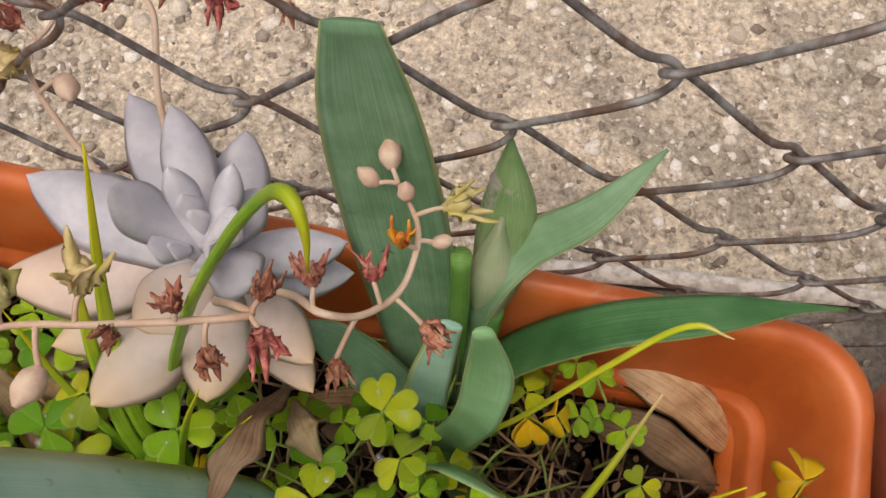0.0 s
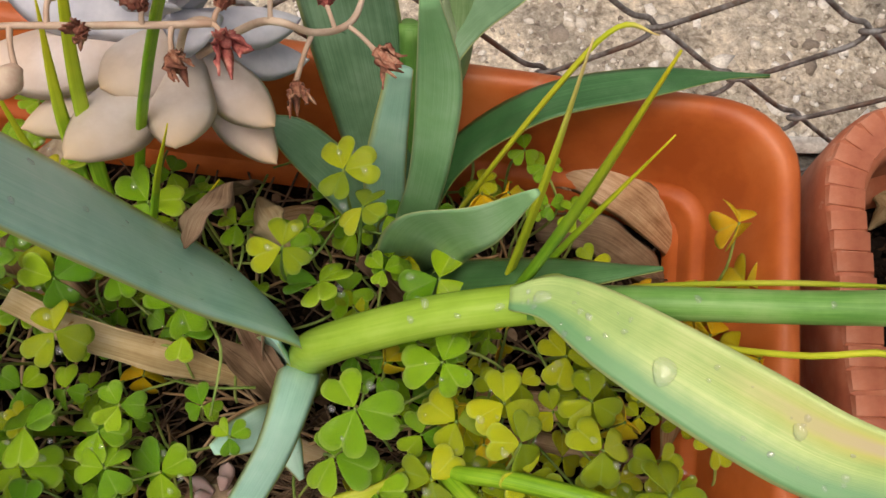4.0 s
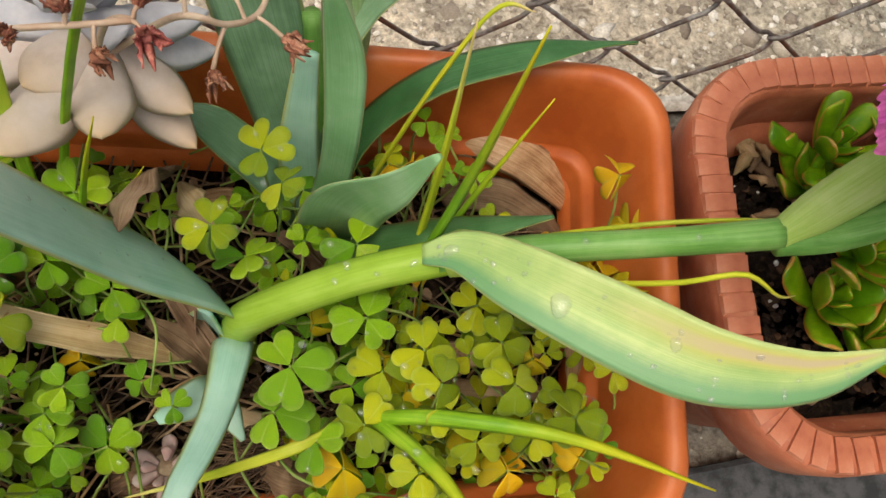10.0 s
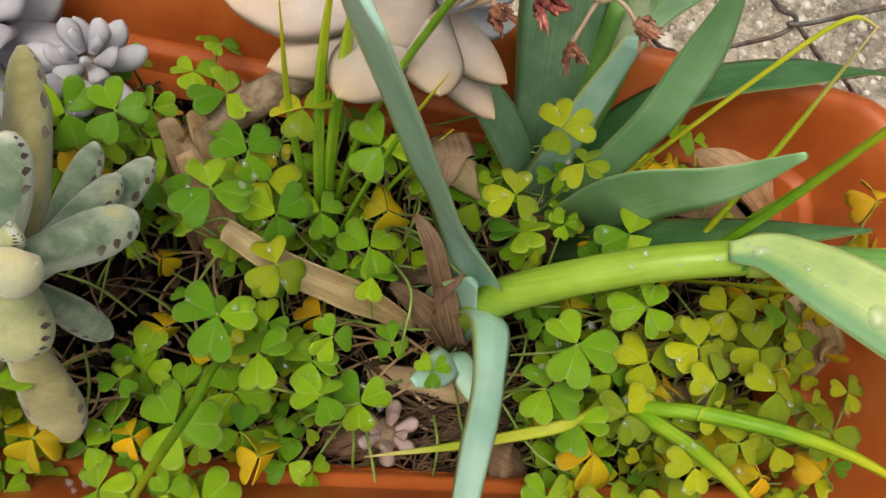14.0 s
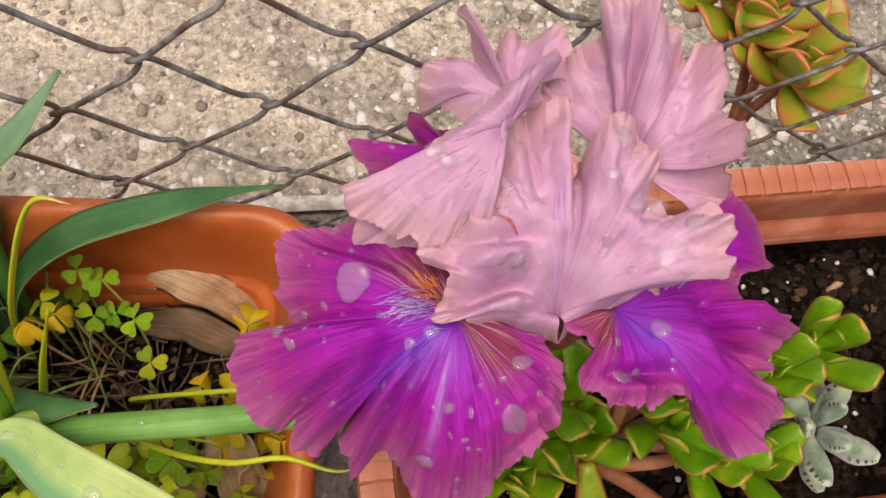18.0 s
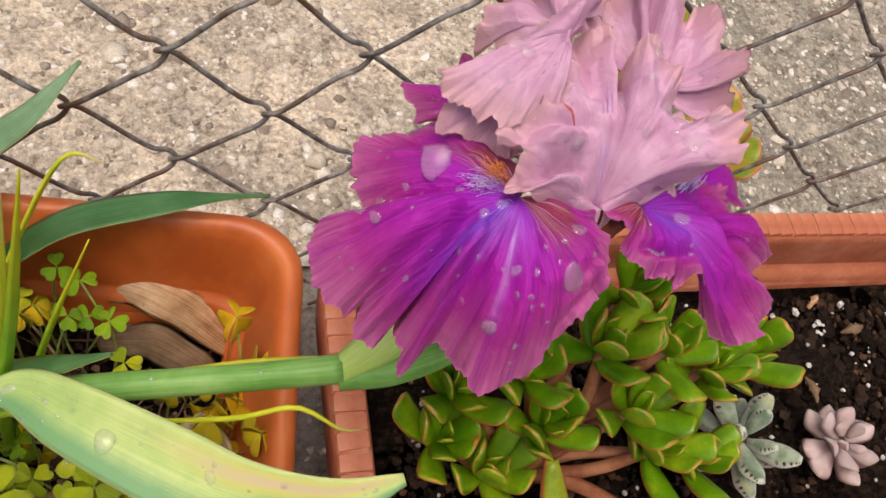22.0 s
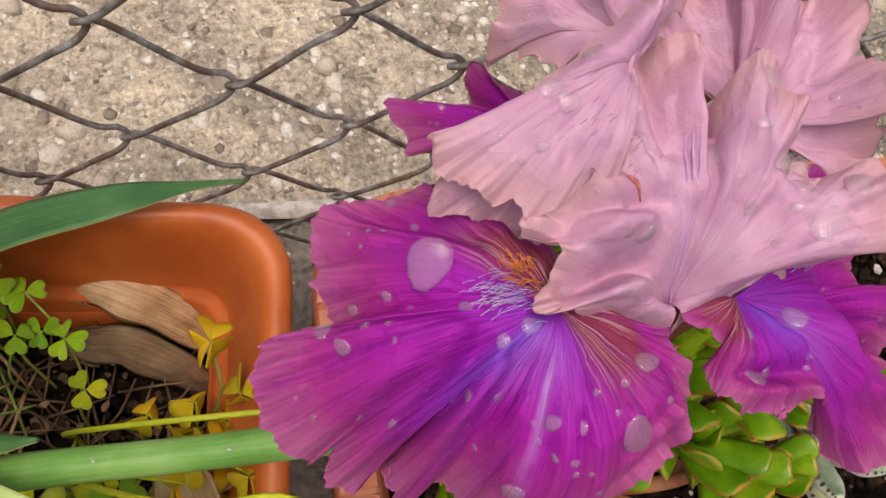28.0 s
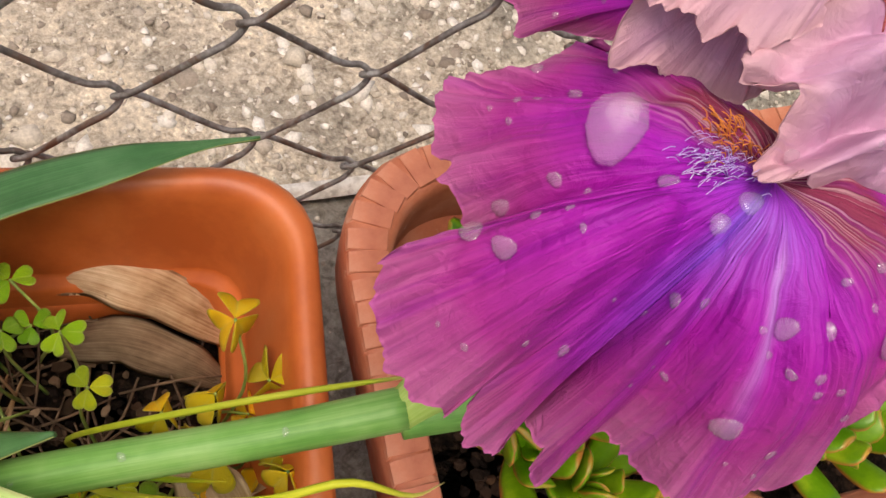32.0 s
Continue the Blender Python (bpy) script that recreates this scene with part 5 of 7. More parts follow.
part("style_arm", strap([from_heart(p) for p in ((8, 0, -2), (14, 2.5, 0.5), (20, 3.2, 1.2), (25, 2.6, 1.5))], [0.004, 0.006, 0.0055, 0.004], (-0.2, 0.95, 0.1), 0.001, cup=0.4, wave=0.3, n=20), M_STANDARD, iris, "pale pink style arm above the beard")
part("throat", strap([from_heart(p) for p in ((-12, 2, -6), (-5, 0, -8), (3, -1, -9), (9, 0, -8), (15, 0, -6))], [0.004, 0.008, 0.008, 0.008, 0.003], (0.0, 0.9, 0.35), 0.001, cup=0.5, wave=0.3, n=24, m=9), M_THROAT, iris, "rust-red throat between the falls, darkened as if in shade")


def beard(start, end, count, parent, mat, seed, lean, radius=0.00011, spread=0.0009):
    q = np.random.default_rng(seed)
    shapes = []
    a, b = from_heart(start), from_heart(end)
    for k in range(count):
        f = q.uniform(0, 1)
        p = a * (1 - f) + b * f + q.normal(0, spread, 3) * (1, 1, 0.2)
        d = np.array(lean) * 0.001 * q.uniform(0.5, 1.3) + q.normal(0, 0.0006, 3)
        shapes.append(tube([p, p + d * 0.6 + (0, 0, 0.0006), p + d], [radius, radius * 0.9, radius * 0.9], 5, 5)[:2])
    part("beard", joined(shapes), mat, parent)


beard((-16, 9, 2.8), (-20.5, 11, 2.6), 46, fall_big, M_BEARDORANGE, 3, (-1.8, 1.6, 1.8), 0.00008)
beard((-16.5, 7.5, 3.2), (-19.5, 8, 3.4), 26, fall_big, M_BEARDORANGE, 6, (-2.2, 0.2, 1.8), 0.00008)
beard((-18.5, 5.4, 3.4), (-22.5, 8.4, 3.0), 95, fall_big, M_BEARD, 4, (-3.2, -0.6, 2.2), 0.00005, 0.0013)
beard((26, 3, 1.5), (30.5, 4, 0.8), 46, fall_right, M_BEARD, 5, (2.4, 1.6, 2.2))


def dome(rings=5, sides=12):
    v = [(0.0, 0.0, 1.0)] + [(math.sin(a) * math.cos(b), math.sin(a) * math.sin(b), math.cos(a)) for a in np.linspace(0.32, 1.66, rings) for b in np.linspace(0, 2 * np.pi, sides, endpoint=False)]
    f = [(0, 1 + k, 1 + (k + 1) % sides) for k in range(sides)]
    f += [(1 + i * sides + k, 1 + (i + 1) * sides + k, 1 + (i + 1) * sides + (k + 1) % sides, 1 + i * sides + (k + 1) % sides) for i in range(rings - 1) for k in range(sides)]
    return np.array(v), f


DOME = dome()


def drop_shape(p, nrm, size, flat, stretch=1.0, turn=0.0, shape=DOME):
    nrm = unit(nrm)
    if nrm[2] < 0:
        nrm = -nrm
    a = unit(np.cross(nrm, (math.cos(turn), math.sin(turn), 0.2)))
    b = np.cross(nrm, a)
    v = shape[0]
    k = np.arctan2(v[:, 1], v[:, 0])
    w = 1 + 0.12 * np.sin(2 * k + 7 * turn) + 0.09 * np.sin(3 * k + 3 * turn)
    return np.asarray(p) + size * (w[:, None] * (v[:, :1] * a * stretch + v[:, 1:2] * b) + (v[:, 2] * flat)[:, None] * nrm), shape[1]


def wet(parent, top, count, seed, drops=()):
    """Water drops lying on a petal: small ones by chance, large ones (x, y, radius in millimetres) in their places."""
    q = np.random.default_rng(seed)
    ns, na = top.shape[:2]
    spots = [(int(q.uniform(0.3, 0.9) * ns), int(q.uniform(0.08, 0.92) * na), float(np.clip(q.lognormal(-7.6, 0.4), 0.0003, 0.0009))) for _ in range(count)]
    placed = [(*spot(top, x, y), size * 0.001) for x, y, size in drops]
    spots = placed + [s for s in spots if all(np.linalg.norm(top[min(s[0], ns - 1), min(s[1], na - 1)] - top[p[0], p[1]]) > 1.5 * (p[2] + s[2]) for p in placed)]
    for i, j, size in spots:
        i, j = min(max(i, 2), ns - 3), min(max(j, 5), na - 6)
        w = max(2, int(size / 0.0012))
        nrm = np.cross(top[min(i + w, ns - 1), j] - top[max(i - w, 0), j], top[i, min(j + 2 * w, na - 1)] - top[i, max(j - 2 * w, 0)])
        nrm = nrm if nrm[2] > 0 else -nrm
        lift = 0.0003 + size * 0.05
        part("water_drop", drop_shape(top[i, j] + unit(nrm) * lift, nrm, size * 0.9, q.uniform(0.24, 0.34), q.uniform(0.9, 1.35), q.uniform(0, 6)), M_WATER, parent)


wet(fall_big, top_big, 40, 41, ((-31.5, 13.4, 3.5), (-44.5, 6, 1.4), (-41, 12, 1.3), (-36.8, 11.3, 1), (-41.2, 7.2, 0.7), (-38.2, 6.6, 0.5), (-5.2, -7, 1.9), (-23.2, -19.5, 1.9), (-18.2, -11.6, 1.5), (-28.8, -5.3, 1), (-24.2, -6, 0.8), (-19.2, 1.8, 1.6), (-23.4, 0.6, 1.4),
    (-27.5, 6, 1.2), (-16.8, -17.5, 0.8), (-12.6, -9.4, 0.6), (-7.8, -15.8, 3.2), (-9, -9, 0.7), (-3.2, -12.6, 0.7), (-43.5, -3.6, 0.6), (-14.4, -19.6, 0.6), (-46.5, 9, 1.5), (-34, 9, 0.5), (-21, -11, 0.6), (-15, -13.5, 1.1), (-10.5, -12.5, 0.6)))
wet(fall_right, top_right, 12, 42, ((22.8, -5.6, 2), (13, -12.5, 2.2), (17, -12, 1.6), (13.5, -6.5, 1), (24, -13, 0.6)))
wet(std_front, top_front, 12, 43, ((21.6, 4.6, 3), (27, 8.4, 2.6), (9.6, 17.8, 2.5), (17.5, 25.2, 1.9), (18.2, 14.6, 3), (13.4, 18.6, 1.3), (12.4, 9.6, 1.2), (16, 3.8, 1.1), (18, 7.8, 1), (20.4, 10.4, 1.6), (22.6, 14.6, 2.4), (2.4, 27, 1.1), (-3.5, 9.2, 1.6), (-7, 9.4, 0.8), (-13.4, 5.4, 1.1), (1.2, 29.5, 0.9)))
wet(std_flap, top_flap, 6, 44, ((-13.6, 25.8, 1.8), (-17, 21.8, 1), (-8, 32, 1.6), (-15.4, 28, 1.7), (-22.4, 24, 0.5), (-20, 20.6, 0.6)))
wet(std_right, top_rightstd, 10, 45, ((36.5, 38, 0.5), (33, 36, 0.6)))
wet(fall_back, top_back, 10, 46)


def bead(leaf, shape, m, spots, count, seed, low=0.0003, high=0.0009):
    """Drops on the upper side of a strap-like leaf."""
    q = np.random.default_rng(seed)
    rings = np.asarray(shape[0]).reshape(-1, 2 * m - 2, 3)
    back = rings[:, [0, *range(2 * m - 3, m - 1, -1), m - 1]]
    top = rings[:, :m] if rings[:, 1 : m - 1, 2].mean() > back[:, 1 : m - 1, 2].mean() else back
    n = len(top)
    for v, u, size in list(spots) + [(q.uniform(0.05, 0.95), q.uniform(0.15, 0.85), q.uniform(low, high)) for _ in range(count)]:
        i, j = min(int(v * (n - 1)), n - 2), min(int(u * (m - 1)), m - 2)
        nrm = np.cross(top[i + 1, j] - top[i, j], top[i, j + 1] - top[i, j])
        part("water_drop", drop_shape(top[i, j] - unit(nrm) * 0.00003 * np.sign(nrm[2]), nrm, size, q.uniform(0.4, 0.55), q.uniform(0.9, 1.3), q.uniform(0, 6)), M_WATER, leaf)


bead(sheath, sheath_shape, 13, ((0.13, 0.5, 0.0019), (0.4, 0.42, 0.003), (0.6, 0.62, 0.0017), (0.26, 0.5, 0.0011), (0.3, 0.3, 0.0008), (0.75, 0.8, 0.001)), 48, 71)
bead(leaf_up, leaf_up_shape, 9, (), 22, 72)
for x, y, z, size in ((0.0, -0.021, 0.1962, 0.001), (0.004, -0.0175, 0.1984, 0.0012), (0.012, -0.022, 0.2014, 0.0008), (-0.012, -0.0195, 0.1868, 0.0007), (0.0225, -0.0215, 0.2058, 0.0011), (0.07, -0.025, 0.2152, 0.0009), (0.05, -0.0235, 0.2112, 0.0006), (0.1, -0.03, 0.2212, 0.0008)):
    part("water_drop", drop_shape((x, y, z), (-0.2, -0.1, 1.0), size, 0.5, 1.2, x * 90), M_WATER, iris)

# ---- the second iris fan, in bud ----
fan2 = thing("iris_fan", (0.0, 0.03, 0.106), "fan of blue-green iris leaves with a green bud", "iris")
part("leaf", strap([(-0.004, 0.036, 0.106), (-0.006, 0.048, 0.15), (-0.011, 0.068, 0.198), (-0.0162, 0.084, 0.243), (-0.0181, 0.0912, 0.273)], [0.016, 0.0235, 0.0295, 0.0255, 0.013], (0.93, -0.1, 0.25), 0.0018, cup=0.1, n=36, m=9), M_IRIS, fan2, "broad upright leaf with a cut tip")
part("leaf", strap([(0.003, 0.036, 0.106), (0.0055, 0.05, 0.15), (0.0118, 0.0592, 0.181), (0.0235, 0.0679, 0.196), (0.0405, 0.0737, 0.208), (0.0579, 0.087, 0.2197)], [0.014, 0.015, 0.0145, 0.0135, 0.0108, 0.001], (0.6, -0.72, 0.3), 0.0016, fold=0.16, n=36, m=9), M_IRIS, fan2)
part("leaf", strap([(0.004, 0.03, 0.106), (0.018, 0.0425, 0.15), (0.044, 0.0485, 0.176), (0.078, 0.052, 0.181), (0.103, 0.0545, 0.179), (0.119, 0.0545, 0.1775)], [0.015, 0.016, 0.0165, 0.0135, 0.0045, 0.001], [(0.4, -0.7, 0.5), (0.2, -0.8, 0.45), (0.0, -0.9, 0.35), (-0.1, -0.92, 0.3), (-0.1, -0.9, 0.4), (-0.1, -0.85, 0.5)], 0.0015, fold=0.14, n=40, m=9), M_IRISDARK, fan2, "long dark leaf lying across the rim")
part("leaf", strap([(0.0, 0.019, 0.106), (0.0025, 0.019, 0.15), (0.0065, 0.0203, 0.182), (0.0088, 0.0215, 0.21), (0.0102, 0.027, 0.238), (0.0075, 0.031, 0.264)], [0.012, 0.0125, 0.0115, 0.0118, 0.0112, 0.004], [(0.8, -0.5, 0.1), (0.8, -0.5, 0.1), (0.8, -0.58, 0.0), (0.83, -0.55, 0.0), (0.9, -0.3, 0.0), (0.95, 0.0, 0.1)], 0.0016, fold=0.1, n=34, m=9), M_IRISMID, fan2)
part("leaf", strap([(-0.005, 0.028, 0.106), (-0.005, 0.033, 0.165), (0.0015, 0.0425, 0.216)], [0.0125, 0.0135, 0.007], (0.93, -0.1, 0.2), 0.0017, fold=0.1, n=26, m=9), M_IRISPALE, fan2)
part("leaf", strap([(0.002, 0.018, 0.106), (0.004, 0.0095, 0.16), (0.01, 0.0045, 0.194), (0.02, -0.0035, 0.221), (0.0285, -0.006, 0.2445)], [0.018, 0.025, 0.0225, 0.011, 0.002], [(0.9, 0.1, 0.1), (0.85, -0.3, 0.1), (0.78, -0.5, 0.15), (0.65, -0.65, 0.2), (0.5, -0.75, 0.2)], 0.0015, cup=0.25, n=34, m=9), M_IRISMID, fan2, "curling green leaf with a pale margin")
part("leaf", strap([(0.002, 0.012, 0.106), (0.012, -0.0025, 0.165), (0.034, -0.0125, 0.201), (0.0604, -0.0186, 0.222)], [0.013, 0.0155, 0.0135, 0.001], (0.3, 0.85, -0.35), 0.0015, fold=0.15, n=30, m=9), M_IRISDARK, fan2)
part("leaf", strap([(-0.006, 0.028, 0.112), (-0.0155, 0.0355, 0.142), (-0.031, 0.046, 0.166), (-0.043, 0.052, 0.174)], [0.014, 0.016, 0.014, 0.002], (0.6, 0.75, 0.2), 0.0015, fold=0.1, n=26, m=9), M_IRIS, fan2)
part("bud", strap([(0.0145, 0.0585, 0.166), (0.0165, 0.0665, 0.182), (0.0182, 0.0785, 0.202), (0.0174, 0.0888, 0.222)], [0.009, 0.0158, 0.0155, 0.0015], (0.95, -0.1, 0.2), [0.008, 0.0125, 0.0105, 0.0015], n=28, m=11), M_BUD, fan2, "plump green bud in its sheath")
part("bud_sheath", strap([(0.013, 0.0575, 0.167), (0.0142, 0.064, 0.185), (0.0158, 0.0735, 0.2045)], [0.0095, 0.0135, 0.0015], (0.95, -0.1, 0.2), [0.01, 0.014, 0.006], n=20, m=9), M_BUDPALE, fan2, "pale mottled bud sheath")
part("stalk", tube([(0.004, 0.04, 0.106), (0.0045, 0.0505, 0.16), (0.005, 0.064, 0.202)], [0.0034, 0.0032, 0.003], 10, 20), M_STEMBLUE, fan2)
part("stalk", tube([(0.008, 0.038, 0.106), (0.0115, 0.047, 0.145), (0.0142, 0.0565, 0.171)], [0.004, 0.0044, 0.0045], 10, 16), M_STEMBLUE, fan2)

# ---- thin grassy blades ----
def blades(name, foot, label, rows, group="thin blades in the planter"):
    root = thing(name, foot, label, "grass", group)
    for pts, w, mat in rows:
        part("blade", strap([foot if p is None else p for p in pts], [w * 0.55, w * 0.66, w * 0.6, w * 0.08], (0.75, 0.6, 0.2), [w * 0.45, w * 0.4, w * 0.35, w * 0.08], fold=0.25, n=26, m=7), mat, root)
    return root


blades("grass_tuft", (0.018, -0.012, 0.106), "yellow-tipped thin green blades in a tuft", [
    ([None, (0.026, -0.0155, 0.18), (0.038, -0.008, 0.238), (0.048, 0.0015, 0.2875)], 0.0068, M_GRASS),
    ([None, (0.024, -0.014, 0.17), (0.033, 0.002, 0.22), (0.04, 0.019, 0.264)], 0.0052, M_GRASSYEL),
    ([None, (0.028, -0.012, 0.16), (0.043, -0.005, 0.21), (0.0585, 0.003, 0.25)], 0.0048, M_GRASS)])
blades("grass_tuft", (0.008, 0.022, 0.106), "arching yellow thin blade", [([None, (0.022, 0.024, 0.17), (0.04, 0.032, 0.216), (0.053, 0.037, 0.2385), (0.063, 0.034, 0.239)], 0.0038, M_GRASSYEL)])
blades("grass_tuft", (-0.085, 0.006, 0.106), "tuft of upright bright green thin blades", [
    ([None, (-0.086, 0.018, 0.165), (-0.082, 0.04, 0.215), (-0.071, 0.068, 0.266)], 0.0066, M_GRASS),
    ([None, (-0.089, 0.015, 0.165), (-0.089, 0.036, 0.205), (-0.085, 0.055, 0.236)], 0.0062, M_GRASS),
    ([None, (-0.082, 0.018, 0.15), (-0.074, 0.029, 0.19), (-0.056, 0.039, 0.24), (-0.038, 0.043, 0.28), (-0.026, 0.042, 0.305), (-0.0205, 0.0385, 0.316), (-0.018, 0.034, 0.314), (-0.019, 0.031, 0.304)], 0.0052, M_GRASS),
    ([None, (-0.078, 0.01, 0.16), (-0.066, 0.019, 0.2), (-0.056, 0.025, 0.225)], 0.004, M_GRASS),
    ([None, (-0.076, 0.008, 0.15), (-0.062, 0.016, 0.18), (-0.05, 0.022, 0.196)], 0.004, M_GRASS),
    ([None, (-0.092, 0.014, 0.155), (-0.098, 0.028, 0.195), (-0.1, 0.042, 0.232)], 0.004, M_GRASS)])
blades("grass_tuft", (-0.106, -0.034, 0.106), "single straight yellow-green blade leaning over the rim", [([None, (-0.1181, -0.0394, 0.1653), (-0.1232, -0.0576, 0.1995), (-0.1267, -0.0711, 0.2274), (-0.13, -0.086, 0.256)], 0.0058, M_GRASS)])
blades("grass_tuft", (0.002, -0.05, 0.106), "long bright blades trailing over the rim", [
    ([None, (0.006, -0.058, 0.165), (0.027, -0.064, 0.184), (0.062, -0.077, 0.19), (0.105, -0.099, 0.178)], 0.0078, M_GRASS),
    ([None, (0.004, -0.056, 0.16), (0.02, -0.078, 0.19), (0.032, -0.105, 0.205)], 0.0075, M_GRASS)])
blades("grass_tuft", (0.012, -0.048, 0.106), "thin pale blade lying over the clover", [([None, (0.0, -0.055, 0.158), (-0.016, -0.0632, 0.1695), (-0.045, -0.067, 0.158), (-0.0755, -0.0685, 0.1445)], 0.006, M_GRASSYEL)])
blades("grass_tuft", (0.05, -0.002, 0.106), "thin yellow runners reaching to the next planter", [
    ([None, (0.058, -0.01, 0.17), (0.09, -0.0175, 0.198), (0.118, -0.0225, 0.2065), (0.136, -0.0255, 0.2078)], 0.0026, M_GRASSYEL),
    ([None, (0.056, -0.02, 0.165), (0.073, -0.0325, 0.197), (0.092, -0.0405, 0.216), (0.108, -0.043, 0.225), (0.121, -0.049, 0.216), (0.1305, -0.0485, 0.2085)], 0.0028, M_GRASSYEL),
    ([None, (0.06, -0.016, 0.15), (0.074, -0.026, 0.175), (0.088, -0.033, 0.19)], 0.003, M_GRASS)])

# ---- dry leaves ----
def dry(pts, w, side, label, mat=M_DEAD, curl=0.5, wave=0.25, seed=0.0):
    foot = np.array(min(pts, key=lambda p: p[2]))
    root = thing("dry_leaf", foot, label, "dry leaf", "dry leaves in the planter")
    blade = strap(pts, w, side, 0.0009, cup=curl, wave=wave, seed=seed, n=34, m=11)
    part("blade", blade, mat, root)
    rib = blade[0].reshape(34, -1, 3)[2:32:3, 5]
    part("midrib", tube(rib + np.array([0, 0, 0.0001]), [0.0006, 0.0005, 0.0003], 6, 30), mat, root)
    return root


dry([(-0.118, 0.001, 0.168), (-0.1, -0.008, 0.157), (-0.078, -0.0145, 0.143), (-0.054, -0.0225, 0.124)], [0.007, 0.0095, 0.0105, 0.004], (0.3, 0.75, 0.35), "long striped tan dry leaf on the clover", M_STRAW, wave=0.2, curl=-1.1)
dry([(-0.072, -0.036, 0.108), (-0.056, -0.041, 0.117), (-0.04, -0.047, 0.122), (-0.024, -0.052, 0.111)], [0.007, 0.0095, 0.0095, 0.006], (0.2, 0.9, 0.3), "short tan dry leaf on the soil", M_STRAW, seed=1.0)
dry([(0.047, 0.05, 0.12), (0.063, 0.044, 0.134), (0.084, 0.032, 0.131), (0.1035, 0.0195, 0.113)], [0.01, 0.0155, 0.017, 0.012], (0.35, 0.75, 0.5), "broad tan dry leaf against the planter wall", seed=2.0, curl=0.2)
dry([(0.05, 0.03, 0.112), (0.07, 0.0225, 0.124), (0.088, 0.012, 0.116), (0.0985, 0.004, 0.108)], [0.01, 0.016, 0.014, 0.006], (0.3, 0.85, 0.4), "curled brown dry leaf", M_DEADGREY, seed=3.0)
dry([(0.055, 0.055, 0.138), (0.072, 0.054, 0.141), (0.0905, 0.0525, 0.14)], [0.006, 0.0115, 0.002], (0.1, 0.85, 0.5), "flat grey dry leaf on the inner wall", M_DEADGREY, seed=0.4, curl=0.1)
dry([(-0.0465, 0.036, 0.158), (-0.052, 0.024, 0.186), (-0.0545, 0.01, 0.203), (-0.056, -0.001, 0.207)], [0.006, 0.0135, 0.0155, 0.001], (0.8, 0.1, 0.55), "pointed brown dry leaf hanging from the rosette", M_DEADGREY, seed=1.4, curl=0.3)
dry([(0.03, -0.045, 0.11), (0.052, -0.053, 0.122), (0.078, -0.057, 0.118)], [0.007, 0.009, 0.004], (0.2, 0.9, 0.3), "thin tan dry leaf among the clover", seed=2.6)
dry([(0.094, -0.026, 0.107), (0.0945, -0.034, 0.136), (0.087, -0.041, 0.152)], [0.013, 0.0145, 0.008], (0.5, 0.8, 0.1), "upright brown dry leaf by the planter wall", seed=0.9)
dry([(-0.06, 0.012, 0.107), (-0.055, 0.0, 0.121), (-0.049, -0.008, 0.14)], [0.012, 0.014, 0.005], (0.7, 0.6, 0.1), "crumpled brown dry leaf at the iris foot", M_DEADGREY, seed=3.3)
dry([(-0.088, -0.062, 0.109), (-0.074, -0.061, 0.119), (-0.058, -0.066, 0.112)], [0.013, 0.018, 0.012], (0.2, 0.9, 0.35), "curled grey-brown dry leaf on the soil", M_DEADGREY, seed=2.1, curl=0.8)
dry([(-0.02, 0.03, 0.112), (-0.036, 0.033, 0.128), (-0.055, 0.0285, 0.124)], [0.01, 0.012, 0.006], (0.2, 0.9, 0.3), "tan dry leaf under the rosette", seed=1.8)
dry([(0.0, 0.005, 0.112), (-0.008, 0.0105, 0.132), (-0.016, 0.012, 0.146)], [0.009, 0.011, 0.004], (0.5, 0.8, 0.2), "small brown dry leaf", M_DEADGREY, seed=0.2)
dry([(0.081, -0.02, 0.152), (0.086, -0.031, 0.148), (0.089, -0.044, 0.137), (0.087, -0.056, 0.12)], [0.012, 0.0185, 0.019, 0.013], (0.85, 0.2, 0.35), "upright orange-brown dry leaf by the planter wall", seed=1.1, curl=-0.5)
dry([(-0.04, -0.03, 0.124), (-0.047, -0.016, 0.146), (-0.053, -0.002, 0.162), (-0.058, 0.006, 0.165)], [0.007, 0.008, 0.0065, 0.002], (0.8, 0.4, 0.3), "reddish-brown curled sheath at the iris foot", M_DEADGREY, seed=0.7, curl=0.8)
dry([(-0.042, -0.032, 0.12), (-0.052, -0.02, 0.134), (-0.064, -0.01, 0.139)], [0.008, 0.011, 0.003], (0.5, 0.8, 0.2), "brown curled strip at the iris foot", M_DEADGREY, seed=2.7, curl=0.9)
dry([(-0.046, 0.03, 0.16), (-0.043, 0.02, 0.168), (-0.036, 0.012, 0.163)], [0.003, 0.0125, 0.002], (0.7, 0.6, 0.3), "pinkish-brown pointed dry leaf", seed=1.9, curl=0.6)
dry([(-0.034, -0.066, 0.117), (-0.026, -0.073, 0.128), (-0.016, -0.076, 0.118)], [0.012, 0.019, 0.012], (0.3, 0.9, 0.3), "broad grey-brown dry leaf on the soil", M_DEADGREY, seed=0.6, curl=0.7)
dry([(0.02, -0.034, 0.13), (0.045, -0.04, 0.137), (0.072, -0.043, 0.133)], [0.006, 0.0095, 0.005], (0.1, 0.9, 0.3), "long tan dry leaf between the clovers", seed=2.2)
stump = thing("dry_iris_stump", (-0.124, 0.015, 0.106), "split reddish-brown dry iris stump", "stump")
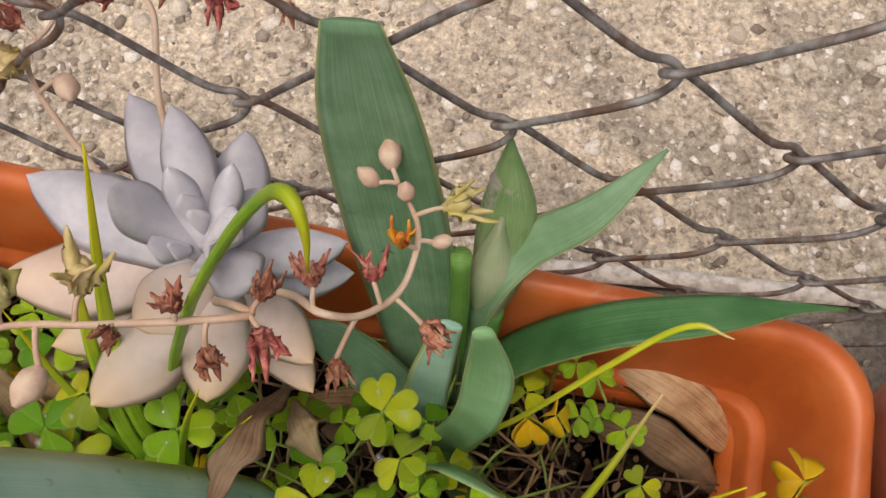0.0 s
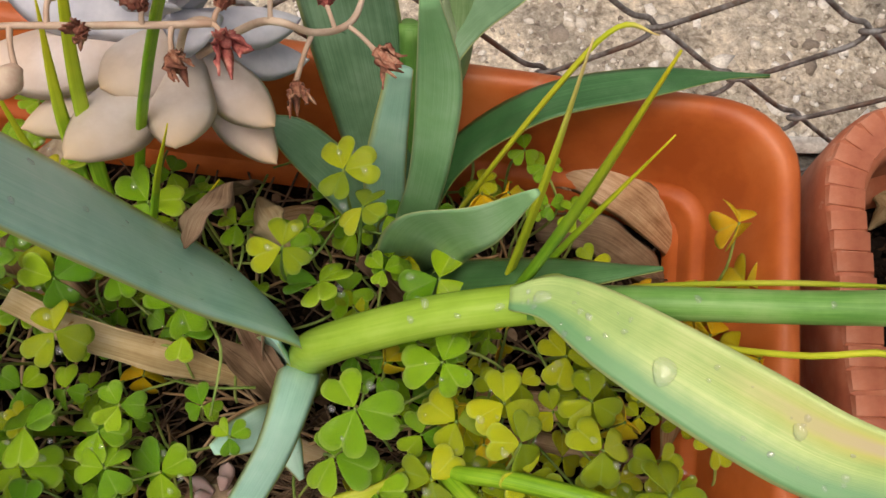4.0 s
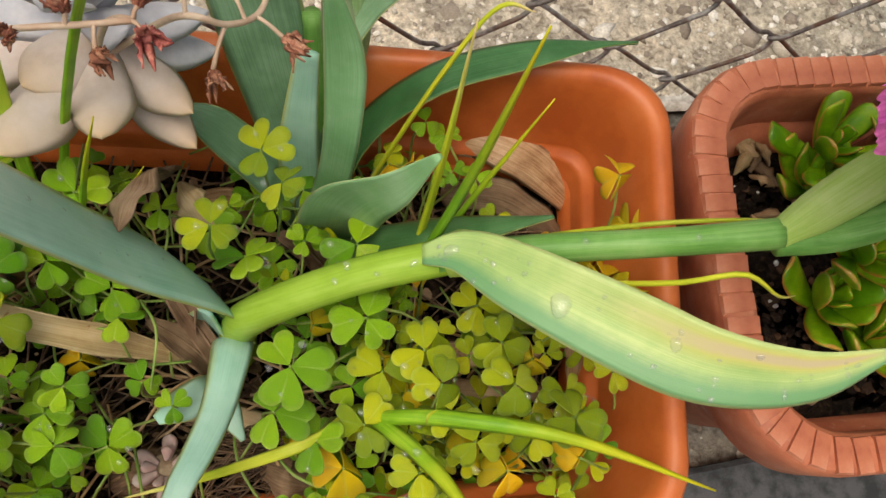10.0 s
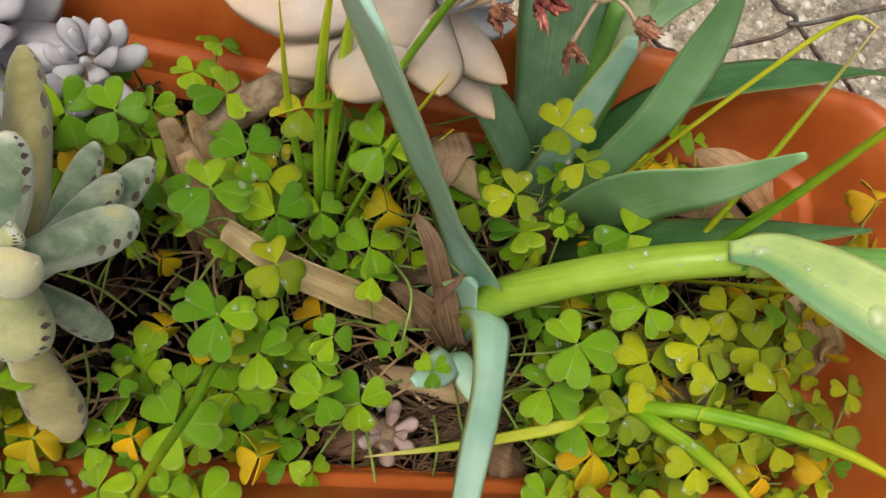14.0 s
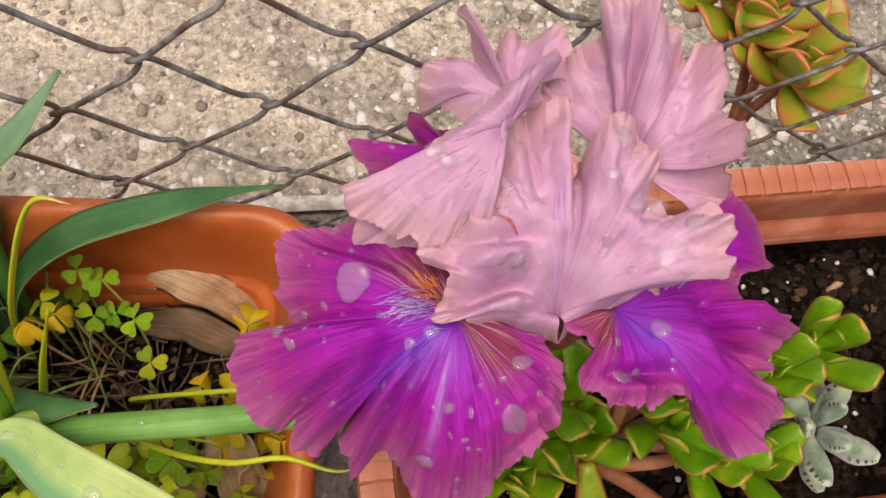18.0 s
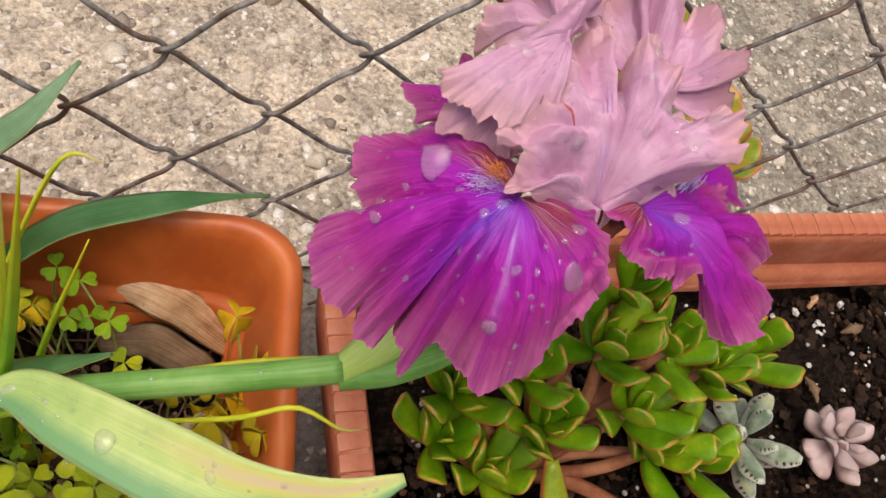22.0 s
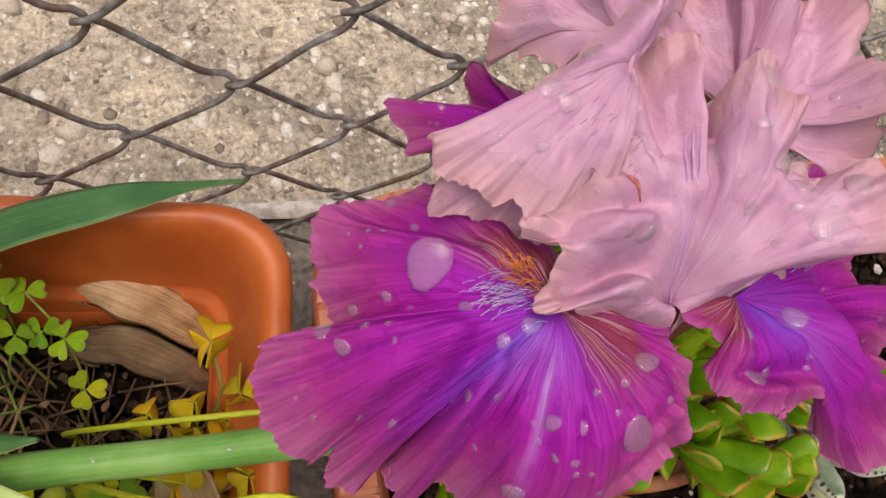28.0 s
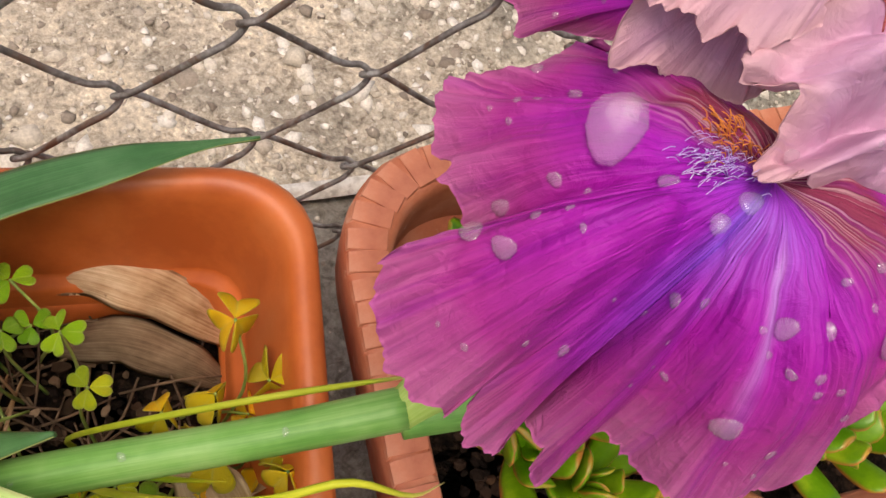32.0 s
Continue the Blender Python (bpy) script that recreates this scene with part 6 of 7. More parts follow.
for k, (dx, dy) in enumerate(((0, 0), (0.006, 0.004), (-0.005, 0.003), (0.003, -0.005))):
    part("dry_layer", strap([(-0.122 + dx, 0.012 + dy, 0.106), (-0.128 + dx, 0.024 + dy, 0.135), (-0.137 + dx * 1.4, 0.039 + dy * 1.3, 0.164 - 0.004 * k)], [0.017, 0.015, 0.006], (0.8, 0.5, 0.2), 0.0014, cup=0.5, wave=0.2, seed=k, n=20), M_DEAD, stump)
q = np.random.default_rng(51)
fib = []
for k in range(330):
    p = LEFT.place((np.array([[q.uniform(-0.19, 0.095), q.uniform(-0.085, 0.05)]])))[0]
    a, l = q.uniform(0, 6.28), q.uniform(0.008, 0.03)
    z = 0.1085 + q.uniform(0, 0.006)
    e = np.array([math.cos(a), math.sin(a), 0]) * l
    fib.append(tube([(p[0] - e[0], p[1] - e[1], z), (p[0] + q.normal(0, 0.003), p[1] + q.normal(0, 0.003), z + q.uniform(0, 0.006)), (p[0] + e[0], p[1] + e[1], z)], [0.0004, 0.0005, 0.0003], 5, 8))
for k in range(170):
    p = np.array([-0.035, -0.058]) + q.normal(0, 1, 2) * (0.022, 0.01)
    a, l = q.uniform(-0.6, 0.9), q.uniform(0.006, 0.02)
    z = 0.112 + q.uniform(0, 0.008)
    e = np.array([math.cos(a), math.sin(a)]) * l
    fib.append(tube([(p[0] - e[0], p[1] - e[1], z), (p[0] + q.normal(0, 0.002), p[1] + q.normal(0, 0.002), z + q.uniform(0, 0.004)), (p[0] + e[0], p[1] + e[1], z)], [0.0003, 0.0004, 0.0002], 5, 8))
solo("dry_roots", joined(fib), M_FIBRE, "tangle of thin dry roots on the soil", "roots", kind="stuff")

# ---- clover ----
def leaflet_shape(fold, droop, notch, na=27, ns=6):
    """A heart-shaped leaflet along +x, of length 1, folded on its midrib."""
    phi = np.radians(np.linspace(-54, 54, na))
    lobe = np.interp(np.abs(np.degrees(phi)), (0, 6, 14, 23, 32, 41, 48, 54), (1.02 - notch, 0.93, 1.0, 1.01, 0.97, 0.84, 0.52, 0.2))
    reach = lobe
    s = np.linspace(0.03, 1, ns)[:, None]
    x, y = s * (reach * np.cos(phi))[None], s * (reach * np.sin(phi))[None]
    z = fold * np.abs(y) - droop * x**2 - 0.3 * np.abs(y) ** 2 + 0.02 * np.sin(9 * phi)[None] * s**2
    top = np.stack([x, y, z], -1).reshape(-1, 3)
    k = len(top)
    verts = np.concatenate([top, top - (0, 0, 0.035)])
    i, j = np.meshgrid(np.arange(ns - 1), np.arange(na - 1), indexing="ij")
    f = np.stack([i * na + j, (i + 1) * na + j, (i + 1) * na + j + 1, i * na + j + 1], -1).reshape(-1, 4)
    faces = f.tolist() + (f[:, ::-1] + k).tolist()
    rim = [i * na for i in range(ns)] + [(ns - 1) * na + j for j in range(1, na)] + [i * na + na - 1 for i in range(ns - 2, -1, -1)]
    faces += [[b, a, a + k, b + k] for a, b in zip(rim[:-1], rim[1:])]
    uv = np.stack([np.broadcast_to(np.linspace(0, 1, na)[None], (ns, na)), np.broadcast_to(s, (ns, na))], -1).reshape(-1, 2)
    return verts, faces, np.concatenate([uv, uv])


LEAFLETS = {}
for key, mat in (("green", M_CLOVER), ("yellow", M_CLOVERYEL), ("gold", M_CLOVERGOLD)):
    LEAFLETS[key] = [data_of("leaflet", *leaflet_shape(f, d, h)[:2], mat, leaflet_shape(f, d, h)[2]) for f, d, h in ((0.08, 0.1, 0.19), (0.22, 0.16, 0.26), (0.02, 0.24, 0.16), (0.4, 0.12, 0.22))]
    LEAFLETS[key + "_folded"] = [data_of("leaflet", *leaflet_shape(f, d, h)[:2], mat, leaflet_shape(f, d, h)[2]) for f, d, h in ((0.3, 0.35, 0.26), (0.5, 0.4, 0.3), (0.2, 0.5, 0.24))]
CLOVER_LABELS = {"green": "green three-leaved clover with heart-shaped leaflets", "yellow": "yellow-green three-leaved clover, turning", "gold": "golden withering clover with drooping leaflets"}
cr = np.random.default_rng(77)


def clover(x, y, z, kind="green", size=0.0125, foot=None, tilt=None, turn=None, wilted=False, ground=0.107):
    if foot is None:
        foot = (x + cr.normal(0, 0.009), y + cr.normal(0, 0.009))
    root = thing("clover", (foot[0], foot[1], ground), CLOVER_LABELS[kind], "clover", "clover in the planter")
    mid = ((x * 0.55 + foot[0] * 0.45) + cr.normal(0, 0.004), (y * 0.55 + foot[1] * 0.45) + cr.normal(0, 0.004), ground + (z - ground) * 0.62)
    part("leafstalk", tube([(foot[0], foot[1], ground - 0.002), mid, (x, y, z)], [0.0006, 0.0005, 0.00045], 6, 12), M_PETIOLE, root)
    turn = cr.uniform(0, 360) if turn is None else turn
    lean = cr.normal(0, 13, 2) if tilt is None else tilt
    base = pose(x - foot[0], y - foot[1], z - ground, lean[0] + 6, lean[1], turn)
    for k in range(3):
        mesh = LEAFLETS[kind + ("_folded" if wilted else "")]
        ob = new("leaflet", mesh[int(cr.integers(len(mesh)))])
        ob.parent = root
        down = cr.uniform(24, 62) if wilted else cr.normal(4, 9)
        s = size * cr.uniform(0.88, 1.12)
        ob.matrix_basis = base @ pose(0, 0, 0, 0, 0, 120 * k + cr.normal(0, 6)) @ pose(0.0004, 0, 0, cr.normal(0, 8), down, 0) @ Matrix.Diagonal((s, s, s, 1))
    return root


# the clovers that stand highest, each in its own place
GREEN = [(-0.117, -0.032, 0.194), (-0.107, -0.039, 0.175), (-0.072, -0.001, 0.152), (-0.124, -0.08, 0.157), (-0.153, -0.074, 0.156), (-0.13, -0.058, 0.173), (-0.115, -0.048, 0.158), (-0.151, -0.056, 0.152),
         (-0.077, -0.052, 0.151), (-0.12, 0.006, 0.189), (-0.11, 0.02, 0.182), (-0.092, -0.04, 0.162), (-0.144, -0.035, 0.148), (-0.174, -0.047, 0.186), (-0.102, 0.003, 0.175), (-0.146, 0.028, 0.192), (-0.118, 0.048, 0.165),
         (-0.016, -0.042, 0.188), (-0.023, -0.053, 0.176), (-0.012, -0.063, 0.17), (-0.026, -0.003, 0.174), (0.009, -0.005, 0.177), (0.008, -0.031, 0.186), (-0.071, 0.019, 0.19), (-0.16, 0.029, 0.188)]
TURNING = [(-0.102, -0.012, 0.172), (0.003, -0.061, 0.173), (0.011, -0.046, 0.175), (0.024, -0.043, 0.183), (0.016, -0.078, 0.186), (0.029, -0.062, 0.18), (-0.016, 0.023, 0.195), (-0.011, 0.011, 0.197), (-0.033, 0.001, 0.197),
           (0.027, -0.054, 0.186), (0.035, -0.072, 0.178), (0.05, -0.057, 0.179), (0.067, -0.07, 0.177), (0.05, -0.043, 0.173), (0.016, -0.065, 0.174), (0.046, -0.028, 0.164), (0.056, -0.073, 0.163), (-0.187, -0.064, 0.16),
           (0.017, -0.092, 0.163), (-0.094, 0.028, 0.196), (-0.105, 0.014, 0.176), (-0.005, -0.088, 0.17)]
GOLD = [(-0.167, -0.06, 0.172), (-0.107, -0.068, 0.172), (-0.068, 0.004, 0.175), (0.012, -0.041, 0.168), (0.033, -0.076, 0.17), (-0.137, -0.026, 0.15), (0.06, -0.049, 0.168), (0.019, -0.052, 0.165), (0.044, -0.082, 0.172),
        (0.025, 0.024, 0.168), (-0.005, -0.072, 0.16), (-0.156, 0.02, 0.175), (0.068, -0.082, 0.168), (0.03, -0.098, 0.168), (-0.088, -0.02, 0.135)]
for p in GREEN:
    clover(*p, "green", cr.uniform(0.0092, 0.0115))
for p in TURNING:
    clover(*p, "yellow", cr.uniform(0.008, 0.01))
for p in GOLD:
    clover(*p, "gold", cr.uniform(0.009, 0.0115), wilted=True)
# golden drooping leaves by the right wall
for x, y, z in ((0.1, 0.006, 0.178), (0.106, -0.008, 0.16), (0.096, -0.022, 0.15), (0.086, -0.014, 0.14), (0.104, -0.033, 0.165), (0.112, -0.016, 0.147), (0.082, -0.03, 0.15), (0.1, -0.045, 0.15), (0.092, -0.006, 0.152), (0.1, -0.012, 0.14), (0.088, -0.022, 0.158), (0.108, -0.024, 0.155), (0.094, -0.034, 0.142)):
    clover(x, y, z, "gold", 0.0102, foot=(x - 0.012, y - 0.018 if y > 0 else y + 0.004), wilted=True)
# small clovers and golden ones in the bare corner
for x, y, z, kind, size in ((0.0413, 0.0417, 0.16, "green", 0.0058), (0.0483, 0.0379, 0.155, "green", 0.0066), (0.0431, 0.0263, 0.15, "green", 0.0058), (0.057, 0.0223, 0.15, "green", 0.0062), (0.05, 0.027, 0.146, "green", 0.0056), (0.061, 0.0052, 0.15, "yellow", 0.0058), (0.0338, 0.0252, 0.165, "gold", 0.0078), (0.0775, -0.0066, 0.15, "gold", 0.0082)):
    clover(x, y, z, kind, size, foot=(x - 0.004, y - 0.011), wilted=kind == "gold")
# lower clovers that fill the bed
cover = np.random.default_rng(91)
made = 0
while made < 310:
    x, y = cover.uniform(-0.215, 0.09), cover.uniform(-0.115, 0.075)
    u = x + 0.21 * y
    if abs(x + 0.037) < 0.016 and -0.075 < y < 0.0 or x > 0.035 and y > -0.02 or math.hypot(x + 0.165, y + 0.02) < 0.028:
        continue
    if x > -0.12 and x < 0.02 and y > 0.045 or -0.1 < x < -0.045 and -0.03 < y < 0.0 and cover.uniform() < 0.7:
        continue
    if -0.09 < x < -0.027 and -0.085 < y < -0.047 + 0.17 * (x + 0.06):
        continue
    if y < -0.092 - 0.09 * x or y > 0.058 - 0.21 * x:
        continue
    if y > -0.005 and x > -0.125 and cover.uniform() < 0.5:
        continue
    share = 0.12 + 0.75 * min(max((x + 0.02) / 0.07, 0), 1)
    kind = "yellow" if cover.uniform() < share else "green"
    if cover.uniform() < (0.16 if x > 0 else 0.06):
        kind = "gold"
    clover(x, y, cover.uniform(0.122, 0.168), kind, cover.uniform(0.0056, 0.0088) * (0.9 if kind == "yellow" else 1.0), wilted=kind == "gold")
    made += 1
# leafstalks and straw lying between the clovers
run = np.random.default_rng(23)
for name, mat, count, low, high, thin, label, kind_name in (("clover_runners", M_PETIOLE, 120, 0.118, 0.152, 0.0005, "thin pale green stalks tangled under the clover", "stalks"), ("dry_straw", M_DEAD, 150, 0.11, 0.126, 0.00055, "brown dry straw on the soil under the clover", "straw")):
    pieces = []
    for p in inside(LEFT, count * 3, 0.03, 61 + count):
        if p[0] < -0.22 or p[0] > 0.035 and p[1] > -0.02 or p[1] > 0.05 or len(pieces) >= count:
            continue
        a, l, z = run.uniform(0, 6.28), run.uniform(0.008, 0.026), run.uniform(low, high)
        e = np.array([math.cos(a), math.sin(a)]) * l
        k = run.normal(0, 0.004, 2)
        pieces.append(tube([(p[0] - e[0], p[1] - e[1], z - run.uniform(0, 0.008)), (p[0] + k[0], p[1] + k[1], z + run.uniform(0, 0.004)), (p[0] + e[0], p[1] + e[1], z - run.uniform(0, 0.01))], [thin, thin * 1.1, thin * 0.8], 5, 10))
    solo(name, joined(pieces), mat, label, kind_name, kind="stuff")
# chips of bark and leaf among the clover
chip = np.random.default_rng(5)
p = inside(LEFT, 900, 0.034, 55)
sz = np.clip(chip.lognormal(-6.5, 0.5, 900), 0.0006, 0.004)
solo("bark_chips", scatter(np.concatenate([p, np.full((900, 1), 0.1095) + chip.uniform(0, 0.004, (900, 1))], 1), sz, (0.15, 0.4), 0.3, 56), M_CHIP, "tan and brown bark chips on the soil", "bark chips", kind="stuff", smooth=False)
# drops on the clover
dq = np.random.default_rng(19)
shapes = []
for x, y, z in GREEN + TURNING:
    for _ in range(3):
        a, d = dq.uniform(0, 6.28), dq.uniform(0.003, 0.009)
        shapes.append(drop_shape((x + d * math.cos(a), y + d * math.sin(a), z + 0.0008), (0, 0, 1), dq.uniform(0.0004, 0.0013), 0.6))
solo("dew_drops", joined(shapes), M_WATER, "clear dew drops on the clover", "water drops", kind="stuff")


# ---- succulent rosettes ----
def fleshy(base, out, length, width, thick, rise, mat_uv=None, curl=0.25, n=16, m=9, tip=0.1, waist=0.45, shoulder=0.62, cup=0.22):
    """A plump leaf from base, along the level direction out, lifted by rise degrees."""
    out = unit(np.array([*out, 0.0]))
    a = math.radians(rise)
    d = out * math.cos(a) + np.array([0, 0, math.sin(a)])
    up = -out * math.sin(a) + np.array([0, 0, math.cos(a)])
    pts = [np.asarray(base) + d * length * f + up * length * curl * (f * f - 0.25 * f) for f in (0, 0.33, 0.66, 0.9, 1.0)]
    side = np.cross(up, out)
    return strap(pts, [width * waist, width * 0.8, width, width * shoulder, width * tip], side, [thick * 0.8, thick, thick, thick * 0.7, thick * 0.3], cup=cup, n=n, m=m)


def rosette(name, mid, label, mat, old, rings, lean=(0, 0), group="", category="succulent", stem=None, tip=0.08, spin=20.0, **leaf_shape):
    root = thing(name, (mid[0], mid[1], stem[0][2] if stem else mid[2] - 0.03), label, category, group)
    if stem:
        part("stem", tube(stem, [stem_r for stem_r in (0.0065, 0.006, 0.0055)], 12, 24, 0.05), M_TRUNK, root)
    q = np.random.default_rng(int(abs(mid[0]) * 1e5))
    for count, length, width, thick, rise, drop, curl, aged in rings:
        for k in range(count):
            a = math.radians(spin + 360 * k / count + q.normal(0, 4))
            rr = rise + lean[0] * math.cos(a) + lean[1] * math.sin(a) + q.normal(0, 3)
            base = (mid[0] + 0.003 * math.cos(a), mid[1] + 0.003 * math.sin(a), mid[2] - drop)
            sc = q.uniform(0.92, 1.08)
            faded = aged == 1 or aged == 2 and -0.6 * math.cos(a) - 0.8 * math.sin(a) > 0.1
            part("leaf", fleshy(base, (math.cos(a), math.sin(a)), length * sc, width * sc, thick, rr, curl=curl, tip=tip, **leaf_shape), old if faded else mat, root)
        spin += 23 + 360 / count / 2
    return root


def plump(root, base, end, width, thick, mat, label="", lift=5.0, **shape):
    """A fleshy leaf of a rosette from its foot to its tip."""
    v = np.asarray(end, float) - base
    part("leaf", fleshy(np.asarray(base) + v * (0.003, 0.003, 0), v[:2], float(np.linalg.norm(v)) * 1.03, width, thick, math.degrees(math.atan2(v[2], math.hypot(v[0], v[1]))) - lift, **shape), mat, root, label)


echeveria = rosette("echeveria", (-0.058, 0.0595, 0.2225), "large lilac-grey echeveria rosette with peach old leaves", M_ECHEV, M_ECHEVOLD,
                    [(4, 0.0125, 0.0075, 0.0024, 58, -0.003, 0.08, False), (3, 0.0085, 0.0055, 0.002, 70, -0.004, 0.06, False)], stem=[(-0.15, 0.036, 0.11), (-0.127, 0.042, 0.147), (-0.097, 0.051, 0.168), (-0.075, 0.057, 0.188), (-0.06, 0.06, 0.212)], spin=20, tip=0.01, shoulder=0.42, cup=0.4)
# its leaves from the heart outwards: tip, width, how low it springs, whether old
for tx, ty, tz, w, low, old in ((-0.0488, 0.0751, 0.237, 0.0085, 1, 0), (-0.0625, 0.073, 0.2405, 0.0085, 1, 0), (-0.0475, 0.064, 0.236, 0.0095, 1, 0), (-0.074, 0.067, 0.243, 0.0135, 3, 0), (-0.0686, 0.0955, 0.2245, 0.014, 4, 0), (-0.0445, 0.073, 0.226, 0.0115, 4, 0), (-0.046, 0.0505, 0.223, 0.0155, 4, 0),
                                (-0.0275, 0.0672, 0.2015, 0.0145, 6, 0), (-0.053, 0.0945, 0.211, 0.0175, 7, 0), (-0.085, 0.1055, 0.2095, 0.0195, 8, 0), (-0.1067, 0.0812, 0.213, 0.0225, 8, 0), (-0.0275, 0.0628, 0.187, 0.0155, 11, 0), (-0.0762, 0.0429, 0.2125, 0.0215, 8, 2),
                                (-0.1138, 0.0566, 0.2055, 0.0235, 12, 1), (-0.084, 0.024, 0.212, 0.0225, 14, 1), (-0.057, 0.0248, 0.213, 0.0185, 13, 1), (-0.035, 0.036, 0.2, 0.0155, 13, 2), (-0.0366, 0.0305, 0.188, 0.0155, 17, 2), (-0.102, 0.041, 0.196, 0.0205, 16, 1)):
    plump(echeveria, np.array([-0.058, 0.0595, 0.224 - 0.001 * low]), (tx, ty, tz), w, 0.0033, M_ECHEVOLD if old else M_ECHEV, curl=0.16, tip=0.008, shoulder=0.5, waist=0.5, cup=0.4, n=20, m=11)
rosette("echeveria", (-0.202, 0.07, 0.18), "lilac-grey echeveria rosette behind the panda plant", M_ECHEV, M_ECHEVOLD,
        [(7, 0.036, 0.023, 0.003, -4, 0.012, 0.1, False), (6, 0.029, 0.018, 0.003, 24, 0.007, 0.14, False), (4, 0.019, 0.012, 0.0026, 50, 0.003, 0.14, False)],
        stem=[(-0.2, 0.066, 0.106), (-0.201, 0.068, 0.14), (-0.202, 0.07, 0.172)], spin=30, tip=0.01, shoulder=0.36, cup=0.5)
rosette("small_rosette", (-0.158, 0.051, 0.18), "small tight pale lilac succulent rosette", M_ECHEV, M_ECHEVOLD,
        [(7, 0.0145, 0.0085, 0.004, 0, 0.006, 0.2, False), (6, 0.011, 0.007, 0.0036, 35, 0.002, 0.2, False), (4, 0.0065, 0.004, 0.003, 65, -0.002, 0.1, False)], stem=[(-0.159, 0.052, 0.106), (-0.159, 0.052, 0.14), (-0.158, 0.051, 0.176)], spin=10)
rosette("small_rosette", (-0.0655, -0.06, 0.125), "tiny pinkish grey succulent rosette on the soil", M_GHOST, M_GHOST,
        [(6, 0.009, 0.0055, 0.0025, 20, 0.002, 0.2, False), (4, 0.006, 0.004, 0.002, 50, 0.0, 0.2, False)], stem=[(-0.066, -0.06, 0.106), (-0.066, -0.06, 0.115), (-0.0655, -0.06, 0.122)])
# the panda plant: felted leaves with brown teeth
panda = rosette("panda_plant", (-0.163, -0.024, 0.222), "felted grey-green panda plant with brown-dotted leaf edges", M_PANDA, M_PANDAOLD,
                [(3, 0.009, 0.0065, 0.005, 62, -0.002, 0.1, False)], stem=[(-0.205, -0.082, 0.11), (-0.196, -0.082, 0.145), (-0.186, -0.063, 0.165), (-0.18, -0.047, 0.177), (-0.168, -0.025, 0.212)], tip=0.36, spin=35, shoulder=0.82)
# its leaves: tip, width, how low it springs, kind
for tx, ty, tz, w, low, mat, text in ((-0.1715, -0.0305, 0.234, 0.0095, 2, M_PANDA, ""), (-0.1666, -0.0165, 0.237, 0.009, 2, M_PANDA, ""), (-0.1592, -0.0445, 0.21, 0.0185, 8, M_PANDAPALE, "broad yellowish young leaf"), (-0.1385, -0.008, 0.202, 0.0165, 8, M_PANDA, ""), (-0.1586, 0.001, 0.234, 0.0135, 5, M_PANDA, ""),
                                      (-0.1811, 0.0212, 0.226, 0.0145, 9, M_PANDA, ""), (-0.1876, 0.0079, 0.222, 0.015, 8, M_PANDA, ""), (-0.1914, -0.0078, 0.212, 0.0165, 10, M_PANDA, ""), (-0.1951, -0.0211, 0.205, 0.0155, 12, M_PANDA, ""), (-0.1826, -0.034, 0.207, 0.015, 8, M_PANDA, ""),
                                      (-0.1912, -0.0427, 0.195, 0.0155, 16, M_PANDA, ""), (-0.1853, -0.0507, 0.182, 0.0125, 24, M_PANDAOLD, ""), (-0.15, -0.0315, 0.172, 0.0115, 26, M_PANDA, ""), (-0.1394, 0.0153, 0.179, 0.014, 22, M_PANDA, ""), (-0.1716, 0.0443, 0.188, 0.0155, 24, M_PANDAOLD, "olive felted old leaf"),
                                      (-0.1827, 0.0431, 0.21, 0.0125, 16, M_PANDAPALE, "long yellow-green leaf"), (-0.1527, 0.0181, 0.184, 0.012, 24, M_PANDA, ""), (-0.1766, -0.0352, 0.19, 0.011, 20, M_PANDA, ""), (-0.145, 0.006, 0.192, 0.012, 16, M_PANDA, "")):
    plump(panda, np.array([-0.1635, -0.024, 0.224 - 0.001 * low]), (tx, ty, tz), w * 0.84, w * 0.66, mat, text, lift=3.0, curl=0.14, tip=0.28, shoulder=0.78, waist=0.4, cup=0.12, n=18, m=11)
plump(panda, np.array([-0.1615, -0.026, 0.226]), (-0.1528, -0.0322, 0.2385), 0.0112, 0.0108, M_PANDAYOUNG, "plump yellow-tipped young leaf", curl=0.05, tip=0.5, shoulder=0.9, waist=0.6, cup=0.0)
plump(panda, np.array([-0.1655, -0.0355, 0.197]), (-0.1592, -0.0635, 0.165), 0.0155, 0.0055, M_PANDAOLD, "yellowed hanging old leaf", curl=-0.05, tip=0.2, shoulder=0.75, waist=0.55, cup=0.05)
rosette("pale_succulent", (-0.2, -0.088, 0.158), "peach-edged pale succulent rosette at the rim", M_ECHEVOLD, M_ECHEVOLD,
        [(6, 0.025, 0.0135, 0.005, 5, 0.006, 0.2, False), (5, 0.018, 0.01, 0.0045, 38, 0.001, 0.2, False)], stem=[(-0.2, -0.064, 0.106), (-0.2, -0.073, 0.135), (-0.2, -0.085, 0.153)], spin=12)


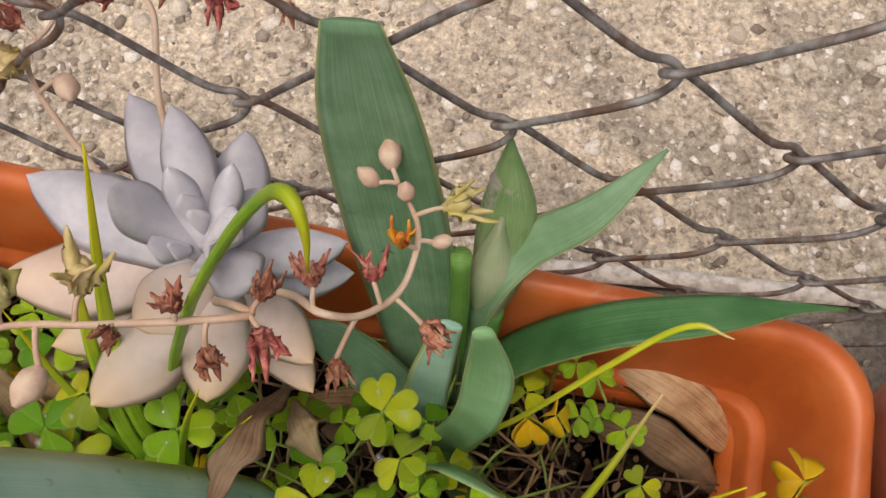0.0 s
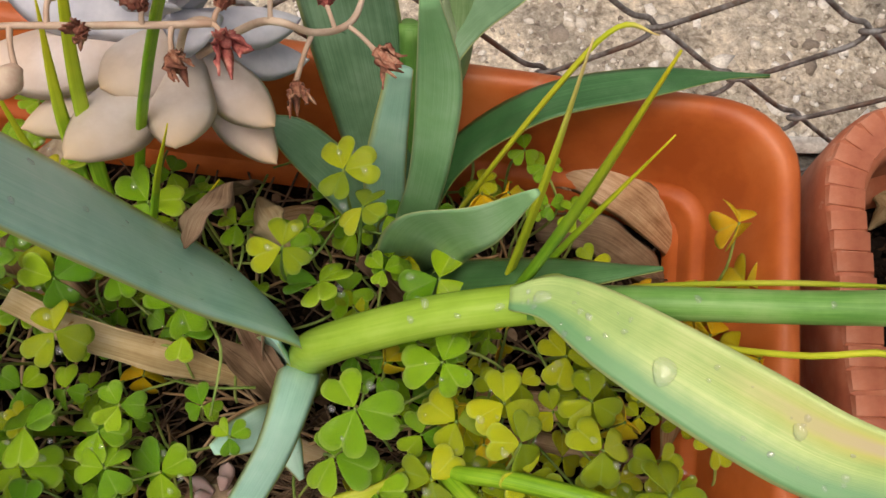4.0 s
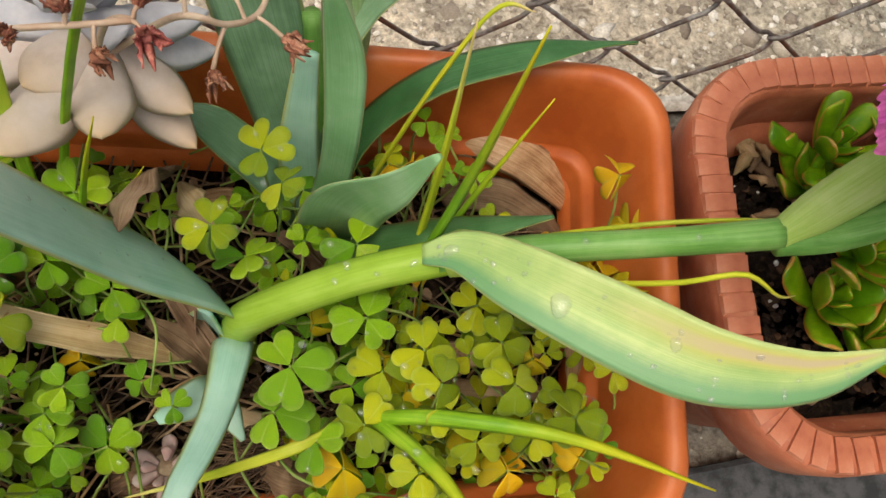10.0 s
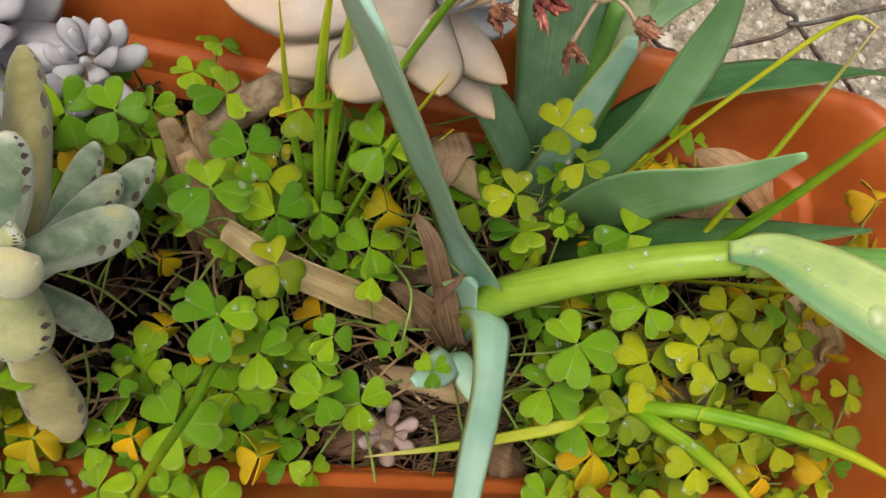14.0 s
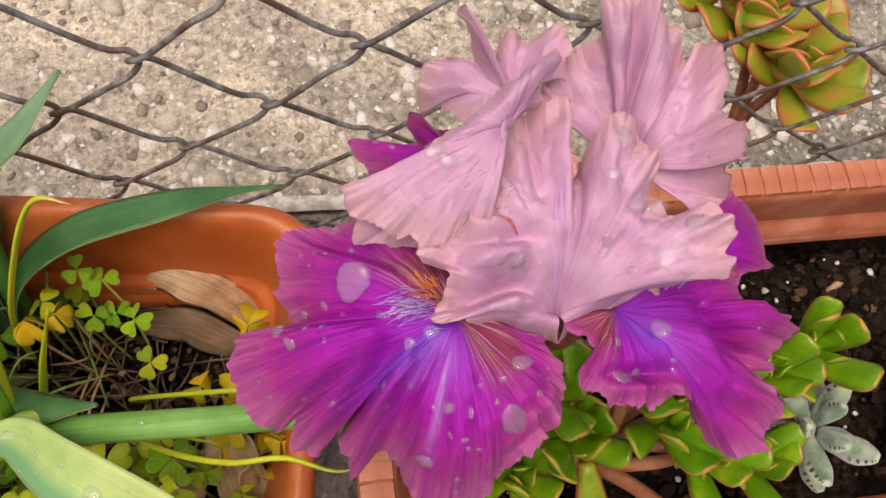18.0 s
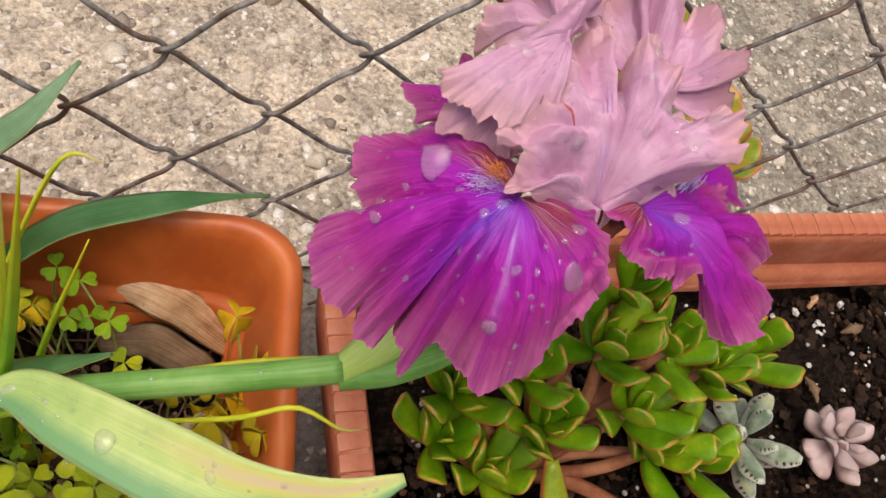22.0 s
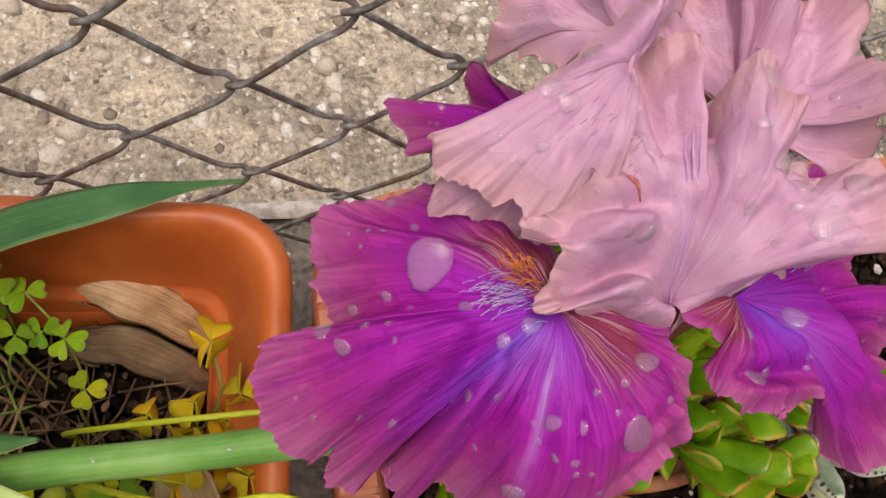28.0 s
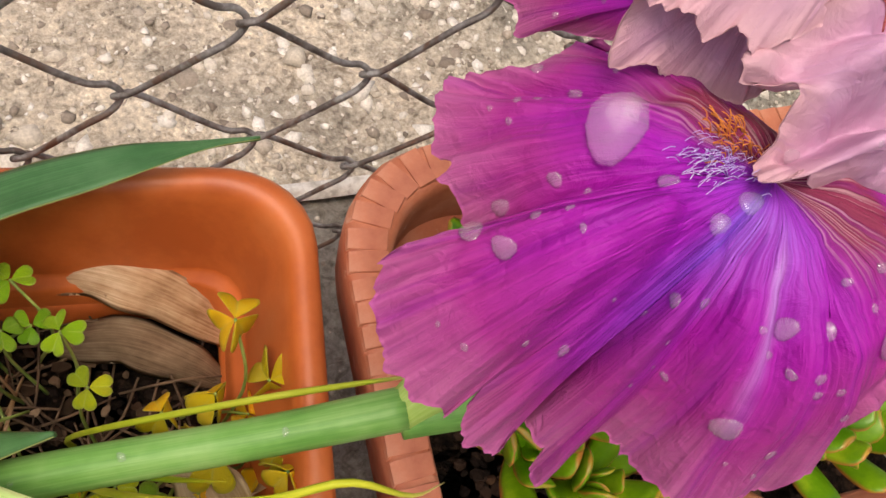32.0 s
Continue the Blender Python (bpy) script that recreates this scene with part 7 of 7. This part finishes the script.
# ---- the echeveria's flower stalks ----
def floret(root, p, d, size, mat, count, spread, seed, name="floret"):
    """A small flower of narrow petals round the direction d."""
    q = np.random.default_rng(seed)
    d = unit(d)
    a = unit(np.cross(d, (0.3, 0.2, 0.9)))
    b = np.cross(d, a)
    shapes = [tube([p - d * size * 0.1, p + d * size * 0.25, p + d * size * 0.5], [size * 0.1, size * 0.2, size * 0.1], 8, 7)[:2]]
    if name == "bud":
        part(name, tube([p - d * size * 0.1, p + d * size * 0.25, p + d * size * 0.65, p + d * size], [size * 0.16, size * 0.38, size * 0.34, size * 0.06], 10, 14, 0.06)[:2], mat, root)
        return
    shrivel = 0.55
    for k in range(count):
        t = 2 * math.pi * k / count + q.normal(0, 0.5 * shrivel)
        o = a * math.cos(t) + b * math.sin(t)
        e = spread * q.uniform(0.4, 1.5)
        long = size * q.uniform(0.6, 1.15)
        pts = [p + o * size * 0.08, p + d * long * 0.5 + o * size * 0.26 + q.normal(0, size * 0.08 * shrivel, 3), p + d * long + o * size * e + q.normal(0, size * 0.24 * shrivel, 3)]
        shapes.append(strap(pts, [size * 0.18, size * 0.32, size * 0.05], np.cross(d, o) + q.normal(0, 0.4 * shrivel, 3), size * 0.07, cup=0.7, wave=0.5, seed=float(k), n=9, m=5)[:2])
    part(name, joined(shapes), mat, root)


def stalk(name, label, line, radii, florets, at):
    root = thing(name, at, label, "flower stalk", "flower stalks")
    part("stalk", tube(line, [w * 0.48 for w in radii], 9, 48, 0.06), M_STALK, root)
    for k, (p, d, size, kind) in enumerate(florets):
        p, d = np.array(p), unit(np.array(d, float))
        mat, count, spread = {"dry": (M_DRYRED, 10, 0.45), "open": (M_FLORET, 5, 0.4), "orange": (M_ORANGE, 5, 0.22), "bud": (M_PINKBUD, 5, 0.05)}[kind]
        foot = min((np.array(q) for q in spline(line, 60)), key=lambda q: np.linalg.norm(q - p))
        part("flower_stem", tube([foot, (foot + p) / 2 + (0, 0, 0.001), p], [0.0007, 0.0006, 0.0007], 6, 8), M_STALK, root)
        floret(root, p, d, size * (1.25 if kind == "open" else 0.95 if kind == "bud" else 0.8), mat, count, spread, 100 + k, "bud" if kind == "bud" else "floret")
    return root


stalk("flower_stalk", "pale pink succulent flower stalk with dried red florets", [(-0.06, 0.055, 0.2), (-0.036, 0.046, 0.232), (-0.026, 0.0385, 0.2455), (-0.0185, 0.039, 0.2395), (-0.0105, 0.0455, 0.2325), (-0.0065, 0.0545, 0.2325), (-0.006, 0.0625, 0.234), (-0.0105, 0.0715, 0.2355)], [0.0021, 0.0021, 0.0019, 0.0018, 0.0018, 0.0016, 0.0014, 0.001],
      [((-0.024, 0.031, 0.231), (0.1, -1, -0.2), 0.0085, "dry"), ((-0.0045, 0.039, 0.23), (0.8, -0.7, -0.1), 0.009, "dry"), ((-0.0155, 0.0475, 0.238), (0.1, 0.8, 0.4), 0.008, "dry"), ((-0.027, 0.044, 0.248), (-0.2, 0.8, 0.5), 0.009, "dry"),
       ((0.001, 0.066, 0.2345), (0.9, 0.15, 0.2), 0.009, "open"), ((-0.0095, 0.0565, 0.235), (0.0, 0.5, 0.8), 0.009, "orange"), ((-0.002, 0.058, 0.232), (0.8, 0.1, 0.1), 0.005, "bud"), ((-0.012, 0.0755, 0.236), (-0.1, 0.9, 0.3), 0.0075, "bud"), ((-0.0155, 0.0715, 0.2355), (-0.7, 0.5, 0.3), 0.006, "bud"), ((-0.0085, 0.0675, 0.236), (0.0, 0.4, 0.8), 0.0055, "bud")], (-0.06, 0.055, 0.2))
stalk("flower_stalk", "long pale flower stalk hung with dried red florets", [(-0.062, 0.052, 0.198), (-0.048, 0.042, 0.24), (-0.04, 0.0375, 0.2475), (-0.052, 0.0355, 0.251), (-0.068, 0.034, 0.2545), (-0.085, 0.0335, 0.256), (-0.093, 0.031, 0.254)], [0.0021, 0.002, 0.0019, 0.0018, 0.0017, 0.0015, 0.001],
      [((-0.0375, 0.034, 0.248), (0.3, -0.9, 0.4), 0.0105, "dry"), ((-0.038, 0.0405, 0.249), (0.4, 0.8, 0.5), 0.008, "dry"), ((-0.049, 0.0305, 0.247), (0.5, -0.9, 0.1), 0.0085, "dry"), ((-0.053, 0.0375, 0.2545), (-0.3, 0.3, 0.9), 0.0085, "dry"), ((-0.0655, 0.0325, 0.255), (-0.1, -0.5, 0.7), 0.007, "dry"),
       ((-0.072, 0.0405, 0.2565), (0.2, 0.6, 0.6), 0.009, "open"), ((-0.0875, 0.038, 0.256), (-0.5, 0.6, 0.4), 0.01, "open"), ((-0.0795, 0.025, 0.253), (-0.4, -0.8, 0.1), 0.0085, "bud")], (-0.062, 0.052, 0.198))
stalk("flower_stalk", "pink flower stalk leaning through the fence with dried red florets", [(-0.07, 0.075, 0.2), (-0.0735, 0.1, 0.222), (-0.075, 0.121, 0.228), (-0.08, 0.13, 0.231), (-0.065, 0.1325, 0.232), (-0.05, 0.1335, 0.232), (-0.036, 0.1345, 0.231)], [0.002, 0.0019, 0.0018, 0.0016, 0.0014, 0.0012, 0.0008],
      [((-0.058, 0.126, 0.231), (0.2, -0.8, 0.4), 0.011, "dry"), ((-0.072, 0.13, 0.232), (0.5, -0.5, 0.5), 0.011, "dry"), ((-0.047, 0.129, 0.231), (0.5, 0.7, 0.4), 0.009, "dry"), ((-0.04, 0.124, 0.229), (0.2, -0.9, -0.1), 0.007, "dry"), ((-0.085, 0.128, 0.23), (-0.5, -0.4, 0.5), 0.01, "dry"), ((-0.033, 0.131, 0.23), (0.8, 0, 0.3), 0.008, "open")], (-0.07, 0.075, 0.2))
stalk("flower_stalk", "flower stalk end with dried and yellow florets", [(-0.08, 0.07, 0.195), (-0.1, 0.095, 0.22), (-0.106, 0.108, 0.228), (-0.1, 0.118, 0.23), (-0.098, 0.127, 0.231)], [0.0018, 0.0017, 0.0015, 0.0012, 0.0009],
      [((-0.103, 0.128, 0.231), (-0.2, 0.8, 0.3), 0.011, "dry"), ((-0.095, 0.124, 0.23), (0.6, 0.3, 0.5), 0.009, "dry"), ((-0.108, 0.117, 0.23), (-0.6, 0.4, 0.4), 0.0095, "dry"), ((-0.106, 0.1075, 0.23), (-0.3, -0.5, 0.6), 0.0095, "open"), ((-0.096, 0.103, 0.228), (0.4, -0.8, 0.2), 0.0085, "bud"), ((-0.102, 0.122, 0.233), (0.1, 0.5, 0.8), 0.0085, "dry")], (-0.08, 0.07, 0.195))


# ---- the right planter: jade plants and small succulents ----
def jade(name, foot, heads, label, mat, stem_mat, seed, leaf=0.021, group="jade plants", w=0.56, ground=0.128, lift=0.0):
    root = thing(name, (*foot, ground), label, "jade plant", group)
    q = np.random.default_rng(seed)
    for hx, hy, hz in heads:
        mid = (foot[0] * 0.5 + hx * 0.5 + q.normal(0, 0.003), foot[1] * 0.5 + hy * 0.5 + q.normal(0, 0.003), ground + (hz - ground) * 0.55)
        part("branch", tube([(foot[0], foot[1], ground - 0.003), mid, (hx, hy, hz)], [0.0034, 0.0027, 0.0022], 9, 18, 0.06), stem_mat, root)
        spin = q.uniform(0, 90)
        for tier, (count, rise, size, drop) in enumerate(((4, -6, 1.0, 0.008), (4, 24, 0.92, 0.003), (3, 48, 0.55, -0.001))):
            for k in range(count):
                a = math.radians(spin + 360 * k / count + 45 * tier + q.normal(0, 9))
                s = leaf * size * q.uniform(0.85, 1.12)
                part("leaf", fleshy((hx, hy, hz - drop), (math.cos(a), math.sin(a)), s, s * w, s * 0.17, rise + lift * (1.2 - 0.4 * tier) + q.normal(0, 9), curl=0.3, n=14, m=9, tip=0.5, waist=0.3, shoulder=0.95, cup=0.12), mat, root)
    return root


JADE_BUSH = jade("jade_plant", (0.204, -0.057), [(0.1653, -0.0459, 0.168), (0.1693, -0.0356, 0.19), (0.1818, -0.0609, 0.164), (0.1982, -0.0529, 0.188), (0.1892, -0.0385, 0.206), (0.216, -0.0355, 0.214), (0.2301, -0.0199, 0.222), (0.2288, -0.055, 0.196),
     (0.2461, -0.066, 0.174), (0.243, -0.0383, 0.21), (0.2634, -0.0455, 0.2), (0.288, -0.0402, 0.19), (0.2659, -0.071, 0.166)],
     "bushy green jade plant with orange-rimmed leaves", M_JADE, M_JADESTEM, 61, 0.0245, lift=34, w=0.45)
part("leaf", fleshy((0.2065, -0.062, 0.168), (0.1, -1.0), 0.034, 0.0135, 0.005, -38, curl=0.1, tip=0.5, waist=0.4, shoulder=0.95, n=16, m=9), M_JADERED, JADE_BUSH, "large hanging leaf with a reddish edge")
jade("jade_cutting", (0.191, 0.009), [(0.192, 0.012, 0.158), (0.186, 0.002, 0.15)], "small green jade cutting in dark compost", M_JADE, M_JADESTEM, 62, 0.025, lift=26, w=0.42)
jade("jade_cutting", (0.223, 0.018), [(0.222, 0.017, 0.168)], "small jade cutting by the planter wall", M_JADE, M_JADESTEM, 64, 0.02, lift=26, w=0.42)
solo("trailing_stem", tube([(0.206, -0.058, 0.13), (0.219, -0.066, 0.143), (0.232, -0.081, 0.157), (0.2425, -0.104, 0.177), (0.2475, -0.125, 0.177), (0.256, -0.15, 0.15)], [0.0033, 0.003, 0.0028, 0.0027, 0.0026, 0.0024], 9, 40, 0.07), M_JADESTEM, "bare orange-brown jade stem trailing over the rim", "plant stem")
rosette("panda_cutting", (0.297, -0.067, 0.16), "small felted grey-green panda plant cutting", M_PANDA, M_PANDA,
        [(5, 0.021, 0.0105, 0.006, -8, 0.008, 0.1, False), (5, 0.021, 0.0105, 0.006, 30, 0.003, 0.1, False), (3, 0.013, 0.008, 0.005, 58, -0.001, 0.1, False)], stem=[(0.297, -0.067, 0.126), (0.297, -0.067, 0.14), (0.297, -0.067, 0.156)], tip=0.3, spin=50)
rosette("ghost_plant", (0.353, -0.076, 0.15), "pinkish grey ghost plant rosette on the compost", M_GHOST, M_GHOST,
        [(7, 0.0165, 0.0115, 0.0032, 2, 0.005, 0.12, False), (6, 0.0135, 0.0095, 0.003, 32, 0.001, 0.14, False), (4, 0.008, 0.0055, 0.0026, 60, -0.002, 0.1, False)], stem=[(0.353, -0.076, 0.126), (0.353, -0.076, 0.138), (0.353, -0.076, 0.147)], spin=15, tip=0.03, shoulder=0.5, cup=0.4)
# placed to fit the camera's view; its foot on the wall is made up
jade("jade_plant", (0.352, 0.07), [(0.335, 0.112, 0.155), (0.344, 0.098, 0.147), (0.325, 0.126, 0.162), (0.352, 0.084, 0.143)], "red-edged jade plant behind the fence", M_JADERED, M_JADESTEM, 66, 0.034, w=0.6, ground=0.0315, lift=20)
# dry leaf bits in the right planter
dr = np.random.default_rng(23)
for k in range(28):
    x, y = (dr.uniform(0.153, 0.186), dr.uniform(-0.01, 0.034)) if k < 14 else (dr.uniform(0.16, 0.42), dr.uniform(-0.08, 0.02))
    a, l = dr.uniform(0, 6.28), dr.uniform(0.004, 0.009)
    c, s = math.cos(a) * l, math.sin(a) * l
    solo("dry_leaf_bit", strap([(x - c, y - s, 0.1335), (x, y, 0.137), (x + c, y + s, 0.134)], [0.002, l * 0.8, 0.001], (-s, c, 0.002), 0.0006, cup=0.9, wave=0.7, seed=k, n=12, m=7), M_DEAD if k % 3 else M_DEADGREY, "curled tan scrap of dry leaf", "dry leaf", "dry leaf scraps")
moss = []
for k in range(90):
    a, e, l = dr.uniform(0, 6.28), dr.uniform(0.2, 1.3), dr.uniform(0.006, 0.014)
    d = np.array([math.cos(a) * math.cos(e), math.sin(a) * math.cos(e), math.sin(e)]) * l
    p = np.array([0.2805, -0.122, 0.168]) + dr.normal(0, 0.003, 3) * (1, 0.6, 0)
    moss.append(tube([p, p + d * 0.6 + dr.normal(0, 0.0008, 3), p + d], [0.00035, 0.0003, 0.0002], 5, 6))
solo("dry_tuft", joined(moss), M_TUFT, "dry golden-brown curly tuft against the rim", "dry tuft")
rosette("rim_jade_sprout", (0.3, -0.139, 0.158), "small jade sprout outside the planter rim", M_JADE, M_JADE, [(4, 0.016, 0.01, 0.004, 12, 0.0, 0.2, False), (3, 0.012, 0.008, 0.003, 45, -0.002, 0.2, False)], stem=[(0.3, -0.139, 0.03), (0.3, -0.139, 0.09), (0.3, -0.139, 0.157)], category="jade plant", tip=0.4)
board = solo("grey_board", lofted(np.array([[(x, y, z) for y, z in ((-0.135, 0.0305), (-0.098, 0.0305), (-0.0965, 0.033), (-0.0965, 0.043), (-0.099, 0.0455), (-0.134, 0.0455), (-0.1365, 0.043), (-0.1365, 0.033))] for x in np.linspace(-0.02, 0.5, 30)])), M_BOARD, "weathered grey board lying before the planter", "board", smooth=False)
